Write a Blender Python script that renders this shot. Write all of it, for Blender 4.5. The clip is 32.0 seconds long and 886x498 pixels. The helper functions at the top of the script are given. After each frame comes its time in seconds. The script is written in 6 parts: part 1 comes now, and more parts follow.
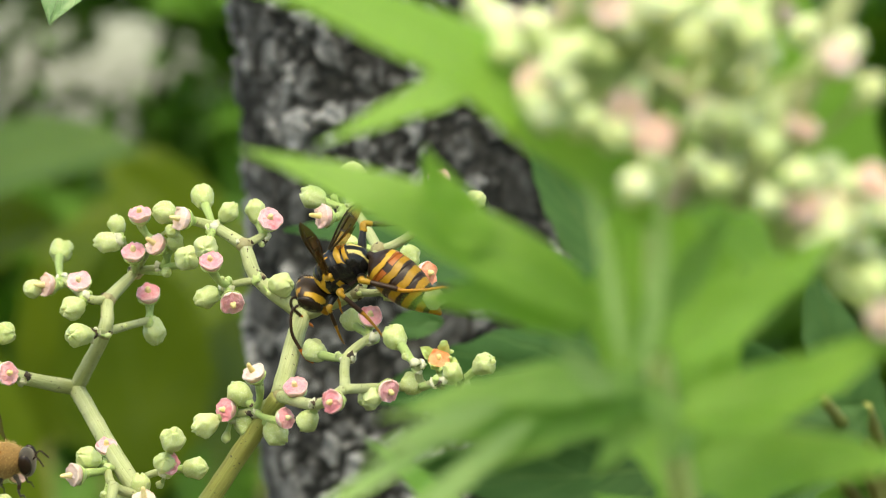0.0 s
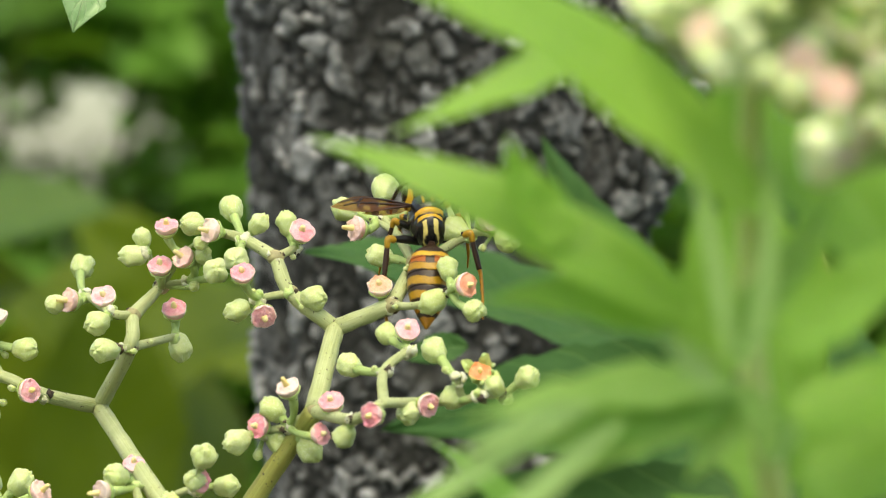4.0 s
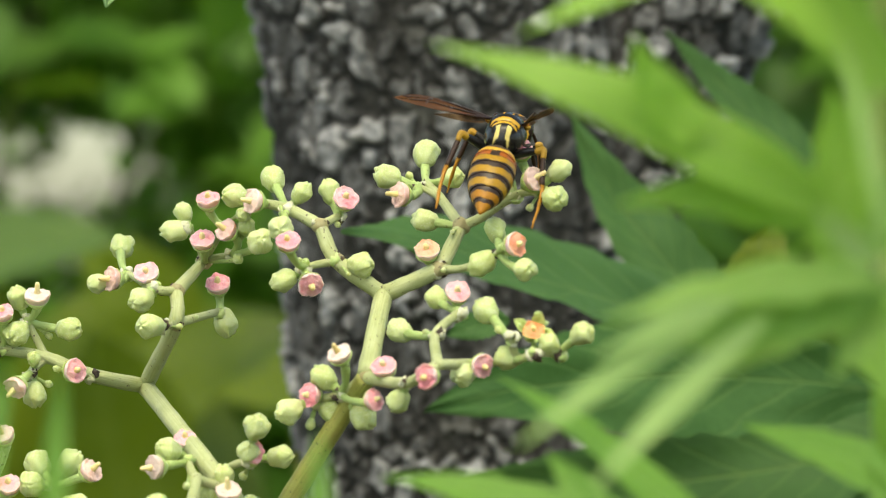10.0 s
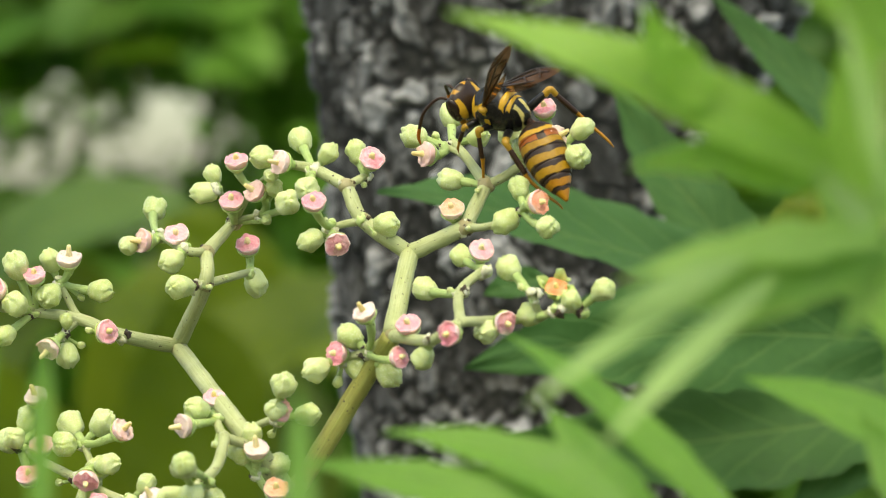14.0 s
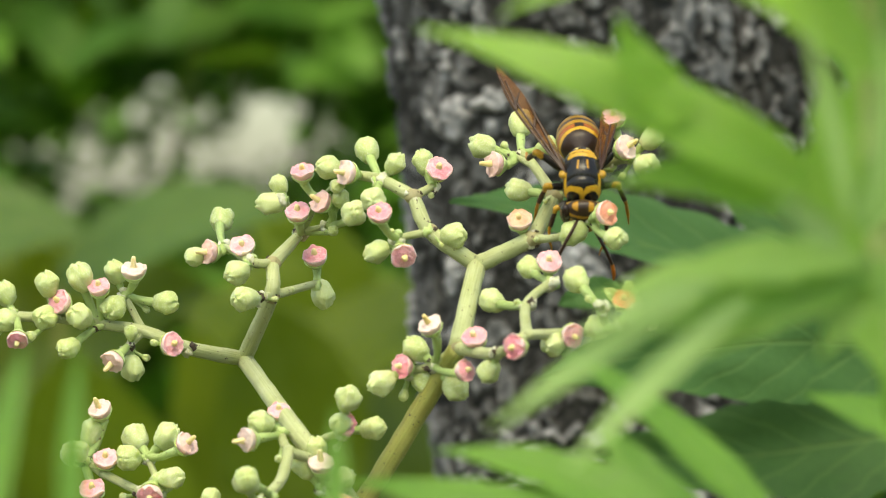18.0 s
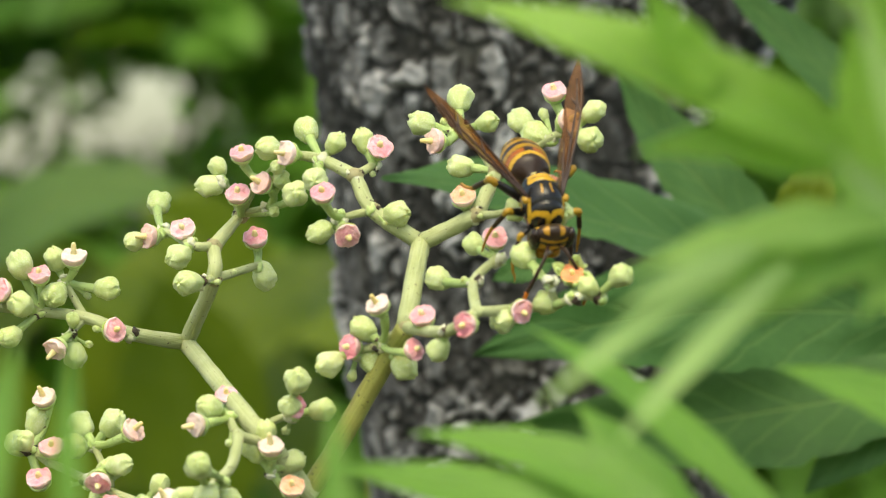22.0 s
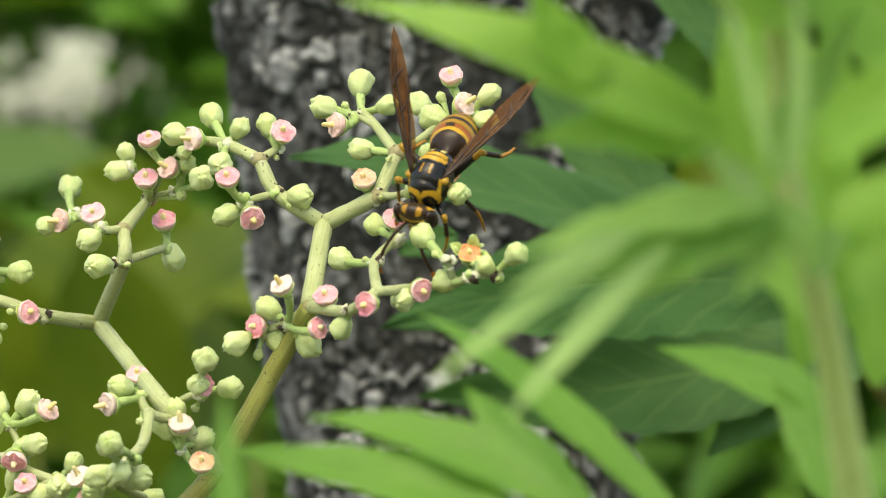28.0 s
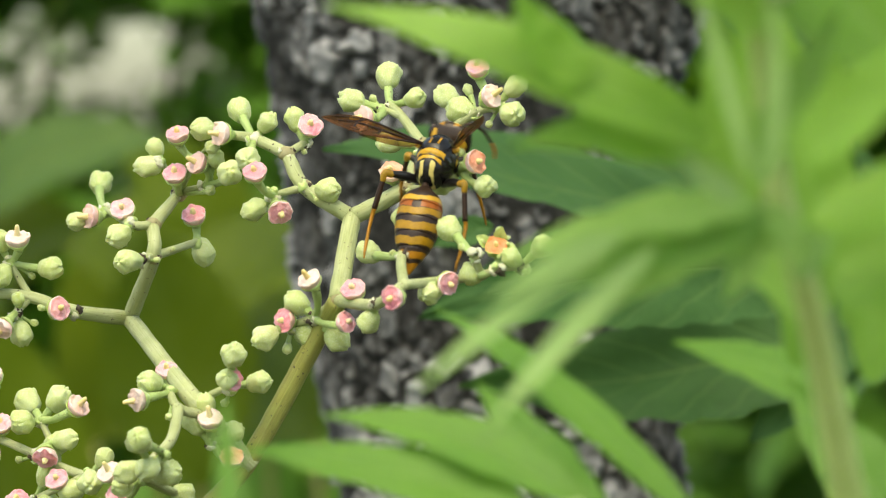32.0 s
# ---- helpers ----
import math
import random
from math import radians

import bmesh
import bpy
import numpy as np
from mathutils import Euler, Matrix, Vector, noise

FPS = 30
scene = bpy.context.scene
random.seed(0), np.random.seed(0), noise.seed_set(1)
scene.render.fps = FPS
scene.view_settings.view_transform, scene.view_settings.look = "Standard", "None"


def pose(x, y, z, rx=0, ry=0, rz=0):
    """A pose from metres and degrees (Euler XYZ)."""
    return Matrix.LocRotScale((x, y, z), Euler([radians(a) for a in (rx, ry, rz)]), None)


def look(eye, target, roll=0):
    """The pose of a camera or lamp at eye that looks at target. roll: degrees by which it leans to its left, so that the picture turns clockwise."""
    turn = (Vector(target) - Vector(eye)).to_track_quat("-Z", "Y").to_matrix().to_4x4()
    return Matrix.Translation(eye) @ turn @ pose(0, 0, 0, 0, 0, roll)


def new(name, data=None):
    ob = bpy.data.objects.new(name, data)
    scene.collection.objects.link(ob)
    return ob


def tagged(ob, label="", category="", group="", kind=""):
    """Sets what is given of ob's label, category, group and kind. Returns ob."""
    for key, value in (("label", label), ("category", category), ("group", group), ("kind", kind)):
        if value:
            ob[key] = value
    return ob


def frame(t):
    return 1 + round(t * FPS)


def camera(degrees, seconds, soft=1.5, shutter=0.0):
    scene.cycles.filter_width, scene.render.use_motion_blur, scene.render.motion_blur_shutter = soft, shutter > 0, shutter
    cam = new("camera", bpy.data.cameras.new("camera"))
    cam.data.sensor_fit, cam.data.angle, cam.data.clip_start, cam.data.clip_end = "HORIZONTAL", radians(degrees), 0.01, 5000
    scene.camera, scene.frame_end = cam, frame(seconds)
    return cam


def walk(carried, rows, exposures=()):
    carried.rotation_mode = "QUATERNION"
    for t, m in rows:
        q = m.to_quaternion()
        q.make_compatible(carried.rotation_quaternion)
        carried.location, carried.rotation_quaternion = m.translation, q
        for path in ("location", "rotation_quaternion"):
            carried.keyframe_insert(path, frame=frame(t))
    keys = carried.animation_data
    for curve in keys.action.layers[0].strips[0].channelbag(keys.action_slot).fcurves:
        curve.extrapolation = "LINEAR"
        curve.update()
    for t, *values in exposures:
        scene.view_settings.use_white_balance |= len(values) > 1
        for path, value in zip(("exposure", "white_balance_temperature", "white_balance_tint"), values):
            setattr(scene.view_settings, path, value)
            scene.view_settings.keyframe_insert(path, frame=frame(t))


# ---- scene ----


def view(x, y, z, pitch, yaw, roll):
    """A camera at (x, y, z) that looks along +y, turned by pitch, yaw and roll in degrees."""
    return pose(x, y, z, 0, 0, yaw) @ pose(0, 0, 0, 90 + pitch, 0, 0) @ pose(0, 0, 0, 0, 0, roll)


cam = camera(12, 32.0, soft=1.1, shutter=0.4)
# long lens close up: shallow depth of field
cam.data.dof.use_dof = True
cam.data.dof.focus_distance = 0.512
cam.data.dof.aperture_fstop = 46
walk(cam, [
    (0.0, view(0.0094, -0.01763, 1.21278, -0.781, 0.138, 2.292)),
    (0.5, view(0.0054, -0.01628, 1.21264, -0.797, -0.341, 2.393)),
    (1.0, view(0.00545, -0.01396, 1.21266, -0.872, -0.189, 2.164)),
    (1.5, view(0.00327, -0.01321, 1.2065, -0.319, -0.264, 1.417)),
    (2.0, view(0.00344, -0.00887, 1.20918, -0.587, -0.016, 2.037)),
    (2.5, view(0.00241, -0.00867, 1.21016, -0.727, -0.012, 1.976)),
    (4.5, view(-2e-05, 0.00137, 1.20397, 0.599, -0.533, 2.498)),
    (5.0, view(-0.00045, 0.0035, 1.20557, 0.747, -0.691, 2.949)),
    (5.5, view(-0.00419, 0.00131, 1.20634, 0.669, -1.256, 3.871)),
    (6.0, view(-0.00377, 0.00451, 1.20211, 0.910, -1.36, 2.758)),
    (6.5, view(-0.00472, 0.00902, 1.20125, 1.361, -1.55, 2.836)),
    (7.0, view(-0.0055, 0.00557, 1.19985, 1.748, -1.776, 2.235)),
    (7.5, view(-0.00607, 0.00348, 1.19831, 1.830, -1.995, 1.42)),
    (8.0, view(-0.00517, 0.00082, 1.19918, 1.525, -1.979, 0.816)),
    (8.5, view(-0.00569, 0.00222, 1.19899, 1.283, -1.386, 1.011)),
    (9.0, view(-0.00459, 0.00355, 1.19662, 1.191, -0.699, -0.0)),
    (9.5, view(-0.0042, 0.00169, 1.19593, 0.972, -0.417, -0.512)),
    (10.0, view(-0.00571, 0.0043, 1.19607, 0.746, -0.45, 0.307)),
    (10.5, view(-0.00408, 0.00212, 1.19665, 0.451, -0.292, 0.232)),
    (11.0, view(-0.00285, 0.00318, 1.19539, 0.320, -0.138, -0.401)),
    (11.5, view(-0.0011, -0.00011, 1.19665, 0.078, 0.08, -0.169)),
    (12.0, view(0.00093, -0.00126, 1.19761, -0.054, 0.35, -0.284)),
    (12.5, view(0.00148, -0.001, 1.19655, 0.068, 0.477, -0.524)),
    (13.0, view(-0.00044, 0.00041, 1.19522, 0.219, 0.344, -0.634)),
    (13.5, view(0.00055, -9e-05, 1.19691, 0.092, 0.54, -0.141)),
    (14.0, view(0.0017, -0.00062, 1.19552, 0.241, 0.748, -0.278)),
    (14.5, view(-0.00073, -0.00027, 1.19589, 0.250, 0.548, 0.085)),
    (16.5, view(0.00434, -0.00073, 1.19479, 0.412, 1.336, -0.737)),
    (17.0, view(0.0047, 0.00018, 1.195, 0.425, 1.51, -0.534)),
    (17.5, view(0.00552, 0.00137, 1.19619, 0.313, 1.839, -0.435)),
    (18.0, view(0.00569, 0.00573, 1.19645, 0.296, 2.142, -0.315)),
    (18.5, view(0.00359, 0.00996, 1.19527, 0.402, 2.095, -0.518)),
    (19.0, view(0.00267, 0.00981, 1.19586, 0.311, 2.048, -0.822)),
    (19.5, view(0.00156, 0.00812, 1.19631, 0.229, 1.886, -1.04)),
    (20.0, view(0.00056, 0.00614, 1.19799, 0.011, 1.7, -0.757)),
    (20.5, view(-0.00041, 0.00908, 1.19537, 0.194, 1.469, -1.535)),
    (21.0, view(-0.00214, 0.00943, 1.19645, 0.014, 1.067, -1.527)),
    (21.5, view(-0.0025, 0.01028, 1.19714, -0.098, 0.771, -1.613)),
    (22.0, view(-0.00167, 0.00817, 1.19752, -0.141, 0.535, -1.751)),
    (22.5, view(-0.00253, 0.00803, 1.19862, -0.242, 0.05, -1.644)),
    (23.0, view(-0.00623, 0.00792, 1.19898, -0.271, -0.85, -1.17)),
    (23.5, view(-0.004, 0.00334, 1.20006, -0.492, -1.09, -1.739)),
    (24.0, view(-0.00378, 0.00128, 1.2008, -0.636, -1.193, -1.903)),
    (24.5, view(-0.00372, 0.00017, 1.20126, -0.727, -1.157, -1.958)),
    (25.0, view(-0.00264, -0.00118, 1.20154, -0.812, -1.041, -2.623)),
    (25.5, view(-0.0031, -0.00117, 1.20183, -0.846, -1.033, -2.198)),
    (27.5, view(0.00095, -0.00612, 1.20088, -0.812, -0.507, -2.408)),
    (28.0, view(0.00169, -0.00768, 1.20057, -0.803, -0.416, -2.566)),
    (28.5, view(0.0019, -0.00668, 1.20018, -0.777, -0.343, -2.655)),
    (29.0, view(0.00155, -0.00639, 1.20064, -0.856, -0.316, -2.643)),
    (29.5, view(0.00169, -0.0055, 1.20043, -0.896, -0.137, -2.597)),
    (30.0, view(0.00414, -0.00377, 1.20192, -1.150, 0.293, -2.877)),
    (30.5, view(0.00242, -0.00411, 1.2003, -1.025, 0.192, -2.694)),
    (31.0, view(0.00428, -0.00667, 1.20121, -1.146, 0.393, -2.694)),
    (31.5, view(0.00428, -0.00603, 1.20035, -1.027, 0.363, -3.123)),
    (32.0, view(0.00649, -0.00794, 1.20162, -1.006, 0.516, -3.17)),
], exposures=[(0, 0.67, 8050, -3), (32, 0.67, 8050, -3)])

# ---- light: bright overcast sky, a soft high sun ----
world = bpy.data.worlds.new("sky")
scene.world = world
world.use_nodes = True
_nt = world.node_tree
_sky = _nt.nodes.new("ShaderNodeTexSky")
_sky.sky_type = "NISHITA"
_sky.sun_disc = False
_sky.sun_elevation, _sky.sun_rotation = radians(62), radians(200)
_sky.air_density, _sky.dust_density, _sky.ozone_density = 1.0, 3.2, 1.0
_nt.links.new(_sky.outputs[0], _nt.nodes["Background"].inputs[0])
_nt.nodes["Background"].inputs[1].default_value = 0.235
sun = new("sun", bpy.data.lights.new("sun", "SUN"))
sun.data.energy, sun.data.angle, sun.data.color = 1.05, radians(25), (1.0, 0.95, 0.84)
sun.matrix_world = look((0, 0, 0), (math.sin(radians(20)) * -0.47, math.cos(radians(20)) * 0.47, -0.88))

# ---- materials ----


class Nodes:
    """A short way to write node materials."""

    def __init__(self, name):
        self.mat = bpy.data.materials.new(name)
        self.mat.use_nodes = True
        self.tree = self.mat.node_tree
        self.bsdf = self.tree.nodes["Principled BSDF"]
        self.out = self.tree.nodes["Material Output"]

    def add(self, kind, links=None, **values):
        n = self.tree.nodes.new("ShaderNode" + kind)
        for key, value in values.items():
            if key in n.inputs:
                n.inputs[key].default_value = value
        for key, value in (links or {}).items():
            self.tree.links.new(value, n.inputs[key])
        return n

    def link(self, a, b):
        self.tree.links.new(a, b)

    def coord(self, kind="Object"):
        return self.add("TexCoord").outputs[kind]

    def noise(self, vector, scale, detail=3.0, rough=0.55):
        return self.add("TexNoise", {"Vector": vector}, Scale=scale, Detail=detail, Roughness=rough).outputs["Fac"]

    def ramp(self, fac, stops, constant=False):
        n = self.add("ValToRGB", {"Fac": fac})
        r = n.color_ramp
        r.interpolation = "CONSTANT" if constant else "LINEAR"
        while len(r.elements) < len(stops):
            r.elements.new(0.5)
        for e, (p, c) in zip(r.elements, stops):
            e.position, e.color = p, (*c, 1) if len(c) == 3 else c
        return n.outputs["Color"]

    def mix(self, fac, a, b, mode="MIX"):
        n = self.tree.nodes.new("ShaderNodeMix")
        n.data_type, n.blend_type = "RGBA", mode
        for value, at in ((fac, 0), (a, 6), (b, 7)):
            if hasattr(value, "is_linked"):
                self.link(value, n.inputs[at])
            else:
                n.inputs[at].default_value = value if at == 0 else (*value, 1)
        return n.outputs[2]

    def math(self, op, a, b=0.0, c=0.0):
        n = self.tree.nodes.new("ShaderNodeMath")
        n.operation = op
        for value, at in ((a, 0), (b, 1), (c, 2)):
            if hasattr(value, "is_linked"):
                self.link(value, n.inputs[at])
            else:
                n.inputs[at].default_value = value
        return n.outputs[0]

    def bump(self, height, strength, distance):
        n = self.add("Bump", {"Height": height}, Strength=strength, Distance=distance)
        self.link(n.outputs[0], self.bsdf.inputs["Normal"])
        return n.outputs[0]

    def set(self, **values):
        for key, value in values.items():
            i = self.bsdf.inputs[key.replace("_", " ")]
            if hasattr(value, "is_linked"):
                self.link(value, i)
            else:
                i.default_value = value
        return self.mat


def leaf_material(name, dark, light, vein, glow, share, rough, bump=0.00012, rib=0.035, side=9.0, islands=0.0, gloss=0.4, patch=60.0):
    """A leaf: blotched green, a pale midrib and side veins along the blade, light that shines through."""
    m = Nodes(name)
    uv = m.coord("UV")
    xyz = m.add("SeparateXYZ", {"Vector": uv})
    u, v = xyz.outputs[0], xyz.outputs[1]
    across = m.math("ABSOLUTE", m.math("SUBTRACT", v, 0.5))
    obj = m.coord("Object")
    big, small = m.noise(obj, patch), m.noise(obj, 700.0, 4.0)
    tone = m.math("ADD", m.math("MULTIPLY", big, 0.65), m.math("MULTIPLY", small, 0.35))
    info = m.add("ObjectInfo")
    tone = m.math("ADD", tone, m.math("MULTIPLY", m.math("SUBTRACT", info.outputs["Random"], 0.5), 0.18))
    if islands:
        each = m.add("NewGeometry").outputs["Random Per Island"]
        tone = m.math("ADD", tone, m.math("MULTIPLY", m.math("SUBTRACT", each, 0.5), islands))
    col = m.ramp(tone, [(0.30, dark), (0.70, light)])
    midrib = m.math("SUBTRACT", 1.0, m.add("MapRange", {"Value": across}, **{"From Min": rib * 0.35, "From Max": rib}).outputs[0])
    wob = m.math("MULTIPLY", m.math("SUBTRACT", big, 0.5), 0.08)
    phase = m.math("FRACT", m.math("MULTIPLY", m.math("ADD", m.math("SUBTRACT", u, m.math("MULTIPLY", across, 0.42)), wob), side))
    near = m.math("ABSOLUTE", m.math("SUBTRACT", phase, 0.5))
    sidev = m.math("SUBTRACT", 1.0, m.add("MapRange", {"Value": near}, **{"From Min": 0.02, "From Max": 0.09}).outputs[0])
    veins = m.math("MAXIMUM", midrib, m.math("MULTIPLY", sidev, 0.45))
    col = m.mix(m.math("MULTIPLY", veins, 0.55), col, vein)
    height = m.math("ADD", m.math("MULTIPLY", veins, -0.8), m.math("MULTIPLY", small, 0.5))
    normal = m.bump(height, 0.7, bump)
    m.set(Base_Color=col, Roughness=m.ramp(small, [(0.3, (rough - 0.08,) * 3), (0.7, (rough + 0.12,) * 3)]), Specular_IOR_Level=gloss)
    through_leaf = m.add("BsdfTranslucent", {"Color": m.mix(0.5, col, glow), "Normal": normal})
    both = m.add("MixShader", {1: m.bsdf.outputs[0], 2: through_leaf.outputs[0]}, Fac=share)
    m.link(both.outputs[0], m.out.inputs[0])
    return m.mat


M_FRONT = leaf_material("young_leaf", (0.200, 0.40, 0.050), (0.325, 0.56, 0.095), (0.34, 0.53, 0.14), (0.32, 0.60, 0.06), 0.5, 0.44, gloss=0.5)
M_DOWNY = leaf_material("downy_leaf", (0.23, 0.42, 0.085), (0.35, 0.57, 0.145), (0.40, 0.58, 0.20), (0.34, 0.60, 0.10), 0.45, 0.5, gloss=0.5)
M_UNDER = leaf_material("pale_leaf", (0.26, 0.43, 0.13), (0.36, 0.54, 0.19), (0.42, 0.57, 0.25), (0.36, 0.57, 0.15), 0.35, 0.55)
M_FRONT_PALE = leaf_material("young_leaf_base", (0.09, 0.23, 0.028), (0.15, 0.32, 0.045), (0.22, 0.38, 0.10), (0.32, 0.56, 0.06), 0.42, 0.5)
M_VINE = leaf_material("vine_leaf", (0.034, 0.095, 0.022), (0.066, 0.148, 0.043), (0.15, 0.25, 0.075), (0.14, 0.32, 0.03), 0.25, 0.6, 0.0004, 0.018, 9.0, gloss=0.22)
M_HANG = leaf_material("fresh_leaf", (0.15, 0.28, 0.10), (0.25, 0.40, 0.17), (0.40, 0.50, 0.28), (0.30, 0.55, 0.10), 0.25, 0.28, 0.0003, 0.02, 7.0, gloss=0.6)
M_BACK = leaf_material("shrub_leaf", (0.035, 0.10, 0.014), (0.085, 0.21, 0.035), (0.12, 0.24, 0.06), (0.24, 0.46, 0.03), 0.4, 0.55, islands=0.4)
M_SHOOT = leaf_material("shrub_shoot", (0.06, 0.16, 0.016), (0.15, 0.32, 0.045), (0.16, 0.28, 0.07), (0.32, 0.55, 0.04), 0.5, 0.55, islands=0.5)
M_SAGE = leaf_material("sage_leaf", (0.060, 0.125, 0.018), (0.115, 0.20, 0.034), (0.16, 0.24, 0.06), (0.2, 0.35, 0.04), 0.35, 0.5, 0.0003, 0.02, 7.0, patch=9.0)
M_OLIVE = leaf_material("olive_leaf", (0.058, 0.10, 0.005), (0.24, 0.31, 0.020), (0.18, 0.24, 0.05), (0.24, 0.33, 0.02), 0.45, 0.4, 0.0003, 0.02, 7.0, patch=9.0)


def stem_material(name, pale, dark, speck):
    m = Nodes(name)
    obj = m.coord("Object")
    stretch = m.add("Mapping", {"Vector": m.coord("UV")}, Scale=(1.0, 14.0, 1.0)).outputs[0]
    streak, blotch, fine = m.noise(stretch, 2.5, 4.0), m.noise(obj, 260.0), m.noise(obj, 2600.0, 2.0)
    col = m.ramp(m.math("ADD", m.math("MULTIPLY", streak, 0.6), m.math("MULTIPLY", blotch, 0.4)), [(0.34, dark), (0.62, pale)])
    dots = m.ramp(m.noise(obj, 2300.0, 1.0), [(0.69, (0, 0, 0)), (0.74, (1, 1, 1))])
    col = m.mix(dots, col, speck)
    m.bump(m.math("ADD", streak, m.math("MULTIPLY", fine, 0.4)), 0.8, 0.00022)
    return m.set(Base_Color=col, Roughness=0.55, Subsurface_Weight=0.15, Subsurface_Radius=(0.001, 0.001, 0.0004))


M_STEM = stem_material("pale_green_stem", (0.46, 0.50, 0.27), (0.30, 0.34, 0.14), (0.06, 0.035, 0.02))
M_STALK = stem_material("olive_stalk", (0.33, 0.35, 0.09), (0.19, 0.17, 0.035), (0.05, 0.035, 0.015))
M_TWIG = stem_material("green_twig", (0.42, 0.54, 0.21), (0.30, 0.41, 0.12), (0.12, 0.10, 0.03))
M_FSTEM = stem_material("front_stem", (0.58, 0.71, 0.26), (0.48, 0.61, 0.19), (0.34, 0.43, 0.13))


def skin_material(name, low, high, rough=0.5, sub=0.25, bump=0.0002, scale=7.0, spots=None):
    """Soft plant tissue: mottled, slightly waxy."""
    m = Nodes(name)
    obj = m.coord("Object")
    info = m.add("ObjectInfo")
    big, fine = m.noise(obj, scale * 0.35), m.noise(obj, scale * 2.2, 3.0)
    tone = m.math("ADD", m.math("MULTIPLY", big, 0.6), m.math("MULTIPLY", fine, 0.4))
    tone = m.math("ADD", tone, m.math("MULTIPLY", m.math("SUBTRACT", info.outputs["Random"], 0.5), 0.22))
    col = m.ramp(tone, [(0.32, low), (0.68, high)])
    if spots:
        col = m.mix(m.ramp(m.noise(obj, scale * 3.2, 1.0), [(0.56, (0, 0, 0)), (0.66, (0.9, 0.9, 0.9))]), col, spots)
    m.bump(fine, 0.6, bump)
    return m.set(Base_Color=col, Roughness=rough, Subsurface_Weight=sub, Subsurface_Radius=(1.0, 0.9, 0.45), Subsurface_Scale=0.0012)


M_BUD = skin_material("bud_green", (0.41, 0.50, 0.17), (0.54, 0.61, 0.30), 0.36, 0.45, 0.00022, 8.0, (0.64, 0.68, 0.46))
M_CALYX = skin_material("calyx_green", (0.38, 0.52, 0.16), (0.52, 0.64, 0.28), 0.4, 0.4)
M_PINK = skin_material("pink_disc", (0.77, 0.24, 0.31), (0.84, 0.45, 0.49), 0.36, 0.3, 0.0003)
M_CORAL = skin_material("coral_disc", (0.80, 0.24, 0.14), (0.85, 0.44, 0.30), 0.36, 0.3, 0.0003)
M_PALE = skin_material("pale_pink_disc", (0.70, 0.42, 0.38), (0.79, 0.60, 0.54), 0.45)
M_WHITE = skin_material("white_disc", (0.62, 0.43, 0.40), (0.72, 0.60, 0.54), 0.45)
M_ORANGE = skin_material("orange_disc", (0.64, 0.17, 0.055), (0.76, 0.34, 0.15), 0.3)
M_PEACH = skin_material("peach_disc", (0.72, 0.30, 0.17), (0.82, 0.50, 0.34), 0.4)
M_STYLE = skin_material("cream_style", (0.76, 0.58, 0.24), (0.82, 0.72, 0.42), 0.45)
M_RIM = skin_material("flower_rim", (0.78, 0.44, 0.46), (0.84, 0.64, 0.62), 0.45)
M_BLUSH = skin_material("blush_disc", (0.84, 0.50, 0.44), (0.88, 0.64, 0.58), 0.45)
M_NEAR_BUD = skin_material("pale_bud", (0.62, 0.74, 0.34), (0.76, 0.83, 0.53), 0.42, 0.45, 0.0002, 8.0)
M_PETAL = skin_material("hooded_petal", (0.38, 0.50, 0.13), (0.55, 0.62, 0.25), 0.45)
M_CRUMB = skin_material("dry_bract", (0.50, 0.50, 0.32), (0.72, 0.72, 0.56), 0.6)
M_SCAR = skin_material("dark_scar", (0.02, 0.013, 0.008), (0.07, 0.045, 0.03), 0.7)
M_JOINT = stem_material("brown_joint", (0.35, 0.33, 0.17), (0.22, 0.18, 0.09), (0.05, 0.03, 0.015))


def bark_material():
    m = Nodes("grey_bark")
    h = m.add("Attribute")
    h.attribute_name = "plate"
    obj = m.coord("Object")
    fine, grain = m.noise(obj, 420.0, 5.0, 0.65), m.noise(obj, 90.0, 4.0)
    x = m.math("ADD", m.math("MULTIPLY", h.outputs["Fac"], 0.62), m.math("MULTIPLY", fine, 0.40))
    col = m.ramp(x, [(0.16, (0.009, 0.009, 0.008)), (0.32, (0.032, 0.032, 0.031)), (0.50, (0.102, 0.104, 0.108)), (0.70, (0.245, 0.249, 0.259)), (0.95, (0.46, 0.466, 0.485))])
    col = m.mix(m.ramp(grain, [(0.58, (0, 0, 0)), (0.72, (0.5, 0.5, 0.5))]), col, (0.085, 0.086, 0.075))
    m.bump(fine, 0.8, 0.0012)
    return m.set(Base_Color=col, Roughness=0.88, Specular_IOR_Level=0.2)


M_BARK = bark_material()


def plain(name, low, high, scale, rough=0.8, bump=0.002):
    m = Nodes(name)
    obj = m.coord("Object")
    a, b = m.noise(obj, scale, 4.0), m.noise(obj, scale * 9, 4.0)
    m.bump(b, 0.8, bump)
    return m.set(Base_Color=m.ramp(m.math("ADD", m.math("MULTIPLY", a, 0.6), m.math("MULTIPLY", b, 0.4)), [(0.3, low), (0.7, high)]), Roughness=rough)


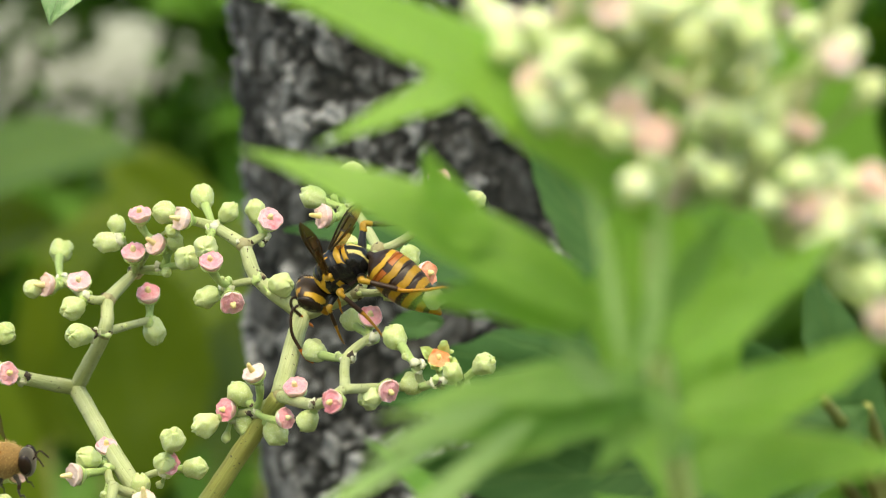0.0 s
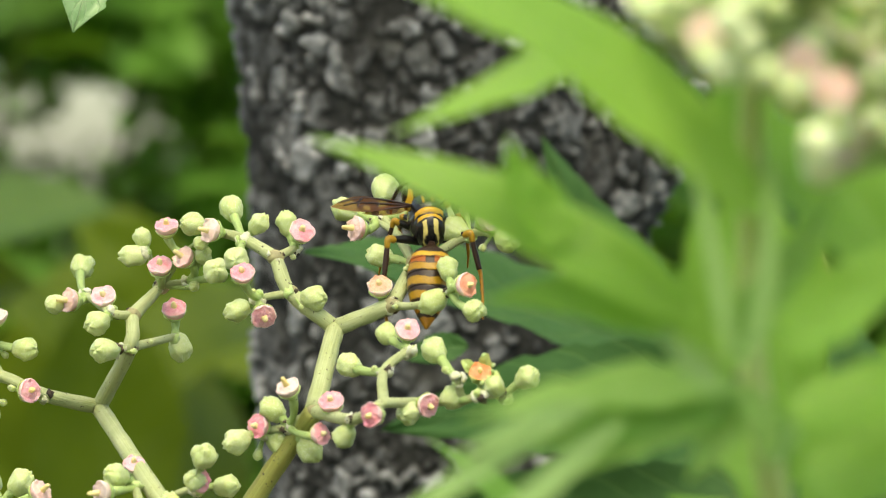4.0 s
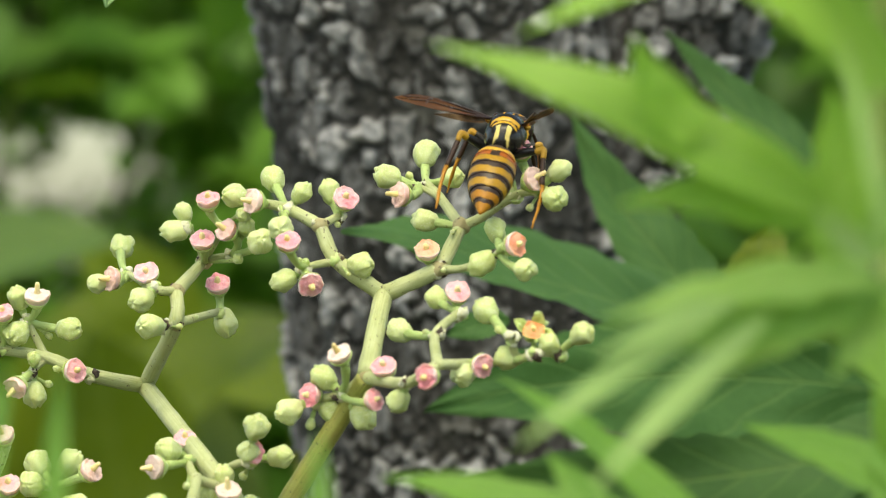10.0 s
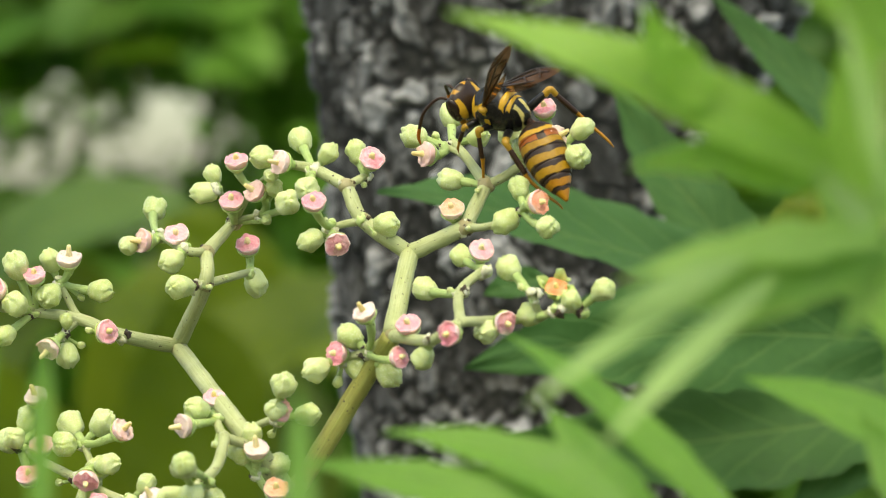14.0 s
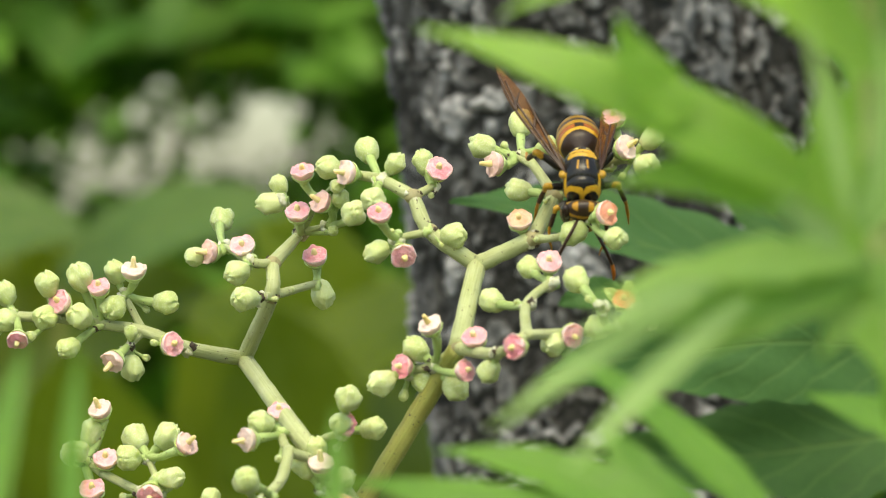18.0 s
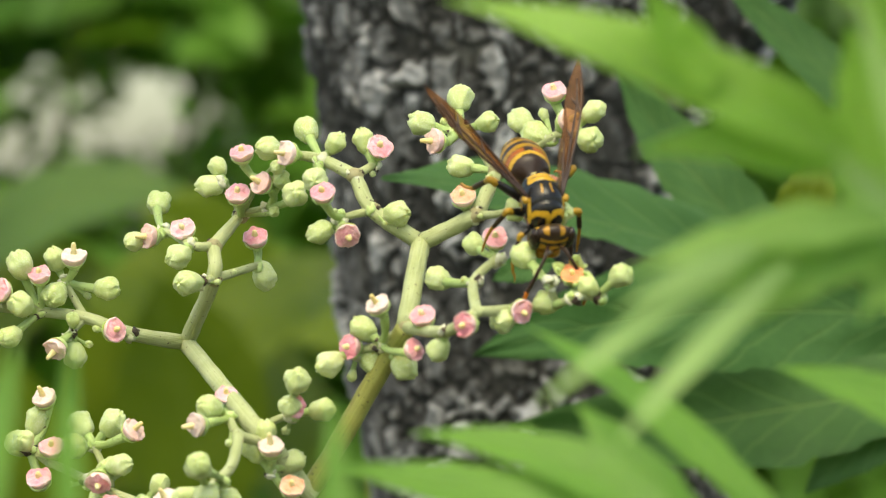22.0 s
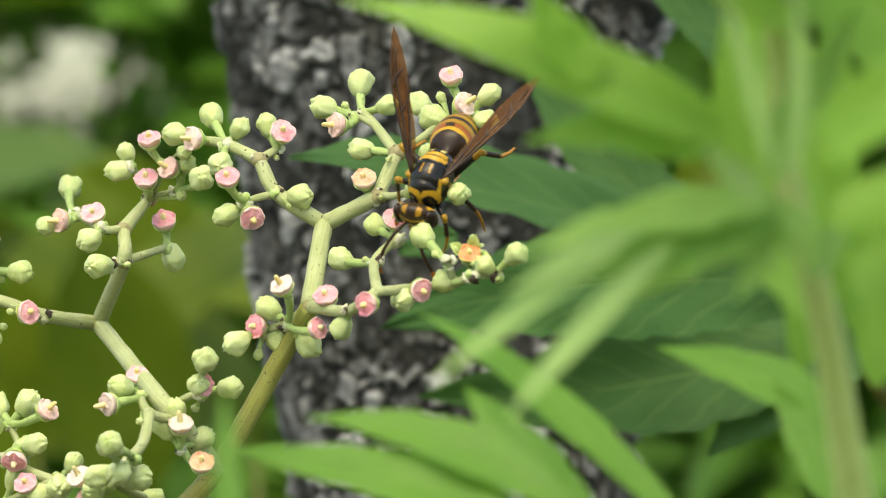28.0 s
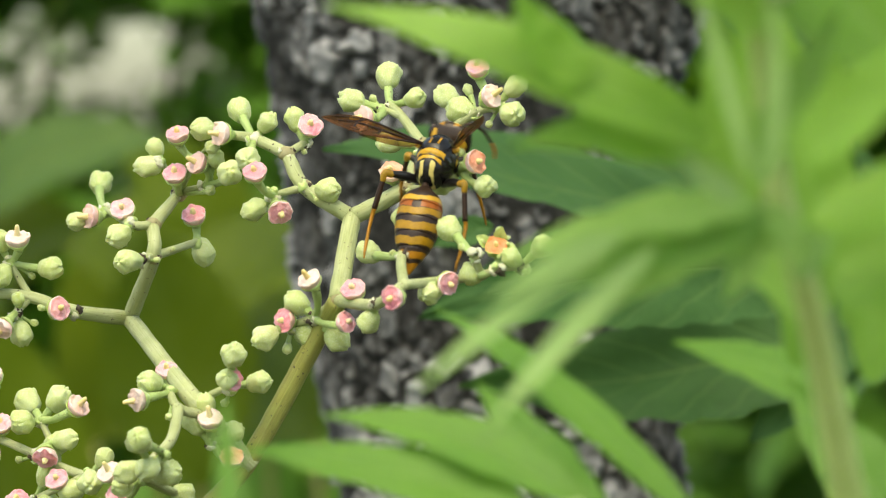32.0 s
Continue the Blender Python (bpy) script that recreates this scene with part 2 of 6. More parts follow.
M_GROUND = plain("soil_and_moss", (0.035, 0.028, 0.016), (0.07, 0.085, 0.03), 3.0, 0.95)
M_GRASS = leaf_material("grass_blade", (0.05, 0.12, 0.02), (0.11, 0.22, 0.04), (0.2, 0.3, 0.08), (0.25, 0.45, 0.05), 0.3, 0.5)
M_WOOD = plain("shrub_wood", (0.06, 0.045, 0.03), (0.13, 0.10, 0.07), 20.0, 0.85, 0.003)

# ---- building helpers ----


def at(p):
    """A place given in millimetres from the middle of the flower head."""
    return Vector((p[0] / 1000, 0.5 + p[1] / 1000, 1.2 + p[2] / 1000))


def link_mesh(name, bm, material, parent=None, label=""):
    me = bpy.data.meshes.new(name)
    for f in bm.faces:
        f.smooth = True
    bm.to_mesh(me)
    bm.free()
    for m in material if isinstance(material, (list, tuple)) else [material]:
        me.materials.append(m)
    ob = new(name, me)
    ob.parent = parent
    return tagged(ob, label)


def part(name, bm, material, parent, label=""):
    """Links a bmesh as one mesh object under a thing or a part."""
    return link_mesh(name, bm, material, parent, label)


def thing(name, place, label, category, group="", kind=""):
    ob = new(name)
    ob.location = place
    ob.empty_display_size = 0.01
    return tagged(ob, label, category, group, kind)


def curve_points(pts, steps=6):
    """A smooth line through the points (Catmull-Rom)."""
    pts = [Vector(p) for p in pts]
    if len(pts) < 3:
        return [pts[0].lerp(pts[-1], i / steps) for i in range(steps + 1)]
    ext = [pts[0] * 2 - pts[1]] + pts + [pts[-1] * 2 - pts[-2]]
    line = []
    for a, b, c, d in zip(ext, ext[1:], ext[2:], ext[3:]):
        for i in range(steps):
            t = i / steps
            line.append(0.5 * (2 * b + (c - a) * t + (2 * a - 5 * b + 4 * c - d) * t * t + (3 * b - a - 3 * c + d) * t ** 3))
    return line + [pts[-1]]


def tube(bm, pts, radii, sides=10, steps=6, knobs=0.0, seed=0):
    """A tapered round stem along the points; its ends are closed."""
    line = curve_points(pts, steps)
    n = len(line) - 1
    uv = bm.loops.layers.uv.verify()
    rings, side = [], None
    for i, p in enumerate(line):
        d = (line[min(i + 1, n)] - line[max(i - 1, 0)]).normalized()
        side = d.orthogonal().normalized() if side is None else (side - d * side.dot(d)).normalized()
        up = d.cross(side)
        x = i / n * (len(radii) - 1)
        k = min(int(x), len(radii) - 2)
        r = radii[k] + (radii[k + 1] - radii[k]) * (x - k)
        ring = []
        for j in range(sides):
            a = 2 * math.pi * j / sides
            q = r * (1 + knobs * noise.noise(Vector((p.x * 900 + math.cos(a), p.z * 900 + math.sin(a), seed))))
            ring.append(bm.verts.new(p + (side * math.cos(a) + up * math.sin(a)) * q))
        rings.append(ring)
    for i in range(n):
        for j in range(sides):
            f = bm.faces.new((rings[i][j], rings[i][(j + 1) % sides], rings[i + 1][(j + 1) % sides], rings[i + 1][j]))
            for loop, (a, b) in zip(f.loops, ((i, j), (i, j + 1), (i + 1, j + 1), (i + 1, j))):
                loop[uv].uv = (a / n, b / sides)
    bm.faces.new(list(reversed(rings[0])))
    bm.faces.new(rings[-1])


def lathe(bm, profile, sides, shape=None, m=None):
    """Turns (height, radius) pairs round z; shape(a, i) scales the radius at an angle on a ring."""
    m = m or Matrix()
    rings = []
    for i, (h, r) in enumerate(profile):
        rings.append([bm.verts.new(m @ Vector((math.cos(a) * r * (shape(a, i) if shape else 1), math.sin(a) * r * (shape(a, i) if shape else 1), h)))
                      for a in (2 * math.pi * j / sides for j in range(sides))])
    for lo, hi in zip(rings, rings[1:]):
        for j in range(sides):
            bm.faces.new((lo[j], lo[(j + 1) % sides], hi[(j + 1) % sides], hi[j]))
    bm.faces.new(list(reversed(rings[0])))
    bm.faces.new(rings[-1])
    return rings


def aim(place, axis, spin=0.0, scale=1.0):
    """A pose at place whose z axis looks along axis."""
    q = Vector(axis).normalized().to_track_quat("Z", "Y")
    return Matrix.Translation(place) @ q.to_matrix().to_4x4() @ Matrix.Rotation(spin, 4, "Z") @ Matrix.Diagonal((scale, scale, scale, 1))


def blade(bm, root, bend, tip, width, face, fold=0.18, teeth=0, depth=0.0, lengthwise=22, across=8, ripple=0.05, seed=0.0, belly=0.42):
    """A leaf blade along a bent midrib: pointed, folded along the rib, toothed and slightly wavy."""
    root, bend, tip, face = Vector(root), Vector(bend), Vector(tip), Vector(face)
    uv = bm.loops.layers.uv.verify()
    rows = []
    if teeth:
        lengthwise = max(lengthwise, teeth * 4)
    for i in range(lengthwise + 1):
        u = i / lengthwise
        p = root * (1 - u) ** 2 + bend * 2 * u * (1 - u) + tip * u * u
        d = ((bend - root) * (1 - u) + (tip - bend) * u).normalized()
        s = d.cross(face).normalized()
        nrm = s.cross(d).normalized()
        k = math.log(0.5) / math.log(belly)
        w = width / 2 * math.sin(math.pi * min(1, u ** k * 0.985 + 0.012)) ** 0.9
        if teeth:
            w *= 1 - depth * ((u * teeth + 0.15) % 1.0) ** 1.4
        row = []
        for j in range(across + 1):
            v = j / across * 2 - 1
            wave = ripple * width * noise.noise(Vector((u * 5, v * 1.6 + seed, seed * 3)))
            row.append(bm.verts.new(p + s * (w * v) + nrm * (abs(v) * w * fold + wave)))
        rows.append(row)
    for i in range(lengthwise):
        for j in range(across):
            f = bm.faces.new((rows[i][j], rows[i][j + 1], rows[i + 1][j + 1], rows[i + 1][j]))
            for loop, (a, b) in zip(f.loops, ((i, j), (i, j + 1), (i + 1, j + 1), (i + 1, j))):
                loop[uv].uv = (a / lengthwise, b / across)
# Nodes of the flower heads and what hangs on them: millimetres from the middle of the flower head.
NODE_A = {"s_low": (-29.5, -10.0, -38.0), "s0": (-22.5, -10.0, -31.0), "s1": (-14.0, -11.0, -17.7), "s2": (-10.6, -14.5, -12.4), "j1": (-8.8, -1.3, -2.9), "n1": (-14.3, -0.7, 1.1), "n1b": (-18.0, -1.4, 0.3), "n2": (-16.3, 1.2, 5.2), "n2b": (-14.2, 4.0, 6.4), "n3": (-20.2, 3.7, 7.2), "n3b": (-24.1, 7.5, 8.1), "v1": (-6.0, -23.0, -12.8), "v2": (-2.6, -26.4, -10.7), "v3": (-2.7, -16.7, -7.4), "v3b": (-0.1, -13.3, -4.9), "w1": (2.5, -20.0, -10.6), "w2": (6.3, -22.2, -10.3), "w3": (5.7, -23.6, -7.8), "w4": (8.4, -24.4, -9.5), "w5": (10.9, -23.7, -9.4), "lo1": (-13.6, -12.5, -14.3), "lo2": (-16.2, -10.7, -15.0), "k": (-2.2, -3.6, 0.1), "k2": (0.8, -7.1, 0.3), "k3": (4.7, -9.2, 1.9), "m": (0.3, 0.7, 5.2), "l1": (-2.2, 9.3, 8.9), "l2": (-3.7, 12.9, 10.6), "l0": (-4.8, 12.6, 10.3), "r0": (2.5, 0.3, 6.2), "r1": (6.7, -0.4, 8.9), "r2": (9.5, -2.6, 9.3)}
NODE_B = {"q_low": (-22.2, -10.0, -31.4), "q0": (-23.5, -11.1, -29.6), "q1": (-26.5, -13.5, -25.3), "q2": (-30.3, -9.0, -20.9), "j2": (-38.0, 20.5, -14.2), "u1": (-33.7, 8.5, -6.4), "u1b": (-34.7, 5.6, -6.6), "u1c": (-28.7, 16.3, -5.0), "u2": (-33.8, 12.1, -2.6), "u2b": (-36.3, 10.7, -2.3), "u2c": (-40.3, 21.5, -0.4), "u3": (-30.6, 16.3, 1.2), "u3b": (-27.0, 11.7, 1.9), "u3c": (-28.1, 9.8, 5.2), "u3d": (-32.4, 13.2, 5.3), "h1": (-44.1, 12.4, -12.7), "h2": (-49.4, 11.7, -10.6), "h3": (-54.7, 10.8, -9.7), "h4": (-60.0, 9.8, -8.9), "h5": (-64.6, 8.9, -8.7), "h6": (-71.9, 7.7, -8.1), "h7": (-77.8, 7.0, -7.5), "h2b": (-51.1, 11.1, -12.4), "h3b": (-51.8, 12.4, -6.2)}
NODE_C = {"q1a": (-29.8, -16.8, -23.8), "q1b": (-31.0, -12.7, -22.1), "q1c": (-30.3, -23.4, -27.0), "q1d": (-32.8, -24.6, -29.4), "q1e": (-26.5, -14.4, -28.1), "q1f": (-26.6, -12.0, -23.1), "q1g": (-23.9, -12.9, -21.8), "z1": (-29.7, -13.1, -34.7), "z2": (-31.2, -24.4, -28.5), "z3": (-34.3, -19.7, -31.3), "z4": (-41.9, -7.2, -31.8), "z5": (-48.6, 0.6, -29.4), "z6": (-53.6, 3.7, -27.3), "z7": (-45.7, -2.1, -30.0), "z8": (-48.0, 3.0, -25.5), "z9": (-55.7, 4.6, -25.9), "y1": (-28.9, -18.4, -25.8), "y2": (-48.7, -1.3, -34.6)}
RIGHT_A = [
    ("n1", [("bud", -11.5, -2.0, 0.6, 3.01), ("tiny", -12.9, -3.2, -0.5, 0.65)]),
    ("n1b", [("flower", -17.3, -2.2, -1.7, 3.15, -60, 0.8), ("flower", -19.8, -5.9, 3.1, 2.99, 95, 0.55), ("bud", -20.5, -1.0, -1.3, 2.89), ("tiny", -18.6, -3.4, 1.1, 0.65)]),
    ("n2b", [("bud", -15.2, 5.7, 9.3, 2.8), ("flower", -13.4, 5.2, 8.4, 3.19, 60, 0.75), ("tiny", -14.3, 3.4, 5.4, 0.8)]),
    ("n3", [("bud", -18.6, 3.9, 9.1, 2.52), ("bud", -22.1, 9.1, 10.9, 3.22), ("bud", -20.8, -2.4, 4.9, 3.01)]),
    ("n3b", [("side", -24.2, 5.6, 8.1, 3.07, 170, 0.2), ("bud", -26.5, 6.2, 8.8, 2.94), ("bud", -25.5, 5.3, 6.6, 1.87)]),
    ("v3", [("bud", -6.8, -9.2, -7.1, 3.1), ("tiny", -3.8, -14.6, -7.2, 0.89)]),
    ("v3b", [("flower", -0.2, -9.6, -2.7, 3.02, 80, 0.6), ("bud", -2.6, -7.7, -3.3, 2.64)]),
]
RIGHT_B = [
    ("w3", [("bud", 3.0, -19.2, -4.7, 3.03), ("tiny", 4.3, -22.6, -6.8, 0.88)]),
    ("w4", [("star", 8.3, -20.0, -7.1, 2.7, 95, 0.72), ("bud", 5.3, -21.6, -10.0, 2.76), ("tiny", 7.5, -23.1, -9.9, 0.75)]),
    ("w5", [("bud", 10.0, -24.4, -8.4, 2.37), ("bud", 13.5, -25.6, -7.2, 2.73), ("tiny", 11.6, -23.8, -9.4, 0.75)]),
    ("w1", [("bud", 0.4, -22.4, -11.8, 2.88), ("flower", 2.4, -20.8, -10.8, 2.89, -20, 0.7)]),
    ("v1", [("flower", -3.7, -29.8, -11.9, 2.96, -170, 0.6), ("flower", -8.6, -16.5, -11.2, 3.05, 100, 0.45), ("bud", -6.9, -21.2, -14.8, 2.64)]),
    ("lo1", [("white", -13.6, -15.4, -9.8, 2.93, 120, 0.1), ("bud", -15.5, -11.8, -12.5, 2.95), ("bud", -11.0, -13.2, -16.9, 2.94), ("flower", -9.8, -15.9, -14.9, 2.67, 20, 0.5)]),
]
RIGHT_C = [
    ("lo2", [("flower", -17.0, -9.6, -14.5, 2.97, 170, 0.6), ("bud", -19.4, -12.5, -16.3, 3.08), ("bud", -14.6, -10.5, -16.1, 3.09), ("tiny", -17.0, -10.5, -17.8, 1.29)]),
    ("k", [("coral", -3.7, -1.4, 2.2, 3.05, 95, 0.5), ("tiny", -1.8, -5.8, -0.0, 0.66)]),
    ("k3", [("bud", 2.6, -8.9, 0.8, 3.14), ("bud", 7.3, -16.7, 0.0, 2.7), ("bud", 4.2, -5.9, 4.7, 2.76), ("coral", 6.3, -10.7, 2.9, 3.0, 10, 0.5), ("tiny", 5.3, -10.3, 1.6, 0.65)]),
    ("m", [("bud", -3.9, 2.7, 5.9, 2.94), ("tiny", -0.7, -1.7, 4.5, 0.66)]),
    ("l0", [("bud", -8.4, 13.7, 11.4, 3.15), ("side", -6.8, 9.8, 9.1, 3.12, 175, 0.1), ("tiny", -5.8, 13.4, 11.5, 0.96)]),
    ("l2", [("bud", -3.8, 17.4, 14.3, 3.31), ("bud", -0.6, 10.6, 11.2, 2.58), ("tiny", -2.6, 13.5, 10.6, 0.82)]),
]
RIGHT_D = [
    ("r1", [("bud", 3.4, 4.3, 11.0, 3.15), ("bud", 5.0, 1.0, 9.3, 3.4), ("tiny", 6.0, 1.7, 11.7, 1.36)]),
    ("r2", [("flower", 7.3, 3.5, 14.2, 3.0, 95, 0.35), ("side", 8.6, -2.0, 10.6, 3.11, 25, 0.2), ("bud", 11.0, -6.1, 8.4, 3.08), ("tiny", 8.3, -3.8, 7.4, 0.94), ("bud", 11.7, -3.3, 11.7, 2.69)]),
]
RIGHT = RIGHT_A + RIGHT_B + RIGHT_C + RIGHT_D
LEFT_A = [
    ("u1c", [("flower", -29.0, 19.2, -1.8, 3.15, 95, 0.45), ("bud", -28.1, 16.7, -6.3, 3.14)]),
    ("u1b", [("bud", -36.3, 2.6, -6.7, 3.32), ("tiny", -33.1, 6.4, -6.8, 0.8), ("tiny", -31.4, 11.4, -5.7, 0.67)]),
    ("u2b", [("bud", -37.8, 9.1, -3.6, 3.09), ("flower", -37.4, 14.9, -0.5, 3.13, 110, 0.6)]),
    ("u2c", [("bud", -41.8, 33.1, 3.0, 3.24), ("side", -41.9, 20.1, -1.1, 3.03, 175, 0.15), ("bud", -43.7, 18.8, -1.6, 2.61)]),
    ("u3", [("flower", -30.6, 12.4, 3.5, 3.11, 95, 0.5), ("tiny", -26.3, 8.8, 1.3, 1.34), ("tiny", -29.6, 15.9, 1.3, 0.68)]),
    ("u3b", [("bud", -23.5, 3.4, 3.2, 3.18), ("bud", -25.3, 7.3, 5.1, 2.41), ("side", -27.5, 9.4, 4.7, 2.96, 150, 0.3)]),
    ("u3c", [("flower", -29.9, 10.9, 8.3, 2.97, 95, 0.1), ("tiny", -25.8, 4.9, 6.8, 0.93)]),
]
LEFT_B = [
    ("u3d", [("bud", -34.1, 13.5, 4.7, 3.12), ("bud", -33.1, 14.2, 6.9, 2.31)]),
    ("h1", [("flower", -45.9, 12.2, -12.2, 3.12, 10, 0.6), ("tiny", -48.0, 10.7, -12.0, 0.95)]),
    ("h2b", [("bud", -50.7, 11.3, -15.0, 2.84), ("side", -52.6, 9.9, -14.1, 2.97, -130, 0.35), ("tiny", -49.1, 11.7, -13.8, 0.95), ("tiny", -50.7, 9.9, -10.8, 1.75)]),
    ("h3b", [("bud", -52.7, 9.9, -7.7, 3.1), ("bud", -46.7, 11.6, -7.2, 2.98), ("white", -50.4, 12.5, -3.4, 3.12, 90, 0.1), ("bud", -52.8, 12.3, -3.5, 2.71), ("tiny", -49.2, 13.0, -8.0, 0.95)]),
    ("h3", [("flower", -54.4, 10.8, -5.4, 2.84, 95, 0.25), ("bud", -56.7, 9.4, -4.1, 3.37), ("bud", -56.6, 8.2, -8.8, 3.1), ("bud", -57.9, 7.5, -12.5, 2.82)]),
]
LEFT_C = [
    ("h4", [("flower", -59.0, 10.7, -7.1, 3.11, 150, 0.6), ("bud", -60.7, 8.4, -8.9, 3.1), ("bud", -60.6, 9.1, -4.9, 2.97), ("tiny", -62.4, 6.7, -11.1, 1.48)]),
    ("h5", [("bud", -65.8, 10.0, -6.0, 2.84), ("bud", -65.3, 7.6, -9.2, 3.1), ("bud", -67.3, 6.0, -12.1, 2.68), ("flower", -63.6, 6.3, -11.4, 2.68, -90, 0.4)]),
    ("h6", [("bud", -69.6, 6.1, -5.9, 2.95), ("bud", -71.6, 5.5, -10.6, 2.95), ("flower", -73.8, 7.6, -5.2, 3.1, 110, 0.4), ("flower", -69.6, 5.9, -9.3, 2.95, -100, 0.5), ("bud", -75.5, 4.8, -8.5, 2.95)]),
    ("q1b", [("flower", -31.6, -5.4, -19.8, 2.74, 90, 0.25), ("white", -34.4, -15.3, -22.6, 2.94, 185, 0.15), ("tiny", -30.7, -20.1, -24.6, 0.89)]),
    ("q1d", [("bud", -33.4, -30.8, -26.6, 3.09)]),
]
LEFT_D = [
    ("q1g", [("bud", -23.0, -17.7, -18.0, 3.05), ("flower", -23.5, -13.9, -20.9, 2.94, 10, 0.4), ("bud", -20.4, -13.7, -21.5, 2.82), ("tiny", -24.7, -10.9, -23.8, 1.03)]),
    ("q1e", [("white", -26.2, -14.0, -25.5, 3.07, 90, 0.15), ("bud", -26.8, -14.2, -23.8, 2.56), ("bud", -24.0, -12.7, -27.3, 2.82), ("orange", -24.0, -13.7, -30.1, 2.95, 80, 0.6)]),
    ("z2", [("bud", -33.5, -29.7, -26.7, 3.18)]),
    ("z3", [("bud", -31.3, -21.6, -31.0, 3.5), ("white", -38.4, -13.1, -31.1, 2.9, 120, 0.3), ("bud", -30.1, -13.6, -34.1, 2.77), ("flower", -37.5, -13.0, -33.8, 3.03, 95, 0.5)]),
    ("z4", [("bud", -41.1, -10.7, -32.3, 3.05), ("bud", -43.8, -6.5, -33.5, 2.94), ("flower", -45.4, -4.8, -32.2, 2.95, 110, 0.5)]),
    ("z5", [("flower", -46.9, -2.4, -29.4, 3.1, -100, 0.6), ("bud", -44.5, -3.4, -27.6, 2.96), ("tiny", -50.8, 2.0, -30.0, 0.95)]),
]
LEFT_E = [
    ("z8", [("bud", -45.7, 2.5, -23.0, 3.13), ("side", -42.9, -0.9, -23.7, 2.97, 35, 0.15), ("bud", -49.8, 6.2, -23.3, 3.29)]),
    ("z9", [("bud", -54.9, 5.7, -22.5, 3.15), ("bud", -57.2, 6.0, -25.2, 3.15), ("white", -53.8, 6.5, -19.9, 3.01, 110, 0.2), ("flower", -53.0, 5.0, -25.7, 3.14, 90, 0.4), ("flower", -54.3, 2.7, -29.2, 3.13, 100, 0.4)]),
    ("y2", [("flower", -50.9, 0.1, -34.8, 3.11, 90, 0.4), ("bud", -47.3, -2.1, -35.3, 2.97)]),
]
LEFT = LEFT_A + LEFT_B + LEFT_C + LEFT_D + LEFT_E
# Leaf blades as root, bend and tip, with the width: millimetres from the middle of the flower head.
FRONT_HIGH = [
    (22.9, -198.0, 1.9, 10.3, -198.0, 9.8, -5.2, -198.0, 13.7, 6.7),
]
FRONT_UP = [
    (13.3, -204.0, 19.9, 8.8, -204.0, 17.8, 0.7, -204.0, 14.0, 3.8),
    (13.8, -199.0, 6.9, 10.0, -199.0, 10.3, 9.0, -199.0, 14.4, 4.6),
    (22.2, -197.0, 1.7, 15.8, -197.0, 4.2, 7.8, -197.0, 2.4, 4.6),
]
FRONT_OVER = [
    (25.9, -220.0, 8.9, 12.7, -225.0, 23.5, -5.6, -230.0, 24.8, 7.8),
    (38.3, -200.0, 5.3, 27.7, -202.5, 18.7, 15.8, -205.0, 33.2, 11.5),
    (43.1, -190.0, 7.1, 34.8, -192.5, 22.8, 29.3, -195.0, 34.8, 11.9),
]
FRONT_SIDE = [
    (27.7, -225.0, -3.5, 35.1, -227.5, -3.4, 43.9, -230.0, 4.4, 6.0),
    (29.1, -220.0, -8.5, 35.9, -222.5, -6.1, 44.9, -225.0, -6.7, 6.0),
    (26.3, -230.0, 0.6, 31.4, -232.5, 4.4, 37.8, -235.0, 9.6, 5.0),
]
FRONT_BACK = [
    (33.9, -175.0, -8.5, 29.5, -177.5, 6.2, 24.4, -180.0, 22.2, 6.5),
    (30.1, -170.0, -16.4, 33.1, -172.5, -2.4, 33.5, -175.0, 14.8, 6.0),
    (36.2, -170.0, -18.2, 37.6, -170.0, -5.5, 30.1, -170.0, 0.2, 5.5),
    (25.2, -186.0, -3.3, 25.7, -187.0, 3.6, 23.8, -188.0, 11.4, 6.5),
    (25.0, -184.0, -3.7, 28.1, -185.0, -7.9, 29.6, -186.0, -12.9, 5.0),
]
FRONT_YOUNG = [
    (23.4, -230.0, -0.8, 22.3, -230.0, 5.9, 20.3, -230.0, 12.6, 1.1),
    (24.3, -230.0, -1.3, 26.0, -230.0, 4.8, 25.2, -230.0, 13.2, 1.3),
    (22.8, -230.0, -1.9, 21.1, -232.5, -1.3, 18.4, -235.0, 1.5, 1.8),
]
FRONT_LOW = [
    (25.8, -202.0, -2.7, 16.7, -206.0, -2.8, 6.4, -210.0, -5.8, 4.9),
    (25.8, -200.0, -4.2, 19.6, -203.5, -4.8, 10.5, -209.0, -7.9, 5.2),
    (26.0, -201.0, -3.4, 20.5, -204.0, -5.4, 14.0, -208.0, -9.6, 4.4),
    (26.6, -201.0, -3.2, 25.0, -202.0, -6.6, 22.6, -204.0, -9.8, 3.4),
    (26.0, -200.0, -2.8, 28.6, -203.5, -5.0, 28.0, -205.0, -8.8, 3.2),
    (28.4, -200.0, -7.9, 30.3, -204.0, -5.7, 31.5, -208.0, -2.8, 3.4),
    (25.3, -202.0, -0.9, 28.0, -206.0, 3.8, 31.9, -210.0, 11.3, 3.9),
]
FRONT_PALE = [
    (14.6, -208.0, -5.1, 7.0, -215.5, -9.0, 0.2, -221.0, -14.1, 1.8),
    (17.9, -207.0, -5.3, 10.8, -215.5, -10.6, 5.3, -222.0, -16.7, 1.9),
    (15.8, -209.0, -4.4, 11.0, -213.0, -5.2, 5.5, -217.0, -8.4, 1.5),
]
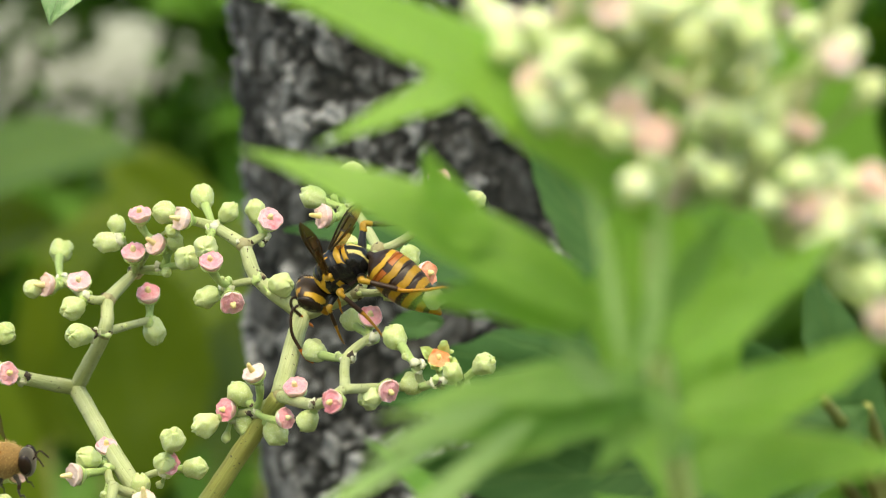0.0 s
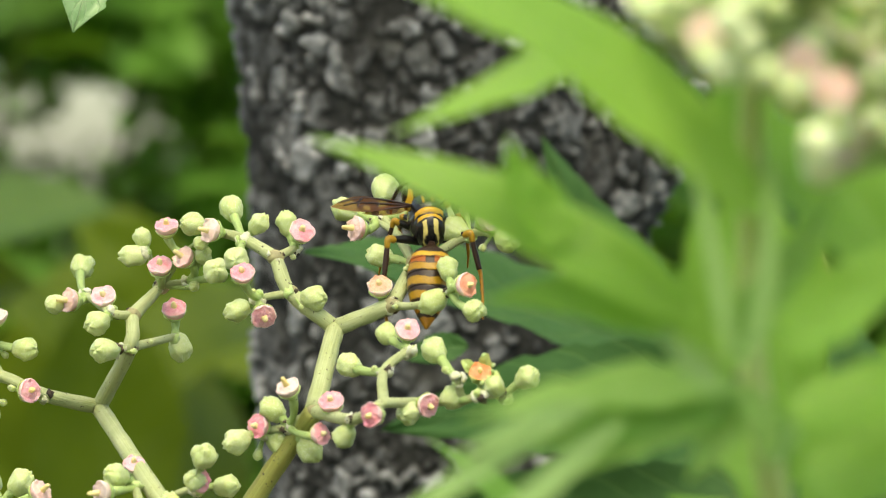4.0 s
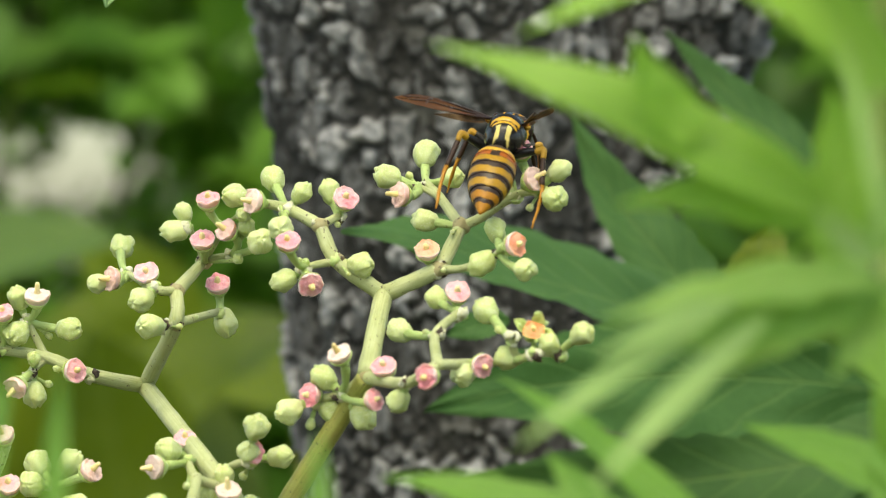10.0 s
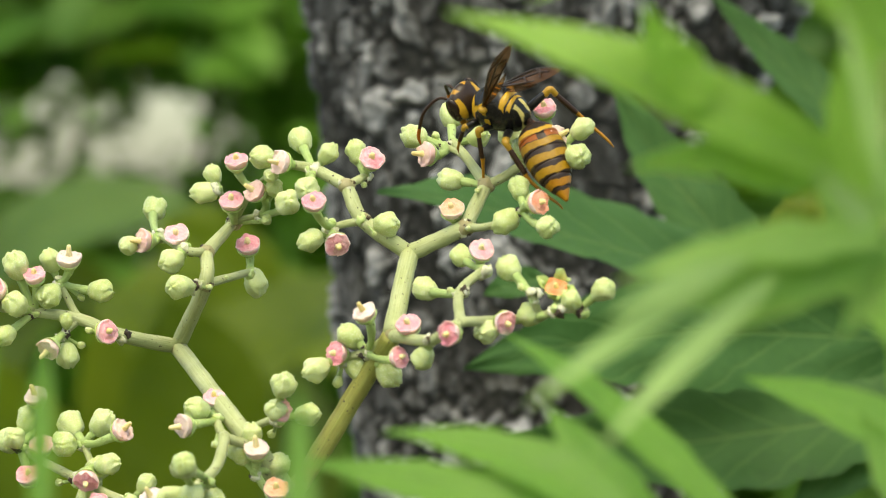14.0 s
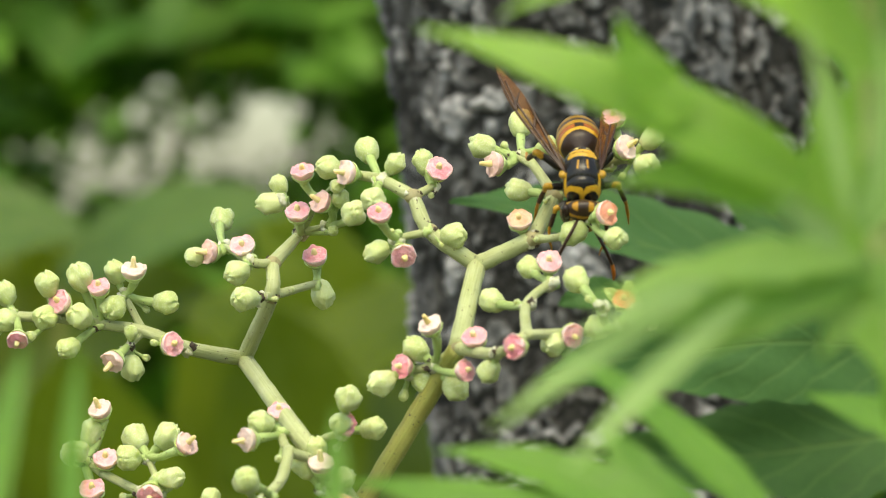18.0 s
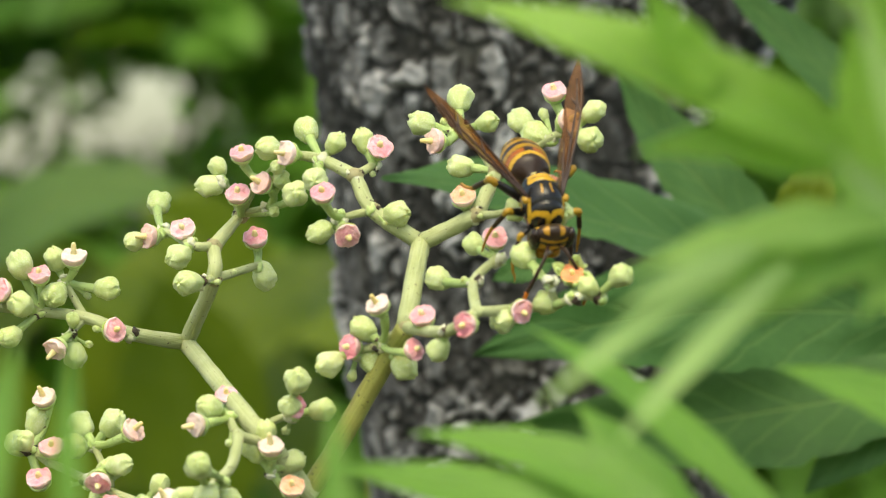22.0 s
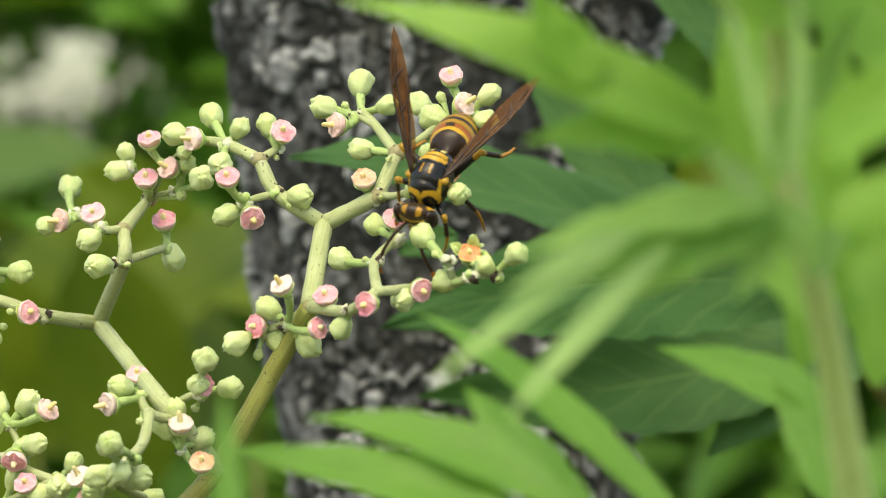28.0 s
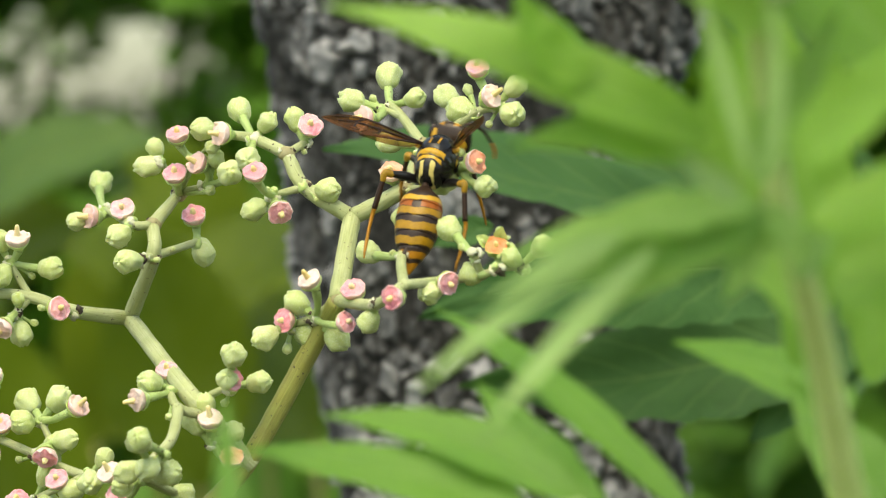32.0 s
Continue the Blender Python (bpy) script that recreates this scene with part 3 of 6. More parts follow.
FRONT_BASE = [
    (22.8, -165.0, -27.8, 10.6, -147.5, -14.2, 1.9, -130.0, -10.2, 3.9),
    (12.8, -165.0, -25.5, 4.5, -160.0, -18.4, -7.9, -155.0, -18.0, 5.3),
    (15.5, -165.0, -27.0, 9.0, -160.0, -20.2, 5.5, -155.0, -15.9, 4.4),
    (9.1, -165.0, -26.2, -0.7, -160.0, -21.9, -14.7, -155.0, -20.5, 6.0),
    (-11.4, -225.0, -24.0, -11.5, -222.5, -18.2, -11.6, -220.0, -12.1, 2.1),
    (37.6, -150.0, -20.1, 31.1, -142.5, -15.9, 22.9, -135.0, -14.2, 4.6),
    (39.1, -155.0, -27.9, 36.1, -152.5, -24.0, 31.7, -150.0, -17.0, 6.7),
]
FRONT_LEFT = [
    (-34.0, -225.0, -22.3, -33.5, -222.5, -13.9, -31.8, -220.0, -8.1, 2.2),
    (-28.3, -225.0, -22.3, -29.0, -222.5, -15.4, -28.3, -220.0, -8.1, 1.8),
    (-44.0, -180.0, -25.3, -45.5, -175.0, -16.4, -43.6, -170.0, -10.5, 3.0),
]
VINE_LEAF = [
    (52.8, 180.0, -12.3, 7.4, 140.0, 4.1, -15.4, 100.0, 6.3, 19.1),
    (52.8, 180.0, -12.3, 30.2, 180.0, 3.2, 20.1, 180.0, 26.7, 13.5),
    (69.4, 160.0, -17.6, 28.2, 140.0, -10.8, -3.4, 120.0, -19.5, 19.9),
    (77.0, 180.0, -23.7, 40.7, 170.0, -35.1, 1.7, 160.0, -32.0, 22.2),
    (68.3, 220.0, 11.6, 57.6, 220.0, 23.3, 37.4, 220.0, 42.8, 11.5),
    (78.9, 180.0, -20.1, 64.0, 175.0, -30.5, 47.8, 170.0, -44.1, 16.1),
    (8.5, 100.0, -6.2, 3.5, 100.0, -6.5, -0.4, 100.0, -8.6, 4.8),
    (83.1, 200.0, -31.9, 75.5, 200.0, -16.4, 69.8, 200.0, 4.7, 14.0),
]
BACK_LEAF = [
    (47.9, 185.0, -6.9, 50.5, 185.0, 1.5, 54.2, 185.0, 10.7, 10.5),
]
HANG_LEAF = [
    (-38.1, 20.0, 49.8, -40.2, 17.5, 41.6, -42.7, 15.0, 31.8, 11.4),
]
FRONT_STEM = [(25.3, -210.0, 22.7), (26.1, -205.0, 13.7), (26.8, -200.0, 5.7), (27.4, -198.0, -1.7), (29.0, -196.0, -8.1), (30.5, -192.0, -15.0), (32.5, -185.0, -26.2), (35.7, -173.8, -44.1)]
FRONT_HEAD_A = [("blush", 16.4, -225.5, 21.6), ("bud", 16.0, -217.4, 21.3), ("blush", 30.1, -212.1, 25.0), ("blush", 30.1, -215.4, 26.1), ("blush", 35.1, -220.8, 19.1), ("blush", 34.1, -212.0, 18.6), ("bud", 32.3, -227.9, 17.7), ("white", 21.8, -211.1, 21.6), ("blush", 22.6, -225.5, 20.0), ("white", 26.4, -212.6, 22.1), ("bud", 28.4, -213.5, 22.6), ("blush", 24.6, -227.6, 18.2), ("bud", 22.5, -225.8, 18.1), ("bud", 12.3, -213.2, 25.8), ("bud", 13.8, -219.5, 25.3), ("bud", 16.8, -212.1, 25.7), ("bud", 19.0, -209.3, 24.4), ("bud", 14.3, -223.8, 23.7)]
FRONT_HEAD_B = [("white", 14.6, -216.8, 25.6), ("bud", 12.5, -217.1, 23.9), ("bud", 19.5, -220.7, 24.1), ("bud", 17.3, -231.0, 22.1), ("bud", 23.8, -212.8, 25.0), ("white", 24.1, -215.4, 26.7), ("bud", 25.9, -211.8, 25.8), ("bud", 23.6, -231.4, 26.8), ("bud", 19.8, -229.6, 19.1), ("bud", 19.4, -228.0, 18.7), ("white", 27.6, -223.5, 15.9), ("white", 26.0, -223.0, 14.5), ("bud", 29.0, -229.3, 15.2), ("bud", 23.6, -210.8, 19.3), ("white", 22.4, -215.4, 18.7), ("bud", 21.9, -223.9, 19.8), ("bud", 30.4, -214.5, 20.2), ("bud", 29.3, -218.3, 20.6)]
FRONT_HEAD_C = [("bud", 30.9, -216.3, 20.3), ("bud", 31.0, -223.3, 22.1), ("bud", 31.5, -230.1, 23.7), ("bud", 27.8, -225.3, 19.1), ("white", 28.4, -223.3, 19.8), ("bud", 31.0, -213.4, 16.6), ("blush", 32.4, -213.3, 18.2), ("white", 36.9, -227.6, 23.9), ("bud", 37.9, -224.2, 25.0), ("blush", 34.9, -228.3, 13.8), ("bud", 37.1, -226.5, 13.2), ("bud", 36.8, -218.8, 15.1), ("blush", 39.9, -224.9, 15.6), ("blush", 37.8, -224.4, 13.7), ("bud", 39.6, -217.0, 14.5), ("white", 39.0, -214.2, 11.6), ("white", 37.3, -213.6, 12.3), ("bud", 39.3, -218.8, 12.5)]
FRONT_HEAD_D = [("bud", 35.6, -229.5, 10.8), ("white", 35.6, -212.8, 10.7), ("bud", 39.5, -221.7, 12.8), ("white", 42.1, -214.8, 14.1), ("white", 33.4, -219.4, 27.4), ("bud", 36.0, -209.6, 26.4), ("bud", 26.1, -229.4, 27.1), ("bud", 28.0, -211.4, 26.2), ("bud", 30.8, -230.0, 26.1), ("white", 30.0, -216.7, 27.4), ("white", 21.0, -229.2, 26.6), ("white", 19.8, -209.6, 28.9), ("bud", 22.4, -227.0, 27.3), ("bud", 40.6, -219.5, 9.6), ("bud", 39.9, -210.8, 8.2), ("white", 40.5, -230.1, 6.3), ("white", 42.6, -225.4, 8.1), ("bud", 25.9, -219.9, 14.7)]
FRONT_HEAD_E = [("bud", 25.5, -212.3, 13.3), ("bud", 23.3, -230.8, 14.6), ("white", 18.3, -216.0, 26.9), ("bud", 17.8, -229.9, 27.7), ("bud", 22.9, -218.5, 29.1), ("white", 21.0, -228.8, 29.2), ("bud", 24.0, -218.8, 27.9), ("blush", 27.9, -229.4, 29.2), ("bud", 29.4, -217.1, 29.7), ("bud", 33.9, -221.7, 30.6), ("bud", 33.9, -222.0, 29.7), ("bud", 33.1, -215.9, 30.7)]
FRONT_HEAD_STEM = [(31.9, -220.3, 15.0), (28.0, -220.3, 20.4), (23.1, -220.3, 23.5)]
FRONT_HEAD_FOOT = [(64.8, -197.8, 60.7), (43.0, -216.5, 37.0), (31.9, -220.3, 15.0)]

# ---- ground, trunk and background ----
rng = random.Random(11)


def ground():
    bm = bmesh.new()
    steps = [0, 0.3, 0.7, 1.2, 2, 3.2, 5, 8, 14, 30, 80, 300, 1200, 4000]
    rings = []
    for i, r in enumerate(steps[1:]):
        ring = []
        for j in range(48):
            a = 2 * math.pi * j / 48
            p = Vector((r * math.cos(a), 0.8 + r * math.sin(a), 0))
            p.z = 0.05 * noise.noise(p * 0.9) * min(1, 6 / r) + 0.02 * noise.noise(p * 4) * (r < 10)
            ring.append(bm.verts.new(p))
        rings.append(ring)
    middle = bm.verts.new((0, 0.8, 0))
    for j in range(48):
        bm.faces.new((middle, rings[0][j], rings[0][(j + 1) % 48]))
    for lo, hi in zip(rings, rings[1:]):
        for j in range(48):
            bm.faces.new((lo[j], hi[j], hi[(j + 1) % 48], lo[(j + 1) % 48]))
    return tagged(link_mesh("ground", bm, M_GROUND), "dark soil ground with moss and low weeds", "ground", kind="structure")


ground()


def along(table, z):
    """Values of the table's rows at a height, straight from row to row."""
    for lo, hi in zip(table, table[1:]):
        if z <= hi[0]:
            t = max(0.0, (z - lo[0]) / (hi[0] - lo[0]))
            return [p + (q - p) * t for p, q in zip(lo[1:], hi[1:])]
    return table[-1][1:]


def bark_column(name, owner, table, heights, label=""):
    """A column of flaking bark: the table gives height, middle x, middle y and radius; plates stand proud of dark cracks."""
    front, back = 300, 60
    angles = [math.pi * (j / front - 0.5) for j in range(front)] + [math.pi * (0.5 + j / back) for j in range(back)]
    sides = front + back
    verts, plate = [], []
    for h in heights:
        cx, cy, r = along(table, h)
        for a in angles:
            s, c = math.sin(a), math.cos(a)
            q = Vector((cx + s * r, cy - c * r, h))
            w = q + noise.noise_vector(q * 70) * 0.0042 + noise.noise_vector(q * 230) * 0.0017 + noise.noise_vector(q * 600) * 0.0012
            d, centre = noise.voronoi(Vector((w.x, w.y, w.z * 0.56)) * 200)
            c0 = centre[0]
            gap = min(1.0, max(0.0, (d[1] - d[0]) * 4.2 - 0.10))
            gap = gap * gap * (3 - 2 * gap)
            own = (math.sin(c0.x * 127.1 + c0.y * 311.7 + c0.z * 74.7) * 4375.85) % 1.0
            e = noise.voronoi(Vector((w.x, w.y, w.z * 0.8)) * 430)[0]
            crack = min(1.0, max(0.0, (e[1] - e[0]) * 2.4))
            furrow = min(1.0, max(0.0, 0.72 + 2.4 * noise.noise(Vector((w.x * 80, w.y * 80, w.z * 30)))))
            # broad light and shade painted into the bark tone as smooth noise
            painted_light = noise.noise(Vector((q.x * 24 + 1646.7, q.y * 24 + 853.4, q.z * 13 + 2560.3)))
            flake = (1.12 + 0.50 * painted_light) * (0.12 + 0.88 * gap) * (0.32 + 0.68 * own) * (0.58 + 0.42 * crack) * (0.48 + 0.52 * furrow)
            fine = noise.noise(q * 420) * 0.3 + noise.noise(q * 1100) * 0.5 + noise.noise(q * 2400) * 0.3
            k = r - 0.0026 + 0.0032 * flake + 0.0005 * fine + 0.0030 * noise.noise(q * 28)
            verts.append(Vector((cx + s * k, cy - c * k, 1.2 + h)) - owner.location)
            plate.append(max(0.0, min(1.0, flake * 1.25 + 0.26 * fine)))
    faces = []
    for i in range(len(heights) - 1):
        for j in range(sides):
            k = (j + 1) % sides
            faces.append((i * sides + j, i * sides + k, (i + 1) * sides + k, (i + 1) * sides + j))
    me = bpy.data.meshes.new(name)
    me.from_pydata(verts, [], faces)
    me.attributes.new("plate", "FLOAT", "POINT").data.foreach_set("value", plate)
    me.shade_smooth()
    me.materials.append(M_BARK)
    ob = new(name, me)
    ob.parent = owner
    return tagged(ob, label)


TRUNK = [(-1.2500, 0.0517, 0.7530, 0.0602), (-0.5000, 0.0301, 0.7530, 0.0452), (-0.0423, 0.0080, 0.7480, 0.0334), (0.0066, 0.0028, 0.7480, 0.0334), (0.0320, 0.0000, 0.7480, 0.0331), (0.0564, -0.0024, 0.7480, 0.0329), (0.0941, -0.0066, 0.7480, 0.0320), (0.5000, -0.0470, 0.7630, 0.0254), (1.9000, -0.1693, 0.8030, 0.0169)]
FORK = [(-0.0329, 0.0056, 0.7480, 0.0188), (0.0113, 0.0240, 0.7500, 0.0193), (0.0564, 0.0447, 0.7530, 0.0188), (0.1129, 0.0696, 0.7570, 0.0174), (0.5000, 0.1882, 0.7830, 0.0132), (1.5000, 0.3951, 0.9030, 0.0056)]


def tree_trunk():
    tree = thing("tree", (0.052, 0.753, 0), "slim forked tree with rough grey flaking bark behind the flowers", "tree")
    near = list(np.linspace(-0.085, 0.105, 400))
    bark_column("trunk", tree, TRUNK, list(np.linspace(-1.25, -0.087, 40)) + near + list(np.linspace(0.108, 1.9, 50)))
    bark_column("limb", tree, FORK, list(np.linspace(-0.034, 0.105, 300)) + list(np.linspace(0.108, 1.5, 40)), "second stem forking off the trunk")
    # limbs and crown above the view
    crown = bmesh.new()
    for i in range(7):
        a, h = i * 2.4, 0.8 + i * 0.16
        cx, cy, r = along(TRUNK, h)
        foot = Vector((cx, cy, 1.2 + h)) - tree.location
        end = foot + Vector((math.cos(a) * 0.6, math.sin(a) * 0.6 + 0.15, 0.35))
        bm = bmesh.new()
        tube(bm, [foot, foot.lerp(end, 0.5) + Vector((0, 0, 0.06)), end], [r * 0.55, r * 0.3, r * 0.12], 8)
        part("limb", bm, M_WOOD, tree)
        for _ in range(150):
            p = foot.lerp(end, rng.uniform(0.35, 1.1)) + Vector((rng.gauss(0, 0.12), rng.gauss(0, 0.12), rng.gauss(0, 0.09)))
            d = Vector((rng.gauss(0, 1), rng.gauss(0, 1), rng.uniform(-1, 0.2))).normalized() * rng.uniform(0.05, 0.08)
            blade(crown, p, p + d * 0.5 + Vector((0, 0, 0.006)), p + d, 0.03, (rng.gauss(0, 0.4), rng.gauss(0, 0.4), 1), lengthwise=5, across=2)
    part("crown", crown, M_BACK, tree)


tree_trunk()


def scatter_leaves(name, parent, places, size, mat, seed, keep, thin=1.0):
    """Many separate leaves at the places, in one mesh, fewer where keep() is low."""
    r = random.Random(seed)
    verts, faces, uvs = [], [], []
    steps, wide = (0.0, 0.22, 0.55, 0.82, 1.0), (0.04, 0.78, 1.0, 0.6, 0.03)
    # round an opening the leaves are small and many
    more = [p + Vector((r.gauss(0, 0.06), r.gauss(0, 0.06), r.gauss(0, 0.05))) for p in places for _ in range(5) if keep(p + parent.location) < 0.93]
    for p in list(places) + more:
        k = size * r.uniform(0.55, 1.25)
        d = Vector((r.gauss(0, 0.8), r.gauss(0, 0.5), r.uniform(-1.0, 0.45))).normalized()
        f = Vector((r.gauss(0, 0.6), -0.5 + r.gauss(0, 0.5), 1.0))
        s = d.cross(f).normalized()
        n = s.cross(d)
        w = k * r.uniform(0.2, 0.3)
        o = p + parent.location
        if keep(o) < 0.96:
            k *= 0.22
            w *= 0.28
        elif r.random() > thin:
            continue
        if r.random() > min(keep(o), keep(o + d * (k * 0.5)), keep(o + d * k)):
            continue
        base = len(verts)
        for u, v in zip(steps, wide):
            mid = p + d * (k * u) + n * (k * (0.12 - 0.35 * (u - 0.4) ** 2))
            verts += [mid - s * (w * v) + n * (w * v * 0.25), mid, mid + s * (w * v) + n * (w * v * 0.25)]
        for i in range(4):
            for j in range(2):
                a = base + i * 3 + j
                faces.append((a, a + 1, a + 4, a + 3))
                uvs += [steps[i], j / 2, steps[i], (j + 1) / 2, steps[i + 1], (j + 1) / 2, steps[i + 1], j / 2]
    me = bpy.data.meshes.new(name)
    me.from_pydata(verts, [], faces)
    me.uv_layers.new(name="UVMap").data.foreach_set("uv", uvs)
    me.shade_smooth()
    me.materials.append(mat)
    ob = new(name, me)
    ob.parent = parent
    return tagged(ob, "")


def shrub(label, foot, spread, count, size, mat, keep, seed, height=2.2, fine_count=9000):
    """A leafy shrub: stems from the ground and many separate leaves, thinner where keep() is low."""
    r = random.Random(seed)
    ob = thing("shrub", foot, label, "shrub", "shrubs in the background")
    foot = Vector(foot)
    for i in range(5):
        bm = bmesh.new()
        top = Vector((r.uniform(-1, 1) * spread[0], r.uniform(-1, 1) * spread[1], height * r.uniform(0.75, 1.0)))
        tube(bm, [(r.uniform(-0.08, 0.08), r.uniform(-0.05, 0.05), -0.05), top * 0.5 + Vector((r.uniform(-0.1, 0.1), 0, 0.05)), top], [0.007, 0.005, 0.002], 7)
        part("stem", bm, M_WOOD, ob)
    coarse = [Vector((r.uniform(-1, 1) * spread[0], r.uniform(-1, 1) * spread[1], r.uniform(0.1, height))) for _ in range(count)]
    # the stretch towards the flowers is leafier, with young shoots
    fine = []
    for _ in range(fine_count):
        p = Vector((r.uniform(-0.24, 0.16) * foot.y - foot.x, r.uniform(-1, 1) * spread[1], 1.2 + r.uniform(-0.1, 0.11) * foot.y))
        if noise.noise((p + foot) * 4.0) + 0.5 * noise.noise((p + foot) * 11.0) > -0.3 - 0.5 * r.random():
            fine.append(p)
    scatter_leaves("foliage", ob, coarse, size, mat, seed, lambda p: keep(p) ** 2)
    scatter_leaves("young_foliage", ob, fine, size * 0.8, M_SHOOT, seed + 1, keep, 0.3)
    return ob


def opening(x, z, cx, cz, rx, rz, floor=0.012):
    """How leafy it is there: the floor inside an opening in the leaves, 1 well outside it."""
    q = math.sqrt(((x - cx) / rx) ** 2 + ((z - cz) / rz) ** 2)
    q = min(1.0, max(0.0, (q - 0.15) / 1.9))
    return floor + (1 - floor) * q * q * (3 - 2 * q)


def keep_far(p):
    x, z = p.x * 2.0 / p.y, (p.z - 1.2) * 2.0 / p.y
    q = Vector((x * 22, z * 22, 0.5))
    x, z = x + 0.035 * noise.noise(q) + 0.010 * noise.noise(q * 3), z + 0.03 * noise.noise(q + Vector((9, 9, 9))) + 0.010 * noise.noise(q * 3 + Vector((5, 5, 5)))
    return opening(x, z, -0.158, 0.050, 0.036, 0.027, 0.006) * opening(x, z, -0.226, 0.045, 0.040, 0.022, 0.03)


shrub("dense green shrub with young shoots behind the tree", (-0.6, 4.4, 0), (1.7, 0.5), 3600, 0.15, M_BACK, keep_far, 5, height=2.8, fine_count=9000)
shrub("broad dark green hedge further back", (0.9, 6.8, 0), (3.4, 0.7), 6000, 0.22, M_BACK, keep_far, 8, height=3.6, fine_count=6000)


def broad_leaf_plant(foot, leaves, label, seed, mat=M_OLIVE):
    """Broad leaves of the undergrowth, each on a stalk from the ground: (x, y, z, turn, length)."""
    r = random.Random(seed)
    ob = thing("broad_leaf_plant", foot, label, "plant", "undergrowth behind the flowers")
    o = Vector(foot)
    for x, y, z, turn, size in leaves:
        root = Vector((x, y, z + 0.04)) - o
        d = Vector((math.cos(turn), -0.25, math.sin(turn) * 0.8)).normalized()
        bm = bmesh.new()
        blade(bm, root, root + d * size * 0.5 + Vector((0, 0, size * 0.18)), root + d * size, size * r.uniform(0.5, 0.62),
              (r.gauss(0, 0.3), -0.8, 0.8 + r.gauss(0, 0.25)), 0.15, 6, 0.06, 24, 10, seed=size * 50 + turn)
        part("leaf", bm, mat, ob)
        bm = bmesh.new()
        tube(bm, [(r.uniform(-0.02, 0.02), 0, -0.02), root * 0.5 + Vector((0.02, 0.02, 0)), root], [0.005, 0.004, 0.002], 8)
        part("stalk", bm, M_STALK, ob)


broad_leaf_plant((-0.39, 2.27, 0), [(-0.410, 2.34, 1.063, 0.9, 0.150), (-0.351, 2.21, 1.005, 1.2, 0.190), (-0.290, 2.27, 0.986, 1.5, 0.170), (-0.448, 2.31, 1.119, 0.3, 0.150), (-0.312, 2.16, 1.092, 0.5, 0.140), (-0.252, 2.20, 1.085, 1.9, 0.120)],
                 "broad olive-green leaves with light shining through", 3)
broad_leaf_plant((-0.16, 2.40, 0), [(-0.221, 2.41, 1.018, 1.2, 0.180), (-0.091, 2.34, 1.018, 2.3, 0.190), (-0.182, 2.31, 1.070, 0.6, 0.150), (-0.065, 2.47, 1.096, 2.8, 0.150), (-0.150, 2.25, 1.000, 1.7, 0.150), (-0.120, 2.36, 1.110, 2.2, 0.110)],
                 "broad olive-green leaves beside the foot of the trunk", 4)
broad_leaf_plant((-0.55, 2.08, 0), [(-0.520, 2.08, 1.018, 0.7, 0.170), (-0.429, 2.02, 0.979, 0.4, 0.180), (-0.338, 1.98, 0.966, 1.0, 0.160), (-0.208, 1.95, 0.953, 1.7, 0.180), (-0.270, 1.90, 1.010, 2.0, 0.120)],
                 "low olive-green leaves in the undergrowth", 6)
broad_leaf_plant((-0.27, 2.05, 0), [(-0.268, 2.12, 1.150, 0.35, 0.130), (-0.360, 2.10, 1.160, 0.15, 0.120)],
                 "dull sage-green leaves arching over the undergrowth", 7, M_SAGE)


def grass():
    r = random.Random(21)
    bm = bmesh.new()
    for _ in range(1400):
        p = Vector((r.uniform(-0.9, 0.9), r.uniform(0.75, 3.0), 0))
        d = Vector((r.gauss(0, 0.25), r.gauss(0, 0.25), 1)).normalized() * r.uniform(0.08, 0.3)
        blade(bm, p, p + d * 0.6, p + d + Vector((r.gauss(0, 0.05), r.gauss(0, 0.05), 0)), r.uniform(0.006, 0.012), (r.gauss(0, 1), r.gauss(0, 1), 0.3), lengthwise=5, across=2)
    tagged(link_mesh("grass", bm, M_GRASS), "tufts of green grass and weeds on the ground", "grass", kind="stuff")


grass()

# ---- leaves of the vine and of the weed in front ----


def blades_under(owner, name, rows, mat, face, teeth, depth, fold, label="", ripple=0.05, belly=0.42):
    o = owner.location
    for i, r in enumerate(rows):
        bm = bmesh.new()
        f = Vector(face) + Vector((0.25 * math.sin(i * 2.1), 0, 0.3 * math.cos(i * 1.7)))
        blade(bm, at(r[0:3]) - o, at(r[3:6]) - o, at(r[6:9]) - o, r[9] / 1000, f, fold, teeth, depth, 30, 10, ripple, i * 1.3 + 0.4, belly)
        part(name, bm, mat, owner, label)


vine_leaf = thing("vine_leaf", at((70, 190, -20)), "dark green compound vine leaf with toothed leaflets", "leaf")
blades_under(vine_leaf, "leaflet", VINE_LEAF, M_VINE, (0, -1, 0.45), 9, 0.12, 0.16, ripple=0.08)
for r in VINE_LEAF[:6]:
    bm = bmesh.new()
    tube(bm, [(0.02, 0.03, -0.03), (at(r[0:3]) - vine_leaf.location) * 0.5 + Vector((0.01, 0.02, -0.01)), at(r[0:3]) - vine_leaf.location], [0.0014, 0.0011, 0.0009], 8)
    part("leaf_stalk", bm, M_STALK, vine_leaf)
blades_under(vine_leaf, "leaflet", BACK_LEAF, M_OLIVE, (0.1, -1, 0.3), 6, 0.1, 0.16, "small olive leaflet behind", ripple=0.08)
bm = bmesh.new()
tube(bm, [(0.02, 0.03, -0.03), (0.10, 0.08, -0.35), (0.08, 0.1, -0.8), (0.12, 0.1, -1.2)], [0.0018, 0.002, 0.0025, 0.003], 8)
part("vine_stem", bm, M_STALK, vine_leaf)

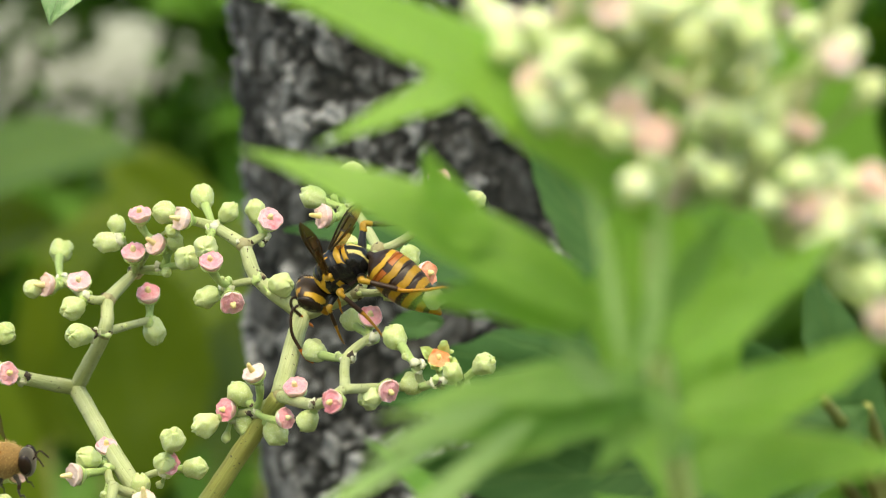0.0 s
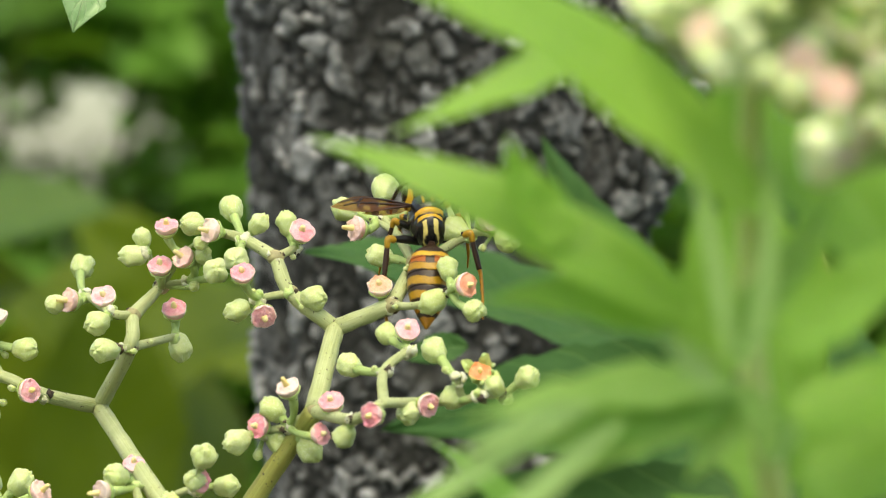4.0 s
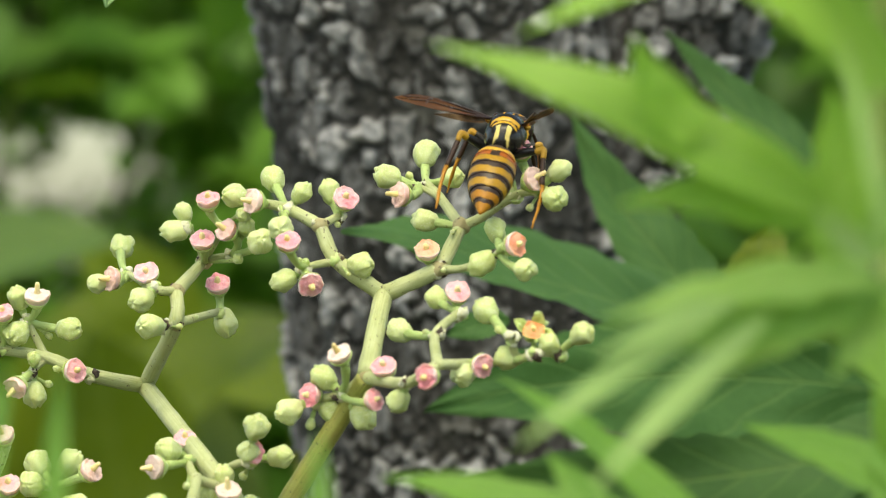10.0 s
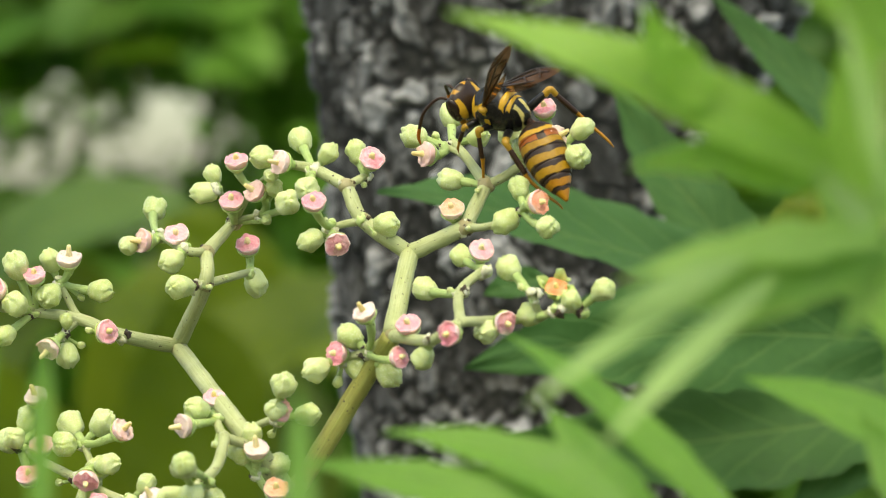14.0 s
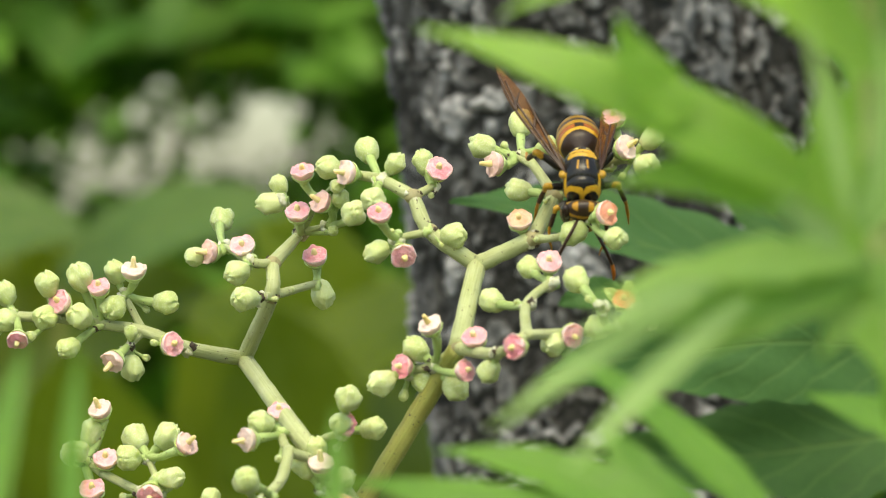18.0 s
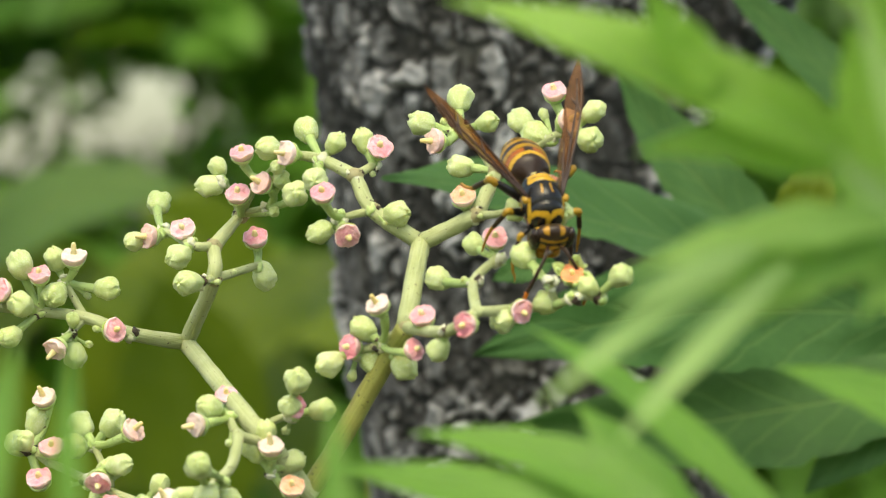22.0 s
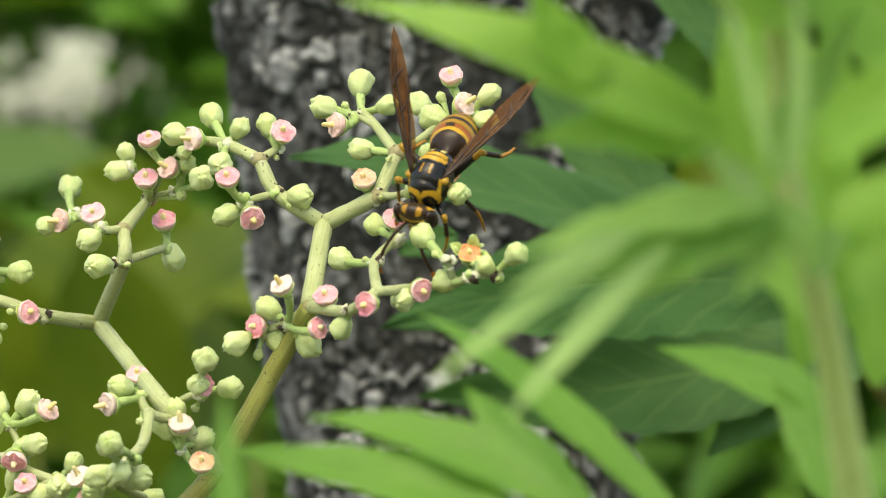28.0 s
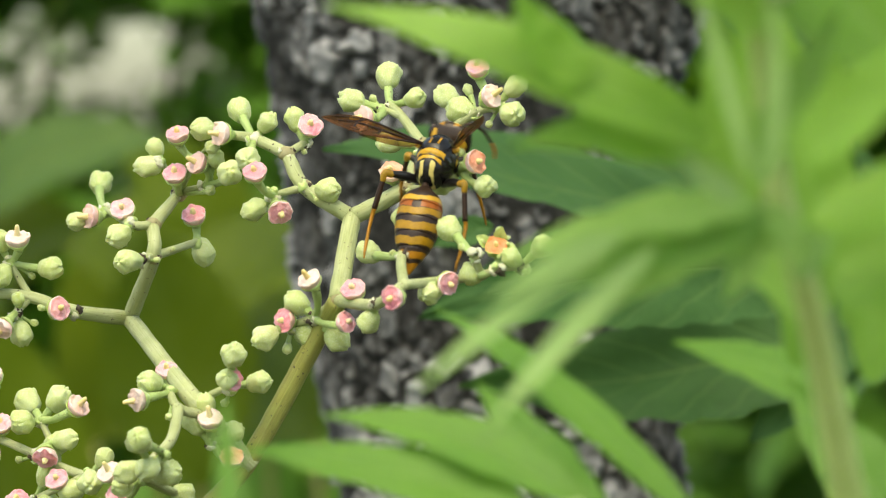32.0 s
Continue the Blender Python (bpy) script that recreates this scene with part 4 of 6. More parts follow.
hang_leaf = thing("hanging_leaf", at(HANG_LEAF[0][0:3]), "fresh green toothed leaf hanging from above", "leaf")
blades_under(hang_leaf, "blade", HANG_LEAF, M_HANG, (0.15, -1, 0.35), 5, 0.22, 0.12, ripple=0.08)
bm = bmesh.new()
tube(bm, [(0, 0, 0), (0.004, 0.002, 0.03), (-0.03, 0.05, 0.12), (-0.1, 0.3, 0.1)], [0.0008, 0.0008, 0.001, 0.0014], 8)
part("leaf_stalk", bm, M_STALK, hang_leaf)

weed = thing("weed", (at(FRONT_STEM[-1]).x + 0.02, at(FRONT_STEM[-1]).y, 0), "tall bright green weed with lobed soft leaves close to the lens", "weed")
blades_under(weed, "leaf", FRONT_HIGH, M_FRONT, (0, -1, 0.6), 2, 0.08, 0.12, belly=0.34)
blades_under(weed, "leaf", FRONT_UP, M_FRONT, (0, -1, 0.6), 3, 0.12, 0.12, belly=0.27)
blades_under(weed, "leaf", FRONT_OVER, M_FRONT, (0, -1, 0.6), 3, 0.1, 0.12, belly=0.36)
blades_under(weed, "leaf", FRONT_SIDE, M_FRONT, (0, -1, 0.6), 3, 0.15, 0.12, belly=0.3)
blades_under(weed, "leaf", FRONT_YOUNG, M_UNDER, (0, -1, 0.5), 0, 0, 0.2, "pale young leaf at the tip of the shoot")
blades_under(weed, "leaf", FRONT_LOW, M_DOWNY, (0, -1, 0.7), 3, 0.28, 0.15, belly=0.33)
blades_under(weed, "leaf", FRONT_BACK, M_FRONT, (0, -1, 0.5), 4, 0.2, 0.12, belly=0.38)
blades_under(weed, "leaf", FRONT_PALE, M_UNDER, (0, -1, 0.5), 0, 0, 0.2, "pale narrow leaf lobe")
bm = bmesh.new()
tube(bm, [at(p) - weed.location for p in FRONT_STEM], [0.0008, 0.0009, 0.0010, 0.0011, 0.0011, 0.0012, 0.0014, 0.0018], 12)
tube(bm, [at(FRONT_STEM[-1]) - weed.location, Vector((0, 0, -0.02))], [0.0018, 0.003], 12)
part("stem", bm, M_FSTEM, weed)

low_weed = thing("weed", (at(FRONT_BASE[0][0:3]).x, at(FRONT_BASE[0][0:3]).y + 0.02, 0), "low fresh green weed with long lobed leaves", "weed")
blades_under(low_weed, "leaf", FRONT_BASE, M_FRONT_PALE, (0, -1, 0.8), 3, 0.16, 0.15, belly=0.36)
blades_under(low_weed, "leaf", FRONT_LEFT, M_FRONT_PALE, (0.2, -1, 0.2), 0, 0, 0.2)
for r in FRONT_BASE[:4] + FRONT_LEFT:
    bm = bmesh.new()
    top = at(r[0:3]) - low_weed.location
    tube(bm, [(0, 0, -0.02), top * 0.5 + Vector((0.02, 0.02, 0)), top], [0.0025, 0.0016, 0.0008], 8)
    part("leaf_stalk", bm, M_FSTEM, low_weed)

# ---- flower heads ----


def bud_mesh(name, seed, mat=M_BUD):
    """A barrel-shaped bud, one unit wide: narrow foot, four round shoulders and a short cone with a notched tip."""
    bm = bmesh.new()
    prof = [(-0.52, 0.12), (-0.49, 0.20), (-0.42, 0.32), (-0.28, 0.42), (-0.10, 0.47), (0.08, 0.50), (0.20, 0.495), (0.29, 0.45), (0.36, 0.37), (0.43, 0.29), (0.49, 0.21), (0.53, 0.13), (0.50, 0.04)]
    slim = 0.92 + 0.10 * noise.noise(Vector((seed * 3.1, 0.5, 0.5)))

    def shape(a, i):
        h = prof[i][0]
        shoulder = math.exp(-((h - 0.16) / 0.22) ** 2)
        four = abs(math.cos(2 * a))
        return slim * (1 + 0.17 * shoulder * (four ** 0.8 - 0.55) + (0.10 * (four - 0.5) if h > 0.3 else 0)
                       + 0.09 * noise.noise(Vector((math.cos(a) * 1.6, math.sin(a) * 1.6, h * 2.4 + seed))))

    rings = lathe(bm, prof, 32, shape)
    for i in (10, 11):
        for j, v in enumerate(rings[i]):
            v.co.z += 0.08 * (abs(math.cos(4 * math.pi * j / 32)) ** 3 - 0.4)
    for v in bm.verts:
        v.co += noise.noise_vector(v.co * 3.1 + Vector((seed, 0, 0))) * 0.055 + noise.noise_vector(v.co * 9 + Vector((seed, 0, 0))) * 0.042
        v.co.z *= 1.05
    me = link_mesh(name, bm, mat)
    data = me.data
    bpy.data.objects.remove(me)
    return data


def disc_mesh(name, mat, side, seed):
    """An open flower, one unit wide: a fleshy cup with a ragged pale rim, hollow round a raised ring that bears the style."""
    bm = bmesh.new()
    prof = [(-0.30, 0.20), (-0.26, 0.28), (-0.18, 0.36), (-0.08, 0.42), (0.02, 0.465), (0.09, 0.49), (0.135, 0.49), (0.160, 0.47), (0.160, 0.44), (0.140, 0.40), (0.145, 0.34), (0.170, 0.28), (0.190, 0.22), (0.200, 0.16), (0.200, 0.10), (0.20, 0.04)]

    def shape(a, i):
        rim = max(0.0, 1 - abs(i - 6.5) / 3)
        return (1 + 0.03 * rim * math.cos(4 * a + seed) + 0.10 * rim * noise.noise(Vector((math.cos(a) * 5.5, math.sin(a) * 5.5, seed)))
                + 0.06 * noise.noise(Vector((math.cos(a) * 1.2, math.sin(a) * 1.2, seed + i * 0.2))))

    rings = lathe(bm, prof, 40, shape)
    for i, ring in enumerate(rings):
        rim = max(0.0, 1 - abs(i - 7) / 3)
        for v in ring:
            v.co.z += 0.16 * rim * noise.noise(Vector((v.co.x * 4.0, v.co.y * 4.0, seed))) + 0.05 * noise.noise(v.co * 10 + Vector((seed, 0, 0)))
    for k, f in enumerate(bm.faces):
        f.material_index = 1 if k < 7 * 40 or k == len(bm.faces) - 2 else 0
    me = link_mesh(name, bm, [mat, side])
    data = me.data
    bpy.data.objects.remove(me)
    return data


def style_mesh(tall):
    bm = bmesh.new()
    lathe(bm, [(0.12, 0.15), (0.20, 0.13), (0.16 + 0.35 * tall, 0.11), (0.16 + 0.7 * tall, 0.095), (0.16 + 0.92 * tall, 0.075), (0.16 + tall, 0.02)], 12, lambda a, i: 1 + 0.08 * math.cos(3 * a + i))
    ob = link_mesh("style", bm, M_STYLE)
    data = ob.data
    bpy.data.objects.remove(ob)
    return data


def calyx_mesh():
    bm = bmesh.new()
    lathe(bm, [(-0.52, 0.10), (-0.47, 0.17), (-0.38, 0.27), (-0.28, 0.36), (-0.18, 0.43), (-0.12, 0.455), (-0.15, 0.40)], 18, lambda a, i: 1 + 0.05 * math.cos(4 * a))
    ob = link_mesh("calyx", bm, M_CALYX)
    data = ob.data
    bpy.data.objects.remove(ob)
    return data


def petal_mesh():
    """A broad hooded petal, standing up round the disc."""
    bm = bmesh.new()
    blade(bm, (0, 0, 0), (0.32, 0, 0.05), (0.72, 0, 0.04), 0.62, (0, 0, 1), 0.4, lengthwise=8, across=6, belly=0.45, ripple=0.12)
    ob = link_mesh("petal", bm, M_PETAL)
    data = ob.data
    bpy.data.objects.remove(ob)
    return data


def crumb_mesh(seed, mat):
    """A scrap of dry bract at a joint, one unit wide."""
    bm = bmesh.new()
    bmesh.ops.create_icosphere(bm, subdivisions=2, radius=0.5)
    for v in bm.verts:
        v.co *= 1 + 0.9 * noise.noise(v.co * 2.6 + Vector((seed, 0, 0)))
        v.co.z *= 0.6
    ob = link_mesh("bract", bm, mat)
    data = ob.data
    bpy.data.objects.remove(ob)
    return data


BUDS = [bud_mesh("bud", s) for s in (0.3, 2.1, 4.7, 7.9, 11.3, 14.6)]
PALE_BUDS = [bud_mesh("bud", s, M_NEAR_BUD) for s in (1.3, 5.1)]
DISCS = {"flower": [disc_mesh("flower", M_PINK, M_RIM, s) for s in (0.2, 3.3, 5.9)], "side": [disc_mesh("flower", M_PALE, M_RIM, 1.1)], "white": [disc_mesh("flower", M_WHITE, M_WHITE, 5.2)],
         "blush": [disc_mesh("flower", M_BLUSH, M_BLUSH, 2.7)], "coral": [disc_mesh("flower", M_CORAL, M_RIM, 9.7)], "orange": [disc_mesh("flower", M_PEACH, M_PALE, 6.1)], "star": [disc_mesh("flower", M_ORANGE, M_PETAL, 8.4)]}
STYLE, LONG_STYLE, CALYX, PETAL = style_mesh(0.26), style_mesh(0.52), calyx_mesh(), petal_mesh()
CRUMBS = [crumb_mesh(1.3, M_CRUMB), crumb_mesh(4.1, M_CRUMB), crumb_mesh(2.2, M_SCAR), crumb_mesh(7.7, M_CALYX)]


def put(name, data, owner, m):
    ob = new(name, data)
    ob.parent = owner
    ob.matrix_local = m
    return ob


def sprigs(owner, nodes, groups, r):
    """Hangs buds and open flowers on their nodes, each on its own short stalk."""
    o = owner.location
    for node, rows in groups:
        foot = at(nodes[node])
        for _ in range(6):
            d = Vector((r.gauss(0, 1), r.gauss(-0.5, 0.6), r.gauss(-0.2, 1))).normalized()
            size = r.uniform(0.00045, 0.0013)
            put("bract", CRUMBS[r.choice((0, 0, 1, 1, 2, 3, 3))], owner, aim(foot + d * (0.00055 + size * 0.2) - o, d, r.uniform(0, 6), size))
        extra = []
        if node[0] in "zyq":
            d = Vector((r.gauss(0, 1), r.uniform(-1.2, 0.2), r.gauss(0.4, 0.8))).normalized() * r.uniform(2.6, 3.6)
            extra = [("bud", nodes[node][0] + d.x, nodes[node][1] + d.y, nodes[node][2] + d.z, r.uniform(2.4, 3.2))]
        for row in list(rows) + extra:
            kind, place, size = row[0], at(row[1:4]), row[4] / 1000
            reach = place - foot
            if kind in ("bud", "tiny"):
                axis = reach.normalized() + Vector((r.uniform(-0.25, 0.25), r.uniform(-0.5, 0.1), r.uniform(-0.1, 0.3)))
            else:
                place.y -= 0.0020
                reach = place - foot
                a, f = radians(row[5]), 0.5 + 0.42 * row[6]
                axis = Vector((math.cos(a) * (1 - f * f) ** 0.5, -f, math.sin(a) * (1 - f * f) ** 0.5))
            axis.normalize()
            m = aim(place - o, axis, r.uniform(0, 6.28), size)
            base = place - axis * size * 0.47
            bm = bmesh.new()
            thick = min(0.00052, size * 0.17) if kind != "tiny" else size * 0.22
            tube(bm, [foot - o, foot.lerp(base, 0.55) - o - axis * reach.length * 0.12, base - o], [thick * 1.1, thick * 0.85, thick * 1.15], 8, 4, 0.2, r.random() * 9)
            part("pedicel", bm, M_TWIG, owner)
            if kind in ("bud", "tiny"):
                put("bud", r.choice(BUDS), owner, m)
                continue
            fl = put("flower", r.choice(DISCS[kind]), owner, m)
            put("calyx", CALYX, fl, Matrix())
            put("style", LONG_STYLE if kind in ("side", "white") else STYLE, fl, Matrix.Rotation(r.uniform(-0.15, 0.15), 4, "X"))
            if kind == "star":
                for k in range(4):
                    put("petal", PETAL, fl, Matrix.Rotation(k * math.pi / 2 + 0.3, 4, "Z") @ Matrix.Translation((0.42, 0, -0.08)) @ Matrix.Rotation(-1.05 + 0.3 * (k % 2), 4, "Y"))
                for k in range(9):
                    put("stamen", CRUMBS[3], fl, Matrix.Rotation(k * 0.7 + 0.2, 4, "Z") @ Matrix.Translation((0.50 + 0.12 * (k % 3), 0, 0.10 + 0.16 * (k % 2))) @ Matrix.Scale(0.16 + 0.05 * (k % 3), 4))


def stems(owner, nodes, lines, mat, r, name="branch"):
    """Branches through the nodes: (thickness at foot, thickness at end, nodes)."""
    o = owner.location
    for thick, end, path in lines:
        pts = [at(nodes[n]) - o for n in path.split()]
        n = len(pts)
        radii = [(thick + (end - thick) * i / (n - 1)) / 2000 for i in range(n)]
        bm = bmesh.new()
        tube(bm, pts, radii, 14, 10, 0.10, r.random() * 9)
        part(name, bm, mat, owner)


def knuckles(owner, nodes, names, r):
    """Thickened joints where the branches fork, with small dark scars."""
    for n in names.split():
        bm = bmesh.new()
        bmesh.ops.create_icosphere(bm, subdivisions=3, radius=r.uniform(0.00095, 0.0011))
        for v in bm.verts:
            v.co *= 1 + 0.14 * noise.noise(v.co * 1500 + Vector((len(n), 0, 0)))
            v.co += at(nodes[n]) - owner.location
        part("joint", bm, M_JOINT, owner)
        for k in range(5):
            d = Vector((r.gauss(0, 1), r.gauss(-0.7, 0.5), r.gauss(0, 1))).normalized()
            size = r.uniform(0.0003, 0.0006)
            put("bract", CRUMBS[2 if k < 3 else 0], owner, aim(at(nodes[n]) + d * 0.00105 - owner.location, d, r.uniform(0, 6), size))


NODES_ALL = {**NODE_A, **NODE_B, **NODE_C}
rf = random.Random(77)
flower_head = thing("flower_head", (at(NODE_A["s_low"]).x, at(NODE_A["s_low"]).y, 1.15), "branching pale green flower head with buds and pink flowers", "flower", "vine flower heads")
stems(flower_head, NODES_ALL, [(2.5, 2.3, "s_low s0 s1 s2")], M_STALK, rf, "stalk")
stems(flower_head, NODES_ALL, [(2.3, 2.2, "s2 j1"), (2.0, 1.6, "j1 n1 n2"), (1.6, 1.1, "n2 n3 n3b"), (2.1, 1.9, "j1 k"), (1.8, 1.6, "k m"), (1.1, 0.9, "n2 n2b"), (1.0, 0.8, "n1 n1b"),
                               (1.5, 1.2, "s2 v1 v2"), (1.3, 1.0, "v2 v3 v3b"), (1.2, 1.0, "v2 w1 w2"), (1.0, 0.9, "w2 w3"), (1.0, 0.8, "w2 w4 w5"), (1.3, 0.9, "s2 lo1 lo2"),
                               (1.0, 0.8, "k k2 k3"), (1.3, 1.0, "m l1 l2"), (0.9, 0.7, "l1 l0"), (1.3, 0.9, "m r0 r1 r2")], M_STEM, rf)
knuckles(flower_head, NODES_ALL, "j1 s2 k m n1 n2", rf)
sprigs(flower_head, NODES_ALL, RIGHT, rf)

flower_head_two = thing("flower_head", (at(NODE_B["q_low"]).x, at(NODE_B["q_low"]).y, 1.15), "wide pale green flower head with buds and pale pink flowers", "flower", "vine flower heads")
stems(flower_head_two, NODES_ALL, [(2.5, 2.1, "q_low q0 q1 q2 j2")], M_STEM, rf, "stalk")
stems(flower_head_two, NODES_ALL, [(2.0, 1.6, "j2 u1 u2"), (1.8, 1.2, "u2 u3"), (1.2, 0.9, "u1 u1c"), (1.2, 0.9, "u1 u1b"), (1.2, 0.8, "u2 u2b u2c"), (1.0, 0.8, "u3 u3b"), (1.0, 0.8, "u3 u3c"),
                                   (0.9, 0.7, "u3 u3d"), (1.9, 1.2, "j2 h1 h2 h3"), (1.4, 1.0, "h3 h4 h5 h6 h7"), (1.1, 0.8, "h2 h2b"), (1.0, 0.8, "h2 h3b"), (1.3, 0.9, "q1 q1a q1b"),
                                   (1.4, 1.1, "q1a q1c q1d"), (1.1, 0.9, "q1 q1e"), (1.1, 0.8, "q1 q1f q1g"), (1.3, 1.1, "q1d z3"), (1.0, 0.8, "z3 z1"), (1.1, 0.9, "z3 z2"), (1.2, 1.0, "z3 z4 z5 z6"),
                                   (1.0, 0.8, "z5 z7 z8"), (1.0, 0.8, "z6 z9"), (1.0, 0.8, "z4 y2")], M_STEM, rf)
knuckles(flower_head_two, NODES_ALL, "j2 u1 u2 u3 q1", rf)
sprigs(flower_head_two, NODES_ALL, LEFT, rf)

# the vine that carries both heads, and the blurred head close to the lens
vine = thing("vine", (0.03, 0.52, 0), "thin climbing vine stem carrying the flower heads", "vine")
bm = bmesh.new()
low = at(NODE_A["s_low"])
fork = low + Vector((-0.01, 0.01, -0.06))
tube(bm, [low - vine.location, low.lerp(fork, 0.5) + Vector((0, 0, -0.01)) - vine.location, fork - vine.location], [0.00125, 0.0014, 0.0016], 12)
tube(bm, [fork - vine.location, fork + Vector((0.02, 0.04, -0.4)) - vine.location, (0, 0, -0.02)], [0.0016, 0.002, 0.003], 12)
part("stem", bm, M_STALK, vine)

near_head = thing("flower_head", (at(FRONT_HEAD_FOOT[0]).x, at(FRONT_HEAD_FOOT[0]).y, at(FRONT_HEAD_FOOT[0]).z), "pale flower head close to the lens, pink and cream", "flower", "vine flower heads")
bm = bmesh.new()
tube(bm, [at(p) - near_head.location for p in FRONT_HEAD_FOOT + FRONT_HEAD_STEM[1:]], [0.0011, 0.0010, 0.0009, 0.0007, 0.0006], 10)
part("stalk", bm, M_STEM, near_head)
hub = [at(p) for p in FRONT_HEAD_STEM] + [at(FRONT_HEAD_FOOT[1])]
near_more = []
for kind, x, y, z in FRONT_HEAD_A + FRONT_HEAD_B + FRONT_HEAD_C + FRONT_HEAD_D:
    near_more.append(("bud", x + rf.gauss(0, 1.3), y + rf.uniform(-3, 3), z + rf.gauss(0, 1.3)))
for kind, x, y, z in FRONT_HEAD_A + FRONT_HEAD_B + FRONT_HEAD_C + FRONT_HEAD_D + FRONT_HEAD_E + near_more:
    p = at((x, y, z))
    near = min(hub, key=lambda q: (q - p).length)
    axis = ((p - near).normalized() + Vector((0, -0.6, 0.4))).normalized()
    m = aim(p - near_head.location, axis, rf.uniform(0, 6), rf.uniform(0.0021, 0.0027) if kind == "bud" else 0.0028)
    bm = bmesh.new()
    tube(bm, [near - near_head.location, near.lerp(p, 0.6) + Vector((0, 0.001, -0.0005)) - near_head.location, p - axis * 0.0012 - near_head.location], [0.0003, 0.00026, 0.0003], 7, 4)
    part("pedicel", bm, M_TWIG, near_head)
    if kind == "bud":
        put("bud", rf.choice(PALE_BUDS), near_head, m)
    else:
        fl = put("flower", rf.choice(DISCS[kind]), near_head, m)
        put("calyx", CALYX, fl, Matrix())
        put("style", STYLE, fl, Matrix())

# ---- insects ----


def hide_material(name, base, marks, rough=0.3, fuzz=0.0, hair=(0.25, 0.2, 0.1)):
    """A glossy hide with painted markings: marks are (colour, [(axis, low, high), ...]) boxes in millimetres, soft and slightly uneven at the edge."""
    m = Nodes(name)
    obj = m.coord("Object")
    wob = m.add("TexNoise", {"Vector": obj}, Scale=900.0, Detail=2.0)
    shift = m.add("VectorMath", {0: wob.outputs["Color"]})
    shift.inputs[1].default_value = (0.5, 0.5, 0.5)
    shift.operation = "SUBTRACT"
    small = m.add("VectorMath", {0: shift.outputs[0]})
    small.operation = "SCALE"
    small.inputs["Scale"].default_value = 0.00045
    place = m.add("VectorMath", {0: obj, 1: small.outputs[0]})
    big = m.add("VectorMath", {0: place.outputs[0]})
    big.operation = "SCALE"
    big.inputs["Scale"].default_value = 1 / 0.00112
    xyz = m.add("SeparateXYZ", {"Vector": big.outputs[0]})
    axis = {"x": m.math("ABSOLUTE", xyz.outputs[0]), "y": xyz.outputs[1], "z": xyz.outputs[2]}
    axis["d"] = m.math("ADD", axis["y"], m.math("MULTIPLY", axis["x"], 0.55))
    axis["e"] = m.math("SUBTRACT", axis["y"], m.math("MULTIPLY", axis["x"], 0.18))
    grain = m.noise(obj, 2500.0, 3.0)
    low = tuple(c * 0.7 for c in base)
    col = m.ramp(grain, [(0.3, low), (0.7, base)])
    for colour, boxes in marks:
        mask = None
        for key, lo, hi in boxes:
            a = m.add("MapRange", {"Value": axis[key]}, **{"From Min": lo - 0.05, "From Max": lo + 0.05}).outputs[0]
            b = m.add("MapRange", {"Value": axis[key]}, **{"From Min": hi - 0.05, "From Max": hi + 0.05, "To Min": 1.0, "To Max": 0.0}).outputs[0]
            k = m.math("MULTIPLY", a, b)
            mask = k if mask is None else m.math("MULTIPLY", mask, k)
        tone = m.ramp(grain, [(0.25, tuple(c * 0.75 for c in colour)), (0.75, colour)])
        col = m.mix(mask, col, tone)
    m.bump(m.noise(obj, 5000.0, 2.0), 0.5, 0.00004)
    return m.set(Base_Color=col, Roughness=rough, Specular_IOR_Level=0.32, Sheen_Weight=fuzz, Sheen_Tint=(*hair, 1))


YEL, OCH, IVO, RED = (0.56, 0.32, 0.03), (0.42, 0.21, 0.02), (0.66, 0.54, 0.18), (0.34, 0.09, 0.012)
BLK = (0.010, 0.009, 0.009)
M_THORAX = hide_material("wasp_thorax", BLK, [
    (YEL, [("d", 3.2, 3.6), ("z", -0.4, 9)]),
    (YEL, [("x", 1.55, 1.8), ("y", 0.9, 2.7), ("z", 0.3, 9)]),
    (YEL, [("y", -1.85, -1.1), ("x", -1, 1.4), ("z", 0.9, 9)]),
    (YEL, [("y", -2.62, -2.08), ("x", -1, 1.25), ("z", 0.6, 9)]),
    (OCH, [("x", 0.38, 0.58), ("y", -0.35, 1.0), ("z", 1.4, 9)]),
    (IVO, [("x", 0.35, 0.80), ("y", -4.0, -2.85)]),
    (YEL, [("y", -0.2, 0.6), ("z", -0.4, 0.35), ("x", 1.5, 9)]),
    (YEL, [("y", 0.35, 0.9), ("z", 0.75, 1.3), ("x", 1.6, 9)]),
], 0.2, 0.06)
M_HEAD = hide_material("wasp_head", (0.030, 0.016, 0.010), [
    ((0.54, 0.25, 0.022), [("y", 0.3, 9), ("z", -9, 0.55)]),
    (OCH, [("z", 0.92, 1.18), ("y", -0.3, 9), ("x", -1, 1.35)]),
    (OCH, [("z", 1.62, 9), ("x", 0.5, 1.0)]),
    (YEL, [("x", 1.15, 9), ("y", -9, -0.25), ("z", -1.2, 1.2)]),
], 0.3, 0.2)
_bands = [(YEL, [("e", -2.75, -2.15)]), (RED, [("e", -3.55, -2.8), ("x", 0.5, 9)])]
for _a, _b in ((-4.45, -3.65), (-6.15, -5.3), (-7.65, -6.85), (-8.95, -8.25), (-12.0, -9.4)):
    _bands.append(((0.38, 0.16, 0.008) if _a < -8 else (0.36, 0.195, 0.011), [("e", _a, _b)]))
M_ABDOMEN = hide_material("wasp_abdomen", (0.030, 0.015, 0.009), _bands, 0.36, 0.0)
